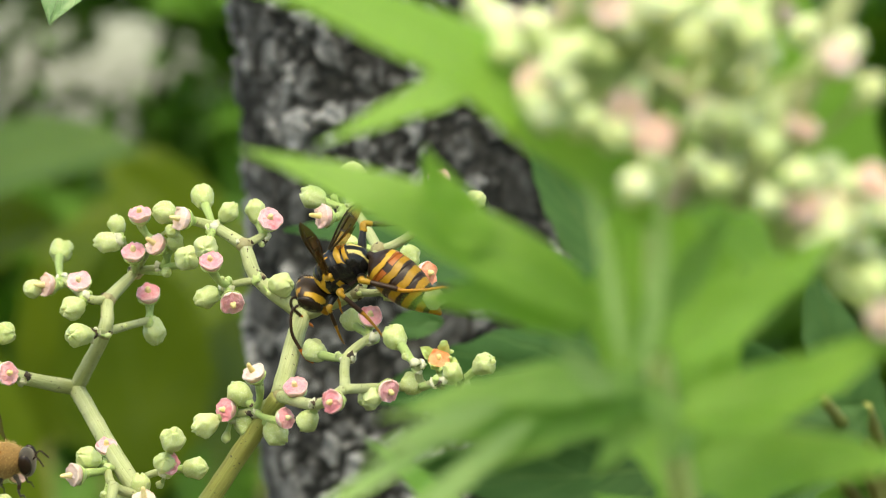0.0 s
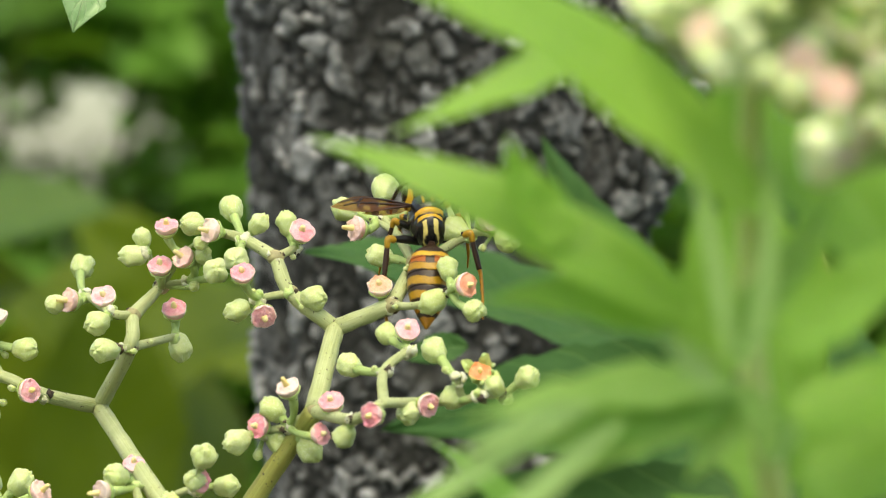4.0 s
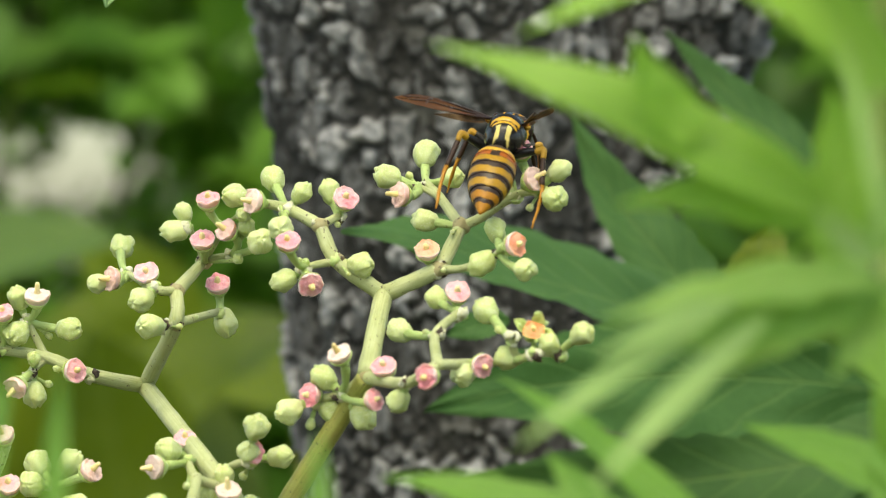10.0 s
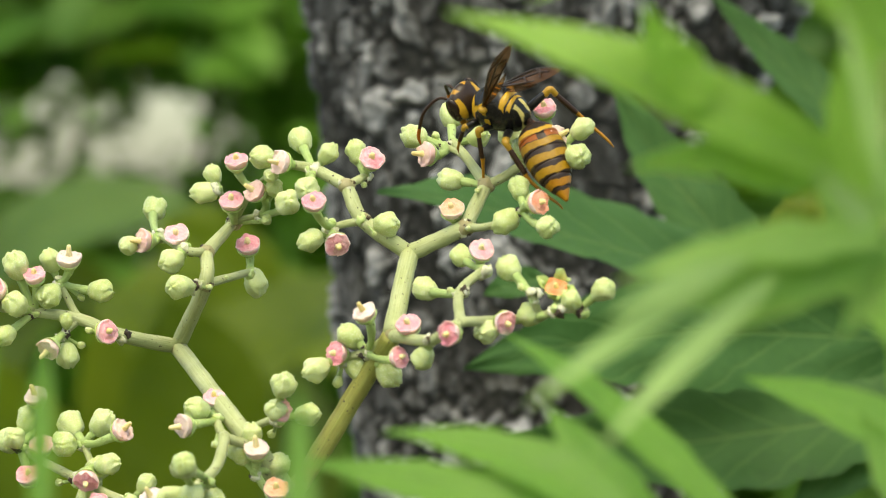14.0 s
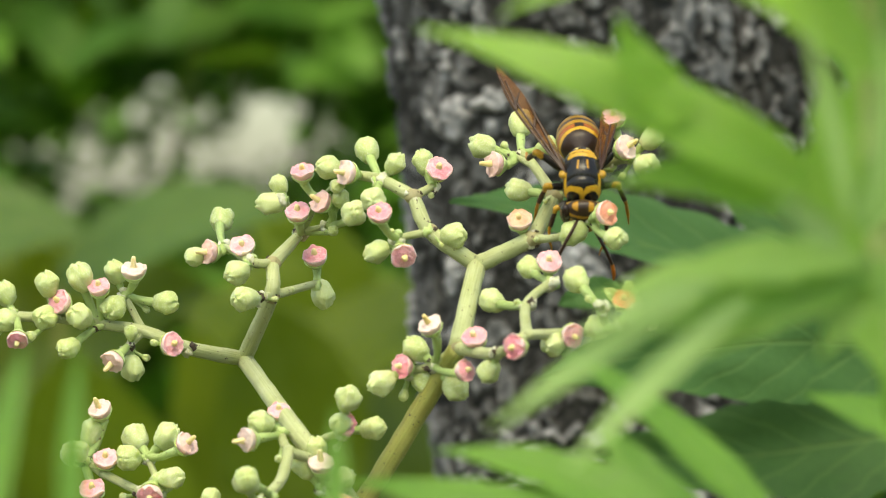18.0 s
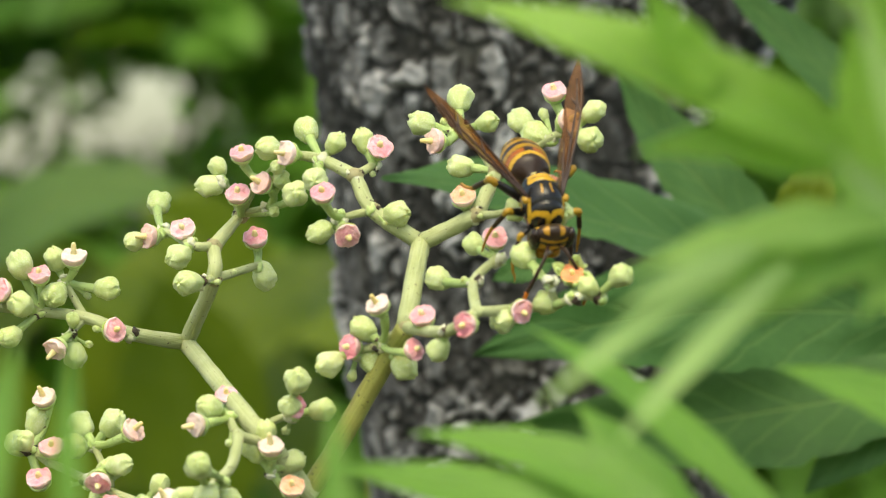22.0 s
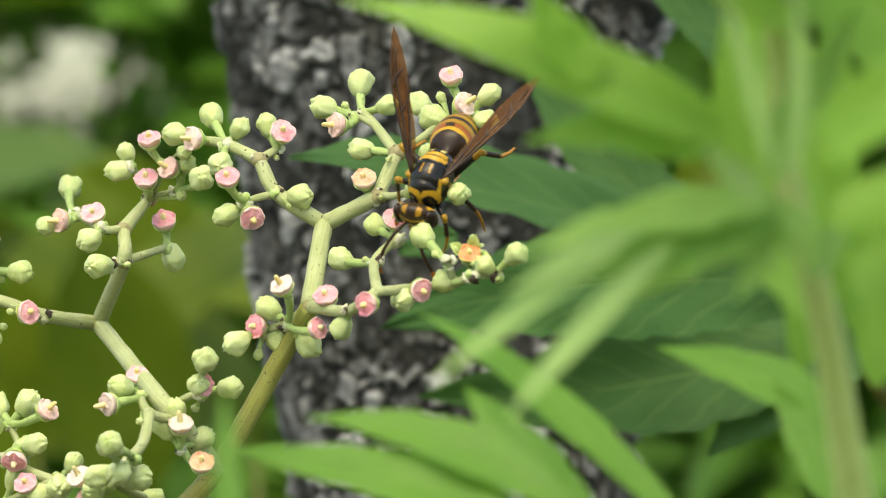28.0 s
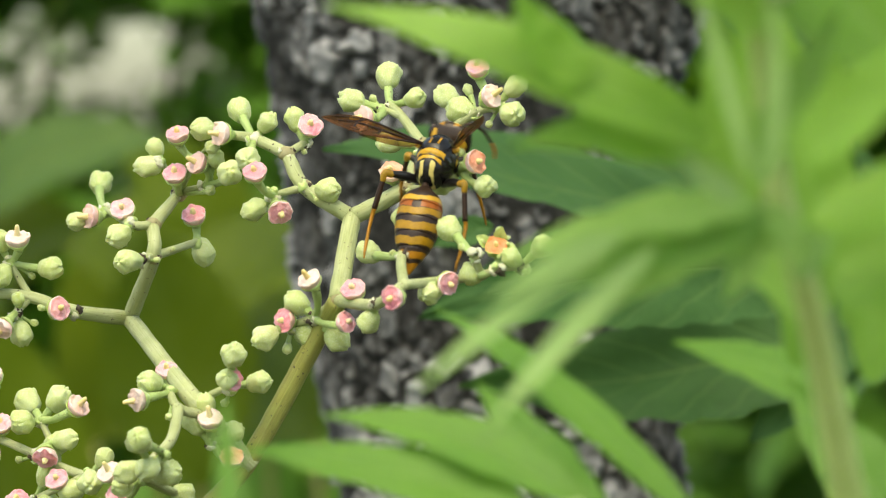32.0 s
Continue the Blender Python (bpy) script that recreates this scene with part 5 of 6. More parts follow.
M_EYE = hide_material("wasp_eye", (0.022, 0.012, 0.008), [], 0.18)
M_FEMUR = hide_material("wasp_femur", BLK, [(YEL, [("x", -1, 99), ("d", 900, 901)])], 0.3)
M_KNEE = hide_material("wasp_knee", (0.42, 0.24, 0.025), [], 0.35)
M_TARSUS = hide_material("wasp_tarsus", (0.42, 0.19, 0.016), [], 0.4)
M_FEELER = hide_material("wasp_feeler", (0.035, 0.014, 0.007), [], 0.45)
M_FEELER_TIP = hide_material("wasp_feeler_tip", (0.50, 0.14, 0.012), [], 0.45)


def wing_material(name, tint, share):
    m = Nodes(name)
    uv = m.coord("UV")
    n = m.noise(uv, 6.0, 4.0)
    col = m.ramp(n, [(0.3, tuple(c * 0.55 for c in tint)), (0.7, tint)])
    m.set(Base_Color=col, Roughness=0.42, Specular_IOR_Level=0.28)
    clear = m.add("BsdfTransparent")
    clear.inputs[0].default_value = (0.58, 0.38, 0.21, 1)
    both = m.add("MixShader", {1: m.bsdf.outputs[0], 2: clear.outputs[0]}, Fac=share)
    m.link(both.outputs[0], m.out.inputs[0])
    return m.mat


M_WING = wing_material("amber_wing", (0.17, 0.062, 0.014), 0.44)
M_HIND = wing_material("clear_wing", (0.20, 0.10, 0.04), 0.62)
M_VEIN = plain("wing_vein", (0.02, 0.008, 0.004), (0.04, 0.014, 0.006), 400.0, 0.4, 0.00002)
M_BEE_WING = wing_material("bee_wing", (0.35, 0.33, 0.30), 0.95)


def ellipsoid(bm, place, radii, m=None, sides=24, rings=16):
    geo = bmesh.ops.create_uvsphere(bm, u_segments=sides, v_segments=rings, radius=1.0)
    k = (m or Matrix()) if m else Matrix()
    for v in geo["verts"]:
        v.co = Vector(place) + k @ Vector((v.co.x * radii[0], v.co.y * radii[1], v.co.z * radii[2]))


MM = 0.00112


def turned(bm, profile, sides=28, high=1.0, lift=None, close=True):
    """A body along y: (y, radius) pairs in millimetres; high stretches it upwards."""
    rings = []
    for y, r in profile:
        z0 = lift(y) if lift else 0.0
        rings.append([bm.verts.new((math.cos(a) * r * MM, y * MM, (math.sin(a) * r * high + z0) * MM)) for a in (2 * math.pi * j / sides for j in range(sides))])
    for lo, hi in zip(rings, rings[1:]):
        for j in range(sides):
            bm.faces.new((lo[j], hi[j], hi[(j + 1) % sides], lo[(j + 1) % sides]))
    if close:
        bm.faces.new(rings[0])
        bm.faces.new(list(reversed(rings[-1])))


def smooth_profile(pairs, steps=5):
    return [(p.x, max(0.02, p.y)) for p in curve_points([(a, b, 0) for a, b in pairs], steps)]


def wing_of(owner, name, length, width, mat, label, hind):
    """A long folded wing along y with its veins and the small hind wing under it."""
    bm = bmesh.new()
    blade(bm, (0, 0, 0), (width * 0.10, length * 0.5, 0.0004), (0, length, 0), width, (0, 0, 1), 0.22, lengthwise=30, across=8, ripple=0.03, belly=0.62)
    w = part(name, bm, mat, owner, label)
    bm = bmesh.new()
    e = width * 0.5
    for pts in ([(0, 0, 0.0001), (e * 0.7, length * 0.35, 0.0003), (e * 0.95, length * 0.62, 0.0003), (e * 0.45, length * 0.9, 0.0002)],
                [(0, 0, 0.0001), (e * 0.25, length * 0.4, 0.0002), (e * 0.4, length * 0.66, 0.0002), (e * 0.1, length * 0.85, 0.0002)],
                [(0, 0, 0.0001), (-e * 0.5, length * 0.4, 0.0002), (-e * 0.75, length * 0.65, 0.0003)],
                [(e * 0.25, length * 0.42, 0.0002), (-e * 0.55, length * 0.5, 0.0002)], [(e * 0.4, length * 0.66, 0.0002), (-e * 0.5, length * 0.72, 0.0002)],
                [(e * 0.9, length * 0.6, 0.0003), (e * 0.35, length * 0.7, 0.0002)]):
        tube(bm, [Vector(p) for p in pts], [0.00017, 0.00012, 0.00008], 6, 6)
    part("vein", bm, M_VEIN, w)
    bm = bmesh.new()
    blade(bm, (0, 0, -0.0002), (-width * 0.25, length * 0.3, -0.0004), (-width * 0.3, length * hind, -0.0006), width * 0.6, (0, 0, 1), 0.1, lengthwise=16, across=6)
    part("hind_wing", bm, M_HIND, w, "thin clear hind wing")
    return w


def leg_of(owner, root, knee, heel, toe, thick, mats=None):
    """A leg from the body: a dark thigh, a banded shin and an orange foot."""
    thigh, joint, foot = mats or (M_FEMUR, M_KNEE, M_TARSUS)
    root, knee, heel, toe = (Vector(p) * MM for p in (root, knee, heel, toe))
    bm = bmesh.new()
    tube(bm, [Vector((0, 0, 0)), (knee - root) * 0.45 + Vector((0, 0, 0.0002)), knee - root], [thick * 1.2, thick * 1.5, thick * 0.9], 8, 6)
    leg = part("leg", bm, thigh, owner)
    leg.location = root
    bm = bmesh.new()
    a = knee - root
    b = heel - root
    tube(bm, [a.lerp(Vector((0, 0, 0)), 0.2), a, a.lerp(b, 0.2)], [thick * 1.28, thick * 1.15, thick * 0.95], 8, 5)
    part("knee", bm, joint, leg, "" if mats else "yellow knee")
    bm = bmesh.new()
    tube(bm, [a.lerp(b, 0.18), a.lerp(b, 0.5), a.lerp(b, 0.84)], [thick * 0.85, thick * 0.95, thick * 0.9], 8, 5)
    part("shin", bm, M_FEELER, leg)
    bm = bmesh.new()
    c = toe - root
    tube(bm, [a.lerp(b, 0.82), b, b.lerp(c, 0.5) + (b - a).normalized() * 0.0004, c, c + (c - b).normalized() * 0.0006 + Vector((0, 0, -0.0003))], [thick * 0.85, thick * 0.66, thick * 0.52, thick * 0.42, thick * 0.22], 8, 6, 0.4)
    part("foot", bm, foot, leg, "" if mats else "orange foot")
    return leg


def paper_wasp():
    wasp = thing("wasp", at((0, 0, 0)), "paper wasp banded black and yellow with amber wings", "wasp")
    bm = bmesh.new()
    turned(bm, smooth_profile([(-4.2, 0.35), (-4.0, 0.75), (-3.3, 1.4), (-2.5, 1.7), (-1.6, 1.95), (-0.4, 2.08), (1.0, 2.08), (2.2, 1.8), (3.0, 1.4), (3.5, 0.85)]), 32, 1.16, lambda y: 0.18 * math.sin((y + 3.8) * 0.5))
    for v in bm.verts:
        y, z = v.co.y / MM, v.co.z / MM
        if z > 0.8:
            v.co.z -= MM * (0.34 * math.exp(-((y + 1.0) / 0.14) ** 2) + 0.34 * math.exp(-((y + 2.0) / 0.14) ** 2) + 0.24 * math.exp(-((y - 1.9) / 0.16) ** 2))
    thorax = part("thorax", bm, M_THORAX, wasp, "black thorax with yellow marks")
    thorax.matrix_basis = Matrix.Translation((0, 0.14 * MM, 0)) @ Matrix.Diagonal((1.05, 0.86, 1.05, 1))
    for sx in (-1, 1):
        bm = bmesh.new()
        ellipsoid(bm, (sx * 1.9 * MM, 0.75 * MM, 1.35 * MM), (0.45 * MM, 0.62 * MM, 0.35 * MM), sides=14, rings=8)
        part("wing_joint", bm, M_KNEE, thorax)
    # head, with its own middle as origin
    bm = bmesh.new()
    ellipsoid(bm, (0, 0, 0), (2.15 * MM, 1.25 * MM, 1.9 * MM), None, 30, 20)
    for v in bm.verts:
        z = v.co.z / MM
        v.co.x *= 1 - 0.16 * max(0, -z)
        if v.co.y < 0:
            v.co.y *= 0.75
    head = part("head", bm, M_HEAD, wasp, "dark head with a yellow face")
    head.matrix_basis = pose(0, 4.35 * MM, -0.25 * MM, -24, 0, 0) @ Matrix.Scale(1.1, 4)
    for sx in (-1, 1):
        bm = bmesh.new()
        ellipsoid(bm, (0, 0, 0), (0.55 * MM, 0.85 * MM, 1.4 * MM), None, 20, 14)
        eye = part("eye", bm, M_EYE, head)
        eye.matrix_basis = pose(sx * 1.62 * MM, 0.32 * MM, 0.22 * MM, 10, 0, sx * 12)
        bm = bmesh.new()
        tube(bm, [(sx * 0.7 * MM, 0.9 * MM, -1.3 * MM), (sx * 0.75 * MM, 1.1 * MM, -1.9 * MM), (sx * 0.1 * MM, 1.2 * MM, -2.4 * MM)], [0.42 * MM, 0.36 * MM, 0.12 * MM], 10, 6)
        part("jaw", bm, M_TARSUS, head)
        bm = bmesh.new()
        tube(bm, [(sx * 0.5 * MM, 1.0 * MM, 0.5 * MM), (sx * 1.0 * MM, 2.2 * MM, 1.3 * MM), (sx * 2.0 * MM, 3.9 * MM, 0.6 * MM), (sx * 2.7 * MM, 5.0 * MM, -0.8 * MM)], [0.16 * MM, 0.15 * MM, 0.17 * MM, 0.18 * MM], 10, 8)
        feeler = part("antenna", bm, M_FEELER, head)
        bm = bmesh.new()
        tube(bm, [(sx * 2.7 * MM, 5.0 * MM, -0.8 * MM), (sx * 2.9 * MM, 5.6 * MM, -1.7 * MM), (sx * 2.9 * MM, 5.9 * MM, -2.6 * MM)], [0.18 * MM, 0.18 * MM, 0.1 * MM], 10, 6)
        part("antenna_tip", bm, M_FEELER_TIP, head, "orange antenna tip")
    # abdomen in overlapping rings, its joint as origin
    outline = smooth_profile([(0.1, 0.32), (-0.4, 0.48), (-0.8, 1.0), (-1.5, 1.85), (-2.5, 2.22), (-4.0, 2.38), (-5.5, 2.28), (-7.0, 1.92), (-8.3, 1.32), (-9.4, 0.7), (-10.4, 0.12)], 7)

    def radius(y):
        for (a, ra), (b, rb) in zip(outline, outline[1:]):
            if b <= y <= a:
                return ra + (rb - ra) * (a - y) / (a - b)
        return 0.1

    cuts = [0.1, -2.75, -4.45, -6.15, -7.65, -8.95, -10.4]
    abdomen = None
    for i, (a, b) in enumerate(zip(cuts, cuts[1:])):
        start = a + (0.5 if i else 0)
        ys = np.linspace(start, b, 12)
        prof = [(y, radius(min(0.09, max(y, -10.39))) - (0.10 if y > a - 0.02 and i else 0) + 0.05 * ((start - y) / (start - b)) ** 2) for y in ys]
        if i < 5:
            prof += [(b - 0.02, prof[-1][1] - 0.03), (b + 0.05, prof[-1][1] - 0.14)]
        bm = bmesh.new()
        turned(bm, prof, 36, 0.92, None)
        ob = part("abdomen" if i == 0 else "abdomen_ring", bm, M_ABDOMEN, abdomen or wasp, "yellow and black banded abdomen" if i == 0 else "")
        abdomen = abdomen or ob
    abdomen.location = (0, -3.57 * MM, -0.3 * MM)
    left = wing_of(wasp, "wing", 0.0174, 0.0021, M_WING, "amber brown folded wing", 0.6)
    right = wing_of(wasp, "wing", 0.0174, -0.0021, M_WING, "amber brown folded wing", 0.6)
    legs = []
    for sx in (-1, 1):
        for y, k, h, t, thick in ((2.0, (2.6, 3.2, -1.4), (3.0, 4.2, -3.8), (2.6, 5.0, -5.4), 0.00030), (0.2, (3.7, 0.9, -0.2), (4.6, 0.2, -3.8), (4.9, 0.2, -6.4), 0.00033),
                                  (-1.6, (4.4, -3.6, 0.5), (5.2, -6.4, -3.2), (5.1, -9.6, -5.6), 0.00037)):
            legs.append(leg_of(wasp, (sx * 1.1, y, -1.5), (sx * k[0], *k[1:]), (sx * h[0], *h[1:]), (sx * t[0], *t[1:]), thick))
    return wasp, abdomen, left, right, legs


wasp, wasp_abdomen, wasp_left, wasp_right, wasp_legs = paper_wasp()

M_BEE_FUR = hide_material("bee_fur", (0.26, 0.15, 0.05), [], 0.85, 1.0, (0.6, 0.42, 0.2))
M_BEE_HEAD = hide_material("bee_head", (0.045, 0.036, 0.028), [], 0.7, 0.8, (0.5, 0.45, 0.35))
M_BEE_HAIR = hide_material("bee_hair", (0.46, 0.30, 0.11), [], 0.7, 0.5, (0.6, 0.45, 0.25))
CREAM = (0.34, 0.25, 0.12)
M_BEE_BODY = hide_material("bee_abdomen", (0.022, 0.018, 0.015), [((0.24, 0.105, 0.028), [("y", -3.0, -1.0)]), ((0.20, 0.09, 0.026), [("y", -4.1, -3.3)]), (CREAM, [("y", -5.1, -4.5)]), (CREAM, [("y", -6.5, -5.75)]), (CREAM, [("y", -7.8, -7.2)])],
                           0.45, 0.5, (0.5, 0.4, 0.25))


def honey_bee():
    bee = thing("bee", at((-40, 0, -20)), "brown honey bee with a furry thorax, in flight", "bee")
    bm = bmesh.new()
    ellipsoid(bm, (0, 0, 0), (2.0 * MM, 2.45 * MM, 1.95 * MM), None, 40, 28)
    for v in bm.verts:
        v.co *= 1 + 0.07 * noise.noise(v.co * 4200)
    chest = part("thorax", bm, M_BEE_FUR, bee, "thorax with golden brown fur")
    r = random.Random(9)
    bm = bmesh.new()
    for _ in range(700):
        d = Vector((r.gauss(0, 1), r.gauss(0, 1), r.gauss(0, 1))).normalized()
        root = Vector((d.x * 1.95, d.y * 2.4, d.z * 1.9)) * MM
        lean = (d + Vector((r.gauss(0, 0.3), -0.3 + r.gauss(0, 0.3), r.gauss(0, 0.3)))).normalized()
        side = lean.orthogonal().normalized() * 0.035 * MM
        up = lean.cross(side)
        tip = bm.verts.new(root + lean * r.uniform(0.35, 0.75) * MM)
        low = [bm.verts.new(root + side * math.cos(a) + up * math.sin(a)) for a in (0, 2.1, 4.2)]
        for k in range(3):
            bm.faces.new((low[k], low[(k + 1) % 3], tip))
    part("fur", bm, M_BEE_HAIR, chest)
    bm = bmesh.new()
    turned(bm, smooth_profile([(-1.6, 0.6), (-2.1, 1.3), (-3.2, 1.75), (-4.6, 1.85), (-6.2, 1.65), (-7.8, 1.15), (-9.0, 0.5), (-9.4, 0.1)], 7), 30, 0.92, lambda y: -0.1 * (y + 1.6) * (y + 1.6) * 0.12)
    for v in bm.verts:
        v.co.z -= 0.018 * (v.co.y / MM + 1.6) ** 2 * MM
    part("abdomen", bm, M_BEE_BODY, bee, "brown and black striped abdomen")
    bm = bmesh.new()
    ellipsoid(bm, (0, 2.6 * MM, -0.4 * MM), (1.7 * MM, 0.95 * MM, 1.6 * MM), None, 24, 16)
    head = part("head", bm, M_BEE_HEAD, bee, "dark fuzzy head")
    for sx in (-1, 1):
        bm = bmesh.new()
        ellipsoid(bm, (sx * 1.35 * MM, 2.7 * MM, -0.2 * MM), (0.5 * MM, 0.75 * MM, 1.2 * MM), None, 16, 12)
        part("eye", bm, M_EYE, head)
        bm = bmesh.new()
        tube(bm, [(sx * 0.4 * MM, 3.4 * MM, 0), (sx * 0.8 * MM, 4.0 * MM, 0.4 * MM), (sx * 1.2 * MM, 4.7 * MM, -0.6 * MM)], [0.11 * MM, 0.10 * MM, 0.09 * MM], 8)
        part("antenna", bm, M_FEELER, head)
        bm = bmesh.new()
        blade(bm, (sx * 1.3 * MM, 0.4 * MM, 1.5 * MM), (sx * 4.0 * MM, -1.5 * MM, 4.0 * MM), (sx * 7.0 * MM, -4.0 * MM, 5.5 * MM), 3.0 * MM, (0, 0.6, 1), 0.05, lengthwise=14, across=5, belly=0.65)
        part("wing", bm, M_BEE_WING, bee, "thin clear wing")
        for y, k, h, t in ((1.2, (1.5, 1.8, -2.1), (1.7, 1.6, -2.9), (1.7, 2.0, -3.5)), (-0.1, (1.9, -0.6, -2.3), (2.1, -1.2, -3.3), (2.1, -1.2, -4.1)), (-1.0, (1.9, -2.2, -2.3), (2.2, -3.3, -3.7), (2.2, -4.1, -4.9))):
            leg_of(bee, (sx * 0.9, y, -1.5), (sx * k[0], *k[1:]), (sx * h[0], *h[1:]), (sx * t[0], *t[1:]), 0.00024, (M_BEE_HEAD,) * 3)
    return bee


bee = honey_bee()


WASP_WAY = [
    (0, pose(-0.00378, 0.48830, 1.20289, -44.5, -36.0, 93.6)),
    (0.5, pose(-0.00390, 0.49174, 1.20513, 5.2, -40.9, 48.1)),
    (1, pose(-0.00514, 0.49294, 1.20557, 34.1, -27.6, 17.0)),
    (1.25, pose(-0.00527, 0.49057, 1.20404, 25.0, -33.3, 48.3)),
    (1.5, pose(-0.00505, 0.48754, 1.20184, -8.6, -15.7, 102.2)),
    (2, pose(-0.00851, 0.48700, 1.19974, -15.6, -16.4, 99.8)),
    (2.5, pose(-0.00562, 0.48666, 1.20074, -7.2, -16.2, 97.1)),
    (3.5, pose(-0.00075, 0.49900, 1.20708, 54.5, -31.3, 25.2)),
    (4.5, pose(0.00405, 0.50298, 1.21260, 14.7, 6.6, -5.8)),
    (6, pose(0.00621, 0.50121, 1.21466, 15.6, 3.3, -4.9)),
    (7.5, pose(0.00554, 0.50206, 1.21710, 18.6, 2.9, -4.4)),
    (9, pose(0.00566, 0.50104, 1.21637, 16.1, 9.2, -5.9)),
    (10, pose(0.00542, 0.50092, 1.21565, 15.2, 10.6, -6.8)),
    (11, pose(0.00622, 0.50029, 1.21650, 15.4, 14.8, -8.8)),
    (12, pose(0.00650, 0.50048, 1.21591, 15.5, 13.5, -7.6)),
    (13, pose(0.00696, 0.49998, 1.21541, 20.1, 3.7, -1.4)),
    (13.25, pose(0.00538, 0.49468, 1.21564, 42.7, -17.2, 14.0)),
    (13.5, pose(0.00297, 0.49758, 1.21324, 17.9, -41.2, 49.7)),
    (14, pose(0.00210, 0.49920, 1.21408, 21.4, -40.1, 47.4)),
    (14.25, pose(0.00297, 0.49794, 1.21540, 42.4, -20.8, 17.1)),
    (14.5, pose(0.00388, 0.50349, 1.21618, 23.9, 4.9, -2.4)),
    (15.5, pose(0.00549, 0.50066, 1.21604, 38.8, 31.0, -42.9)),
    (16.5, pose(0.00636, 0.49896, 1.21435, -4.9, 14.4, -89.9)),
    (17, pose(0.00515, 0.50086, 1.21530, -13.1, 16.9, -97.4)),
    (17.5, pose(0.00102, 0.50091, 1.20928, -46.8, 11.1, -154.4)),
    (18, pose(0.00358, 0.49465, 1.20714, -49.3, -0.3, -177.9)),
    (19, pose(0.00011, 0.49222, 1.20337, -49.3, -0.8, -177.9)),
    (20, pose(0.00028, 0.49246, 1.20363, -49.0, 0.4, -177.4)),
    (20.5, pose(0.00187, 0.49027, 1.20325, -48.7, 4.4, -173.8)),
    (21, pose(0.00516, 0.48482, 1.20225, -45.1, 3.3, -160.3)),
    (21.5, pose(0.00510, 0.48309, 1.20126, -45.7, 2.1, -161.5)),
    (22.5, pose(0.00552, 0.48247, 1.20121, -47.5, 2.0, -169.4)),
    (23, pose(0.00699, 0.48133, 1.20144, -46.5, 4.8, -168.5)),
    (24, pose(0.00877, 0.47852, 1.20073, -48.2, 2.2, -177.9)),
    (25, pose(0.00678, 0.48046, 1.20089, -47.9, 2.1, -177.3)),
    (27.5, pose(0.00790, 0.47989, 1.20112, -47.9, -5.3, 177.1)),
    (28, pose(0.00438, 0.48500, 1.20184, -51.5, -13.7, 158.0)),
    (28.3, pose(0.00049, 0.48499, 1.19867, -50.2, -22.1, 152.0)),
    (28.6, pose(-0.00396, 0.48200, 1.19607, -46.3, -29.1, 146.2)),
    (29, pose(-0.00536, 0.48350, 1.19593, -43.9, -30.9, 144.5)),
    (29.5, pose(-0.00480, 0.48050, 1.19377, -49.1, -26.5, 148.6)),
    (29.8, pose(-0.00212, 0.48291, 1.19516, -58.9, 0.6, -177.1)),
    (30, pose(0.00184, 0.47904, 1.19566, -37.3, 9.6, -151.7)),
    (30.4, pose(0.00189, 0.47750, 1.19602, -23.3, 25.2, -113.5)),
    (31, pose(0.00410, 0.47700, 1.19749, -9.8, 28.5, -99.6)),
    (31.4, pose(0.00461, 0.47700, 1.19777, -7.9, 28.6, -98.6)),
    (31.7, pose(0.00402, 0.48273, 1.20030, 30.2, 26.1, -74.7)),
    (32, pose(0.00177, 0.49016, 1.20312, 34.7, 10.4, -17.1)),
]
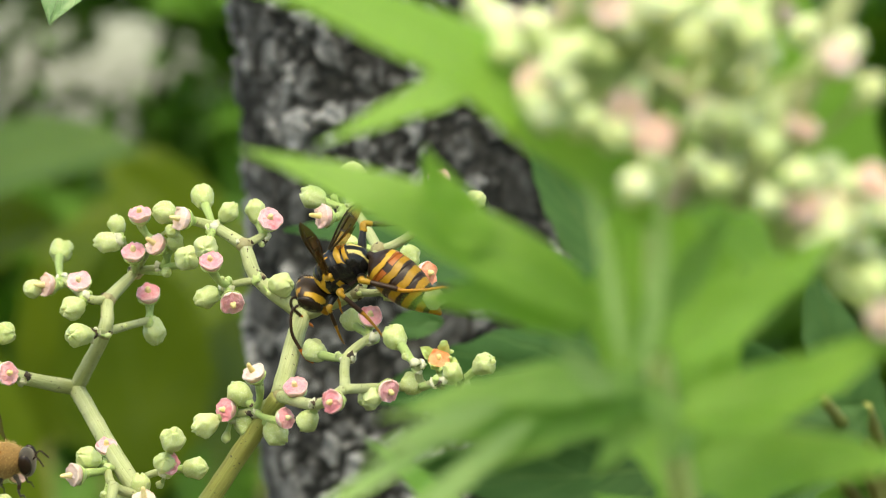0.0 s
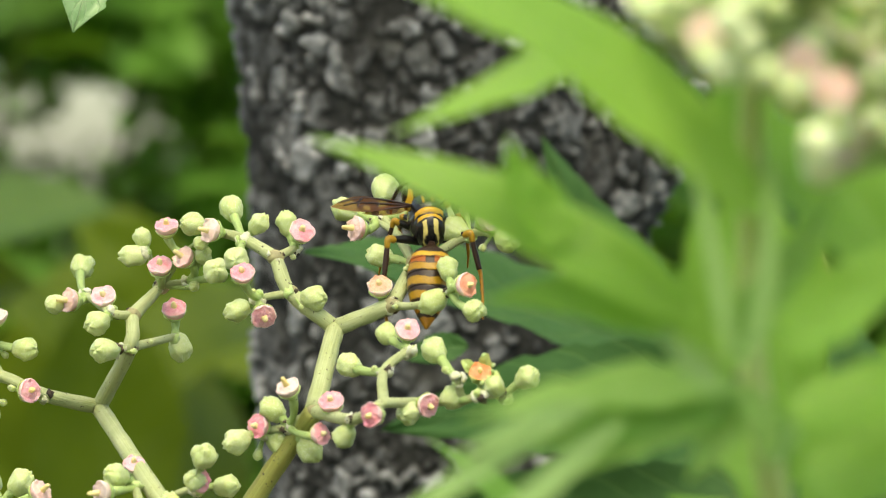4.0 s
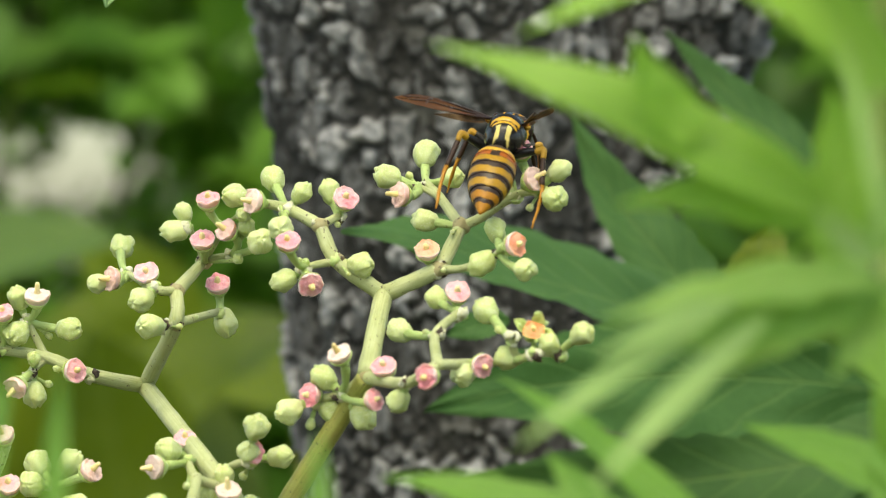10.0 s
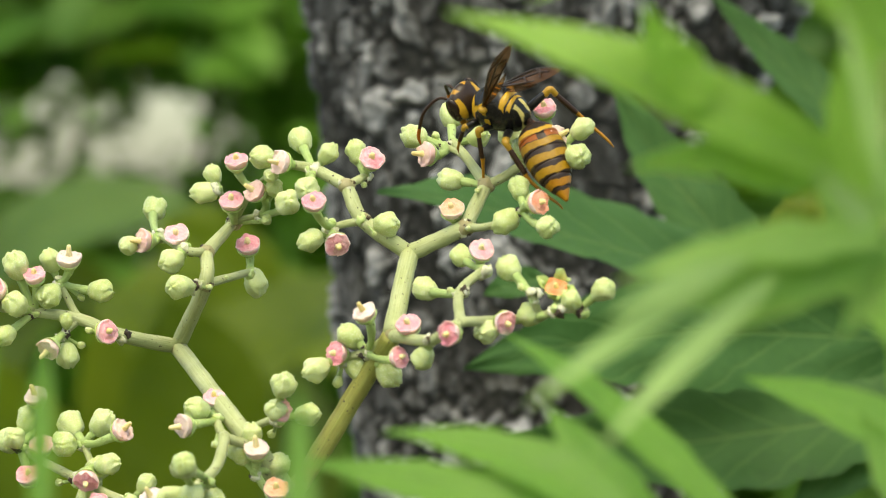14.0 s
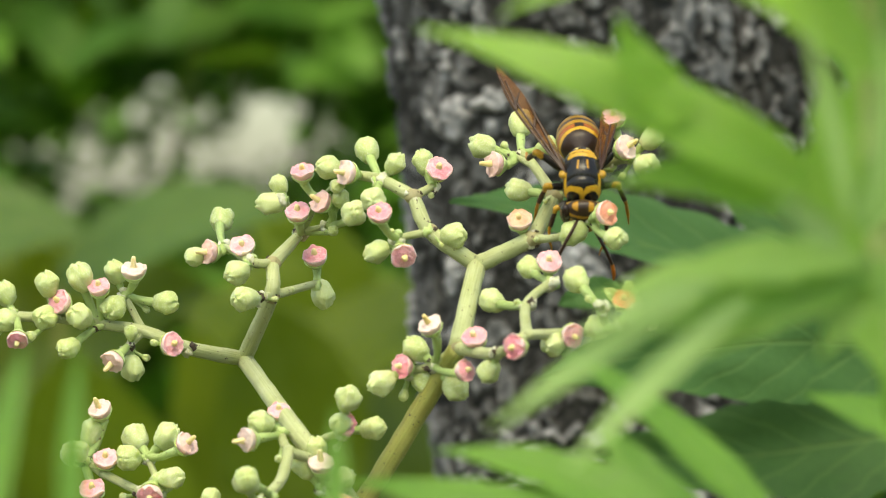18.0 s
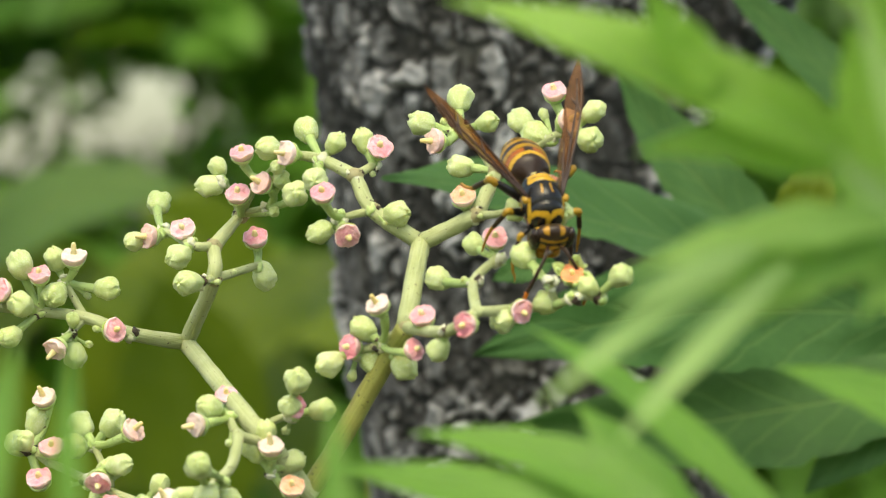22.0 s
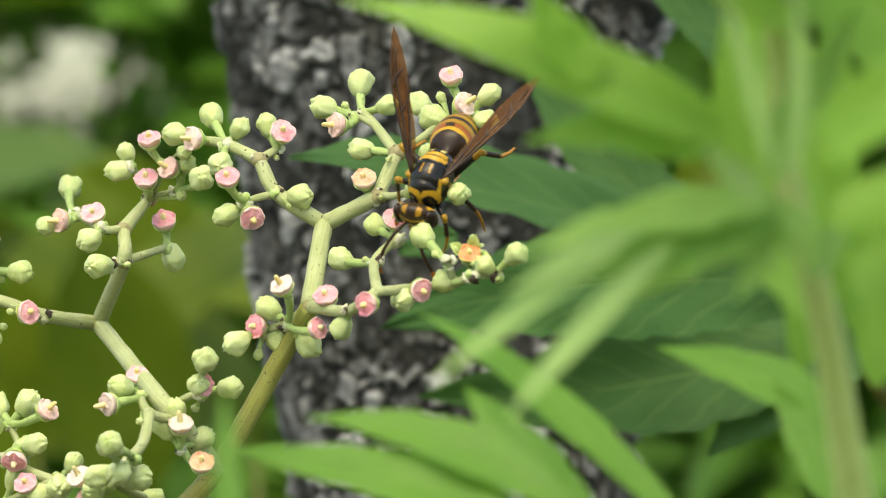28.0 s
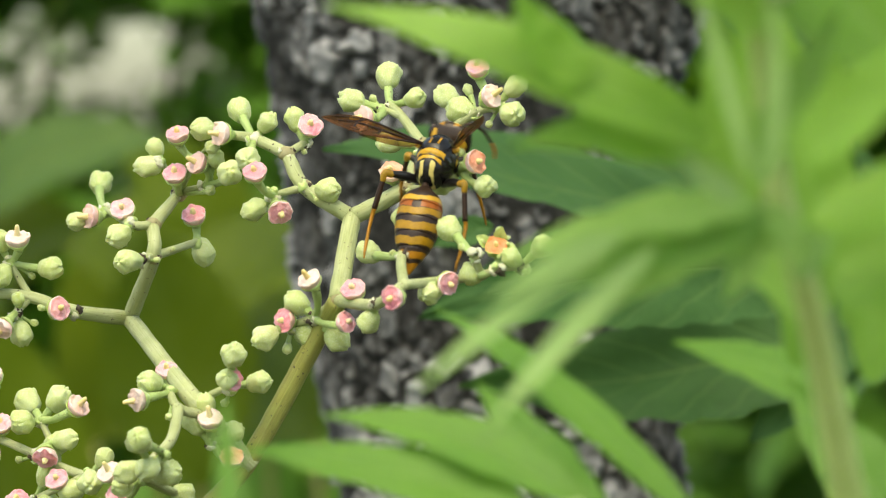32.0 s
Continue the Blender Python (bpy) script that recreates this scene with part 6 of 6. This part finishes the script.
ABDOMEN_WAY = [
    (0, pose(0.00000, -0.00400, -0.00030, 46.9, -0.0, -61.2)),
    (0.5, pose(0.00000, -0.00400, -0.00030, 37.0, -0.0, -28.6)),
    (1, pose(0.00000, -0.00400, -0.00030, 26.8, -0.0, -2.2)),
    (1.25, pose(0.00000, -0.00400, -0.00030, 22.0, 0.0, -6.6)),
    (1.5, pose(0.00000, -0.00400, -0.00030, 34.0, -0.0, -22.7)),
    (2, pose(0.00000, -0.00400, -0.00030, 32.2, -0.0, -17.7)),
    (2.5, pose(0.00000, -0.00400, -0.00030, 33.5, -0.0, -17.4)),
    (3.5, pose(0.00000, -0.00400, -0.00030, 11.0, 0.0, -16.4)),
    (4.5, pose(0.00000, -0.00400, -0.00030, 36.9, 0.6, -1.2)),
    (6, pose(0.00000, -0.00400, -0.00030, 33.1, -0.4, 0.8)),
    (7.5, pose(0.00000, -0.00400, -0.00030, 31.1, -0.5, 1.0)),
    (9, pose(0.00000, -0.00400, -0.00030, 28.1, -0.2, 0.4)),
    (10, pose(0.00000, -0.00400, -0.00030, 28.1, -0.2, 0.4)),
    (11, pose(0.00000, -0.00400, -0.00030, 28.2, -0.2, 0.5)),
    (12, pose(0.00000, -0.00400, -0.00030, 28.2, -0.3, 0.6)),
    (13, pose(0.00000, -0.00400, -0.00030, 26.7, 3.1, -7.8)),
    (13.25, pose(0.00000, -0.00400, -0.00030, 9.9, -0.0, -18.2)),
    (13.5, pose(0.00000, -0.00400, -0.00030, 18.1, -0.0, -35.7)),
    (14, pose(0.00000, -0.00400, -0.00030, 20.0, 0.0, -38.4)),
    (14.25, pose(0.00000, -0.00400, -0.00030, 12.0, -0.0, -18.2)),
    (14.5, pose(0.00000, -0.00400, -0.00030, 28.1, -0.6, 1.6)),
    (15.5, pose(0.00000, -0.00400, -0.00030, 6.9, 0.0, 0.6)),
    (16.5, pose(0.00000, -0.00400, -0.00030, 34.0, -0.0, 22.6)),
    (17, pose(0.00000, -0.00400, -0.00030, 44.7, 0.0, 49.8)),
    (17.5, pose(0.00000, -0.00400, -0.00030, 6.3, 0.0, 0.9)),
    (18, pose(0.00000, -0.00400, -0.00030, 27.1, -0.0, 2.1)),
    (19, pose(0.00000, -0.00400, -0.00030, 27.1, 0.0, 2.1)),
    (20, pose(0.00000, -0.00400, -0.00030, 27.0, -0.0, 0.6)),
    (20.5, pose(0.00000, -0.00400, -0.00030, 25.1, -0.0, -0.7)),
    (21, pose(0.00000, -0.00400, -0.00030, 24.5, -0.0, -3.8)),
    (21.5, pose(0.00000, -0.00400, -0.00030, 24.3, -0.0, -3.6)),
    (22.5, pose(0.00000, -0.00400, -0.00030, 23.5, 0.0, -1.8)),
    (23, pose(0.00000, -0.00400, -0.00030, 23.3, 0.0, -3.3)),
    (24, pose(0.00000, -0.00400, -0.00030, 24.9, -0.0, 8.0)),
    (25, pose(0.00000, -0.00400, -0.00030, 21.0, -0.0, -0.9)),
    (27.5, pose(0.00000, -0.00400, -0.00030, 21.0, 0.0, 6.2)),
    (28, pose(0.00000, -0.00400, -0.00030, 29.6, 0.0, 12.9)),
    (28.3, pose(0.00000, -0.00400, -0.00030, 2.8, -0.0, -14.5)),
    (28.6, pose(0.00000, -0.00400, -0.00030, 13.2, 0.0, -11.0)),
    (29, pose(0.00000, -0.00400, -0.00030, 2.2, 0.0, -21.4)),
    (29.5, pose(0.00000, -0.00400, -0.00030, 15.4, 0.0, -16.2)),
    (29.8, pose(0.00000, -0.00400, -0.00030, 25.4, -0.0, -14.1)),
    (30, pose(0.00000, -0.00400, -0.00030, 27.3, -0.0, -24.6)),
    (30.4, pose(0.00000, -0.00400, -0.00030, 11.5, 0.0, 66.4)),
    (31, pose(0.00000, -0.00400, -0.00030, 18.9, 0.0, 40.9)),
    (31.4, pose(0.00000, -0.00400, -0.00030, 17.3, 0.0, 39.2)),
    (31.7, pose(0.00000, -0.00400, -0.00030, 8.7, 0.0, 23.3)),
    (32, pose(0.00000, -0.00400, -0.00030, 29.1, -0.0, 4.2)),
]
LEFT_WING_WAY = [
    (0, pose(-0.00190, 0.00100, 0.00170, 70.0, -37.4, 70.3)),
    (0.5, pose(-0.00190, 0.00100, 0.00170, 47.9, -10.5, 112.2)),
    (1, pose(-0.00190, 0.00100, 0.00170, 47.2, -25.0, 110.5)),
    (1.25, pose(-0.00190, 0.00100, 0.00170, 68.7, 8.9, 154.5)),
    (1.5, pose(-0.00190, 0.00100, 0.00170, 44.1, 17.6, -120.1)),
    (2, pose(-0.00190, 0.00100, 0.00170, 38.5, 24.4, -122.1)),
    (2.5, pose(-0.00190, 0.00100, 0.00170, 30.2, 27.7, -121.1)),
    (3.5, pose(-0.00190, 0.00100, 0.00170, 76.9, -13.9, 32.7)),
    (4.5, pose(-0.00190, 0.00100, 0.00170, 14.5, -17.8, 165.5)),
    (6, pose(-0.00190, 0.00100, 0.00170, 17.1, -21.5, 157.9)),
    (7.5, pose(-0.00190, 0.00100, 0.00170, 20.1, -29.0, 141.5)),
    (9, pose(-0.00190, 0.00100, 0.00170, 14.3, -30.3, 137.7)),
    (10, pose(-0.00190, 0.00100, 0.00170, 14.4, -31.2, 135.2)),
    (11, pose(-0.00190, 0.00100, 0.00170, 8.9, -28.4, 140.5)),
    (12, pose(-0.00190, 0.00100, 0.00170, 10.5, -26.7, 145.6)),
    (13, pose(-0.00190, 0.00100, 0.00170, 27.0, -27.5, 141.0)),
    (13.25, pose(-0.00190, 0.00100, 0.00170, 59.0, 0.3, 139.3)),
    (13.5, pose(-0.00190, 0.00100, 0.00170, 62.0, -8.4, 124.2)),
    (14, pose(-0.00190, 0.00100, 0.00170, 62.3, -10.6, 141.4)),
    (14.25, pose(-0.00190, 0.00100, 0.00170, 59.9, -0.7, 140.2)),
    (14.5, pose(-0.00190, 0.00100, 0.00170, 23.9, -26.9, 128.8)),
    (15.5, pose(-0.00190, 0.00100, 0.00170, 56.4, -11.1, 160.3)),
    (16.5, pose(-0.00190, 0.00100, 0.00170, 6.9, -25.5, 111.9)),
    (17, pose(-0.00190, 0.00100, 0.00170, 1.1, -28.8, 123.3)),
    (17.5, pose(-0.00190, 0.00100, 0.00170, -10.8, -11.5, 163.0)),
    (18, pose(-0.00190, 0.00100, 0.00170, -11.3, -1.8, 172.6)),
    (19, pose(-0.00190, 0.00100, 0.00170, 6.9, -4.9, 159.1)),
    (20, pose(-0.00190, 0.00100, 0.00170, 6.8, -4.7, 158.0)),
    (20.5, pose(-0.00190, 0.00100, 0.00170, 11.7, -3.3, 159.8)),
    (21, pose(-0.00190, 0.00100, 0.00170, 30.8, -9.1, 159.4)),
    (21.5, pose(-0.00190, 0.00100, 0.00170, 28.0, -9.5, 160.2)),
    (22.5, pose(-0.00190, 0.00100, 0.00170, 19.3, -6.9, 160.6)),
    (23, pose(-0.00190, 0.00100, 0.00170, 27.4, -6.3, 156.7)),
    (24, pose(-0.00190, 0.00100, 0.00170, 14.7, -3.2, 164.1)),
    (25, pose(-0.00190, 0.00100, 0.00170, 2.8, -4.6, 158.0)),
    (27.5, pose(-0.00190, 0.00100, 0.00170, 13.7, -5.3, 165.1)),
    (28, pose(-0.00190, 0.00100, 0.00170, 11.6, 12.7, 156.7)),
    (28.3, pose(-0.00190, 0.00100, 0.00170, -11.7, 16.8, 166.7)),
    (28.6, pose(-0.00190, 0.00100, 0.00170, -13.6, 15.9, -178.8)),
    (29, pose(-0.00190, 0.00100, 0.00170, 4.0, 11.6, 174.8)),
    (29.5, pose(-0.00190, 0.00100, 0.00170, 7.3, 11.6, 170.0)),
    (29.8, pose(-0.00190, 0.00100, 0.00170, 6.4, 0.8, 154.6)),
    (30, pose(-0.00190, 0.00100, 0.00170, 33.1, -8.0, 153.3)),
    (30.4, pose(-0.00190, 0.00100, 0.00170, 32.3, -25.8, 158.7)),
    (31, pose(-0.00190, 0.00100, 0.00170, 33.9, -24.5, 149.8)),
    (31.4, pose(-0.00190, 0.00100, 0.00170, 36.9, -23.7, 146.4)),
    (31.7, pose(-0.00190, 0.00100, 0.00170, 49.6, -17.9, 142.1)),
    (32, pose(-0.00190, 0.00100, 0.00170, 50.8, -37.6, 108.9)),
]
RIGHT_WING_WAY = [
    (0, pose(0.00190, 0.00100, 0.00170, 33.0, 32.2, 167.8)),
    (0.5, pose(0.00190, 0.00100, 0.00170, 50.3, 30.2, -165.1)),
    (1, pose(0.00190, 0.00100, 0.00170, 62.0, 28.0, -128.8)),
    (1.25, pose(0.00190, 0.00100, 0.00170, 77.8, 28.7, -136.6)),
    (1.5, pose(0.00190, 0.00100, 0.00170, 75.8, 50.1, 179.0)),
    (2, pose(0.00190, 0.00100, 0.00170, 29.3, 49.7, 136.8)),
    (2.5, pose(0.00190, 0.00100, 0.00170, 82.0, 49.6, -152.4)),
    (3.5, pose(0.00190, 0.00100, 0.00170, 78.5, 12.8, -137.0)),
    (4.5, pose(0.00190, 0.00100, 0.00170, 19.3, 34.3, -154.5)),
    (6, pose(0.00190, 0.00100, 0.00170, 15.6, 3.5, -172.7)),
    (7.5, pose(0.00190, 0.00100, 0.00170, 17.2, 3.9, -170.9)),
    (9, pose(0.00190, 0.00100, 0.00170, 23.3, 11.9, -157.1)),
    (10, pose(0.00190, 0.00100, 0.00170, 22.2, 11.7, -159.5)),
    (11, pose(0.00190, 0.00100, 0.00170, 20.6, 13.6, -157.9)),
    (12, pose(0.00190, 0.00100, 0.00170, 18.9, 13.2, -156.9)),
    (13, pose(0.00190, 0.00100, 0.00170, 22.1, 7.0, -162.1)),
    (13.25, pose(0.00190, 0.00100, 0.00170, 48.7, -4.6, 177.5)),
    (13.5, pose(0.00190, 0.00100, 0.00170, 53.3, -29.6, 121.9)),
    (14, pose(0.00190, 0.00100, 0.00170, 42.2, 22.0, 179.5)),
    (14.25, pose(0.00190, 0.00100, 0.00170, 53.8, 19.9, -152.7)),
    (14.5, pose(0.00190, 0.00100, 0.00170, 31.5, 5.3, -165.6)),
    (15.5, pose(0.00190, 0.00100, 0.00170, 71.4, 0.7, -141.5)),
    (16.5, pose(0.00190, 0.00100, 0.00170, 38.8, 47.3, -98.7)),
    (17, pose(0.00190, 0.00100, 0.00170, 44.2, 52.3, -100.0)),
    (17.5, pose(0.00190, 0.00100, 0.00170, 11.1, -12.4, -138.4)),
    (18, pose(0.00190, 0.00100, 0.00170, 7.9, -4.2, -152.7)),
    (19, pose(0.00190, 0.00100, 0.00170, 35.6, 3.4, -142.9)),
    (20, pose(0.00190, 0.00100, 0.00170, 35.5, 3.4, -143.7)),
    (20.5, pose(0.00190, 0.00100, 0.00170, 10.8, 1.3, -153.9)),
    (21, pose(0.00190, 0.00100, 0.00170, 22.1, -11.1, -142.3)),
    (21.5, pose(0.00190, 0.00100, 0.00170, 22.6, -11.2, -142.4)),
    (22.5, pose(0.00190, 0.00100, 0.00170, 20.3, -4.4, -142.8)),
    (23, pose(0.00190, 0.00100, 0.00170, 11.1, -6.6, -153.8)),
    (24, pose(0.00190, 0.00100, 0.00170, 31.3, 4.1, -136.4)),
    (25, pose(0.00190, 0.00100, 0.00170, 24.6, 6.3, -145.3)),
    (27.5, pose(0.00190, 0.00100, 0.00170, 34.2, 6.8, -132.3)),
    (28, pose(0.00190, 0.00100, 0.00170, 37.4, 6.1, -152.5)),
    (28.3, pose(0.00190, 0.00100, 0.00170, 34.2, 8.1, -155.7)),
    (28.6, pose(0.00190, 0.00100, 0.00170, 36.3, 5.8, -140.0)),
    (29, pose(0.00190, 0.00100, 0.00170, 35.5, 6.8, -147.5)),
    (29.5, pose(0.00190, 0.00100, 0.00170, 22.3, 6.9, -142.9)),
    (29.8, pose(0.00190, 0.00100, 0.00170, 19.5, -3.4, -162.3)),
    (30, pose(0.00190, 0.00100, 0.00170, 22.1, -23.1, -151.3)),
    (30.4, pose(0.00190, 0.00100, 0.00170, -0.3, -28.3, -165.4)),
    (31, pose(0.00190, 0.00100, 0.00170, 31.7, -46.1, -171.5)),
    (31.4, pose(0.00190, 0.00100, 0.00170, 31.1, -46.4, -171.9)),
    (31.7, pose(0.00190, 0.00100, 0.00170, 55.1, -17.9, -121.1)),
    (32, pose(0.00190, 0.00100, 0.00170, 45.8, -1.4, -142.2)),
]
BEE_WAY = [
    (0, pose(-0.04331, 0.48500, 1.17861, 7.9, 21.4, -97.0)),
    (0.2, pose(-0.04116, 0.48500, 1.17961, 11.1, 21.3, -96.0)),
    (0.5, pose(-0.03783, 0.48500, 1.17810, 8.0, 21.4, -97.4)),
    (0.7, pose(-0.03737, 0.48500, 1.17950, 11.0, 21.2, -96.3)),
    (1, pose(-0.03615, 0.48500, 1.18153, 7.7, 20.7, -92.4)),
    (1.2, pose(-0.03213, 0.48500, 1.18026, 18.0, 20.5, -88.7)),
    (1.4, pose(-0.02675, 0.48500, 1.18947, 23.0, 20.5, -87.0)),
    (1.5, pose(-0.03225, 0.48500, 1.19618, 10.1, 21.1, -91.6)),
    (1.7, pose(-0.02963, 0.48500, 1.19149, 28.3, 20.9, -90.2)),
    (1.9, pose(-0.03363, 0.48500, 1.18904, 23.3, 21.0, -91.8)),
    (2, pose(-0.03010, 0.48000, 1.18420, 27.8, 20.0, -85.1)),
    (2.1, pose(-0.02691, 0.47500, 1.17135, 12.8, 20.1, -85.4)),
    (2.3, pose(-0.02936, 0.47500, 1.17316, 34.0, 18.6, -77.5)),
    (2.4, pose(-0.02854, 0.47500, 1.18064, -24.9, 21.6, -100.0)),
    (2.5, pose(-0.02601, 0.47500, 1.19557, -19.0, 21.9, -108.1)),
    (2.8, pose(-0.02304, 0.46000, 1.21910, 55.3, 16.4, -67.3)),
    (3.2, pose(-0.00337, 0.42000, 1.24805, 13.0, 20.4, -85.5)),
    (3.6, pose(0.03942, 0.40000, 1.26995, -19.2, 22.2, -97.8)),
    (4.2, pose(0.09082, 0.38000, 1.21335, -65.7, 22.1, -129.7)),
    (4.6, pose(0.04006, 0.36000, 1.15899, -8.0, 22.4, -93.6)),
    (5.1, pose(0.01377, 0.33000, 1.18550, 35.5, 19.7, -77.8)),
    (5.3, pose(0.01910, 0.33000, 1.20366, 25.2, 20.5, -82.0)),
    (5.4, pose(0.03007, 0.33000, 1.20726, 30.7, 20.0, -80.0)),
    (5.5, pose(0.03263, 0.32500, 1.21305, 68.0, 14.5, -60.8)),
    (5.7, pose(0.03935, 0.32000, 1.22352, 35.8, 19.7, -78.2)),
    (6.2, pose(0.07858, 0.32000, 1.25567, 13.8, 21.7, -86.5)),
    (32, pose(0.08544, 0.32000, 1.23699, 7.3, 20.0, -86.9)),
]

# How far the weed and the near flower head sway in the wind: seconds and millimetres.
WEED_SWAY = [(0, -2.02, 0.00, 1.76), (1, -1.97, 0.05, 3.04), (2, -0.74, 0.00, 1.80), (5, -3.12, 0.00, -0.06), (6, -1.14, 0.00, -0.18), (7, 0.24, -0.01, 0.01), (8, 1.14, 0.00, 1.61), (9, 0.64, -0.04, 1.51), (10, 0.99, 0.00, 0.74), (12, 2.43, 0.02, 0.39), (14, 3.22, 0.04, 0.15), (17, 0.32, 0.00, 0.40), (18, -1.98, 0.00, -0.04), (20, -0.67, 0.00, 0.23), (23, 2.10, -0.04, 0.70), (24, 2.43, 0.00, 0.50), (27, 2.30, -0.01, 1.13), (29, 2.13, 0.01, 1.55), (31, 1.52, 0.05, 1.78), (32, 1.09, 0.03, 0.97)]
HEAD_SWAY = [(0, -1.60, 0.00, -0.95), (0.5, -2.69, 0.00, 0.81), (1, -3.28, 0.00, 0.93), (1.5, 3.92, 0.00, -0.13), (2, 0.23, 0.00, 0.09), (2.5, -1.63, 0.00, 0.31), (4.5, 3.32, 0.00, -1.17), (5, -5.00, 0.00, -1.50), (6, 2.02, 0.00, -0.38), (7, 2.53, 0.00, 1.20), (8, 6.26, 0.00, 1.35), (11, 5.73, 0.00, 2.40), (32, 3.03, 0.00, 0.55)]


def motions():
    """All that moves: the wasp on the flowers with its abdomen and wings, the bee, and the plants near the lens in the wind."""
    walk(wasp, WASP_WAY)
    walk(wasp_abdomen, ABDOMEN_WAY)
    walk(wasp_left, LEFT_WING_WAY)
    walk(wasp_right, RIGHT_WING_WAY)
    for i, leg in enumerate(wasp_legs):
        x, y, z = leg.location
        rows = []
        for k, t in enumerate((0.0, 1.0, 1.6, 2.2, 3.0, 4.0, 4.6, 8.5, 12.8, 13.3, 13.8, 14.4, 15.5, 16.6, 17.4, 18.2, 20.2, 21.0, 24.0, 27.5, 28.1, 28.5, 29.2, 29.8, 30.3, 31.2, 31.7, 32.0)):
            a = 9 * math.sin(k * 2.4 + i * 2.1)
            rows.append((t, pose(x, y, z, a * 0.5, a * 0.6, a)))
        walk(leg, rows)
    walk(bee, BEE_WAY)
    for ob, rows in ((weed, WEED_SWAY), (near_head, HEAD_SWAY)):
        p = ob.location.copy()
        walk(ob, [(t, pose(p.x + x / 1000, p.y + y / 1000, p.z + z / 1000)) for t, x, y, z in rows])


motions()
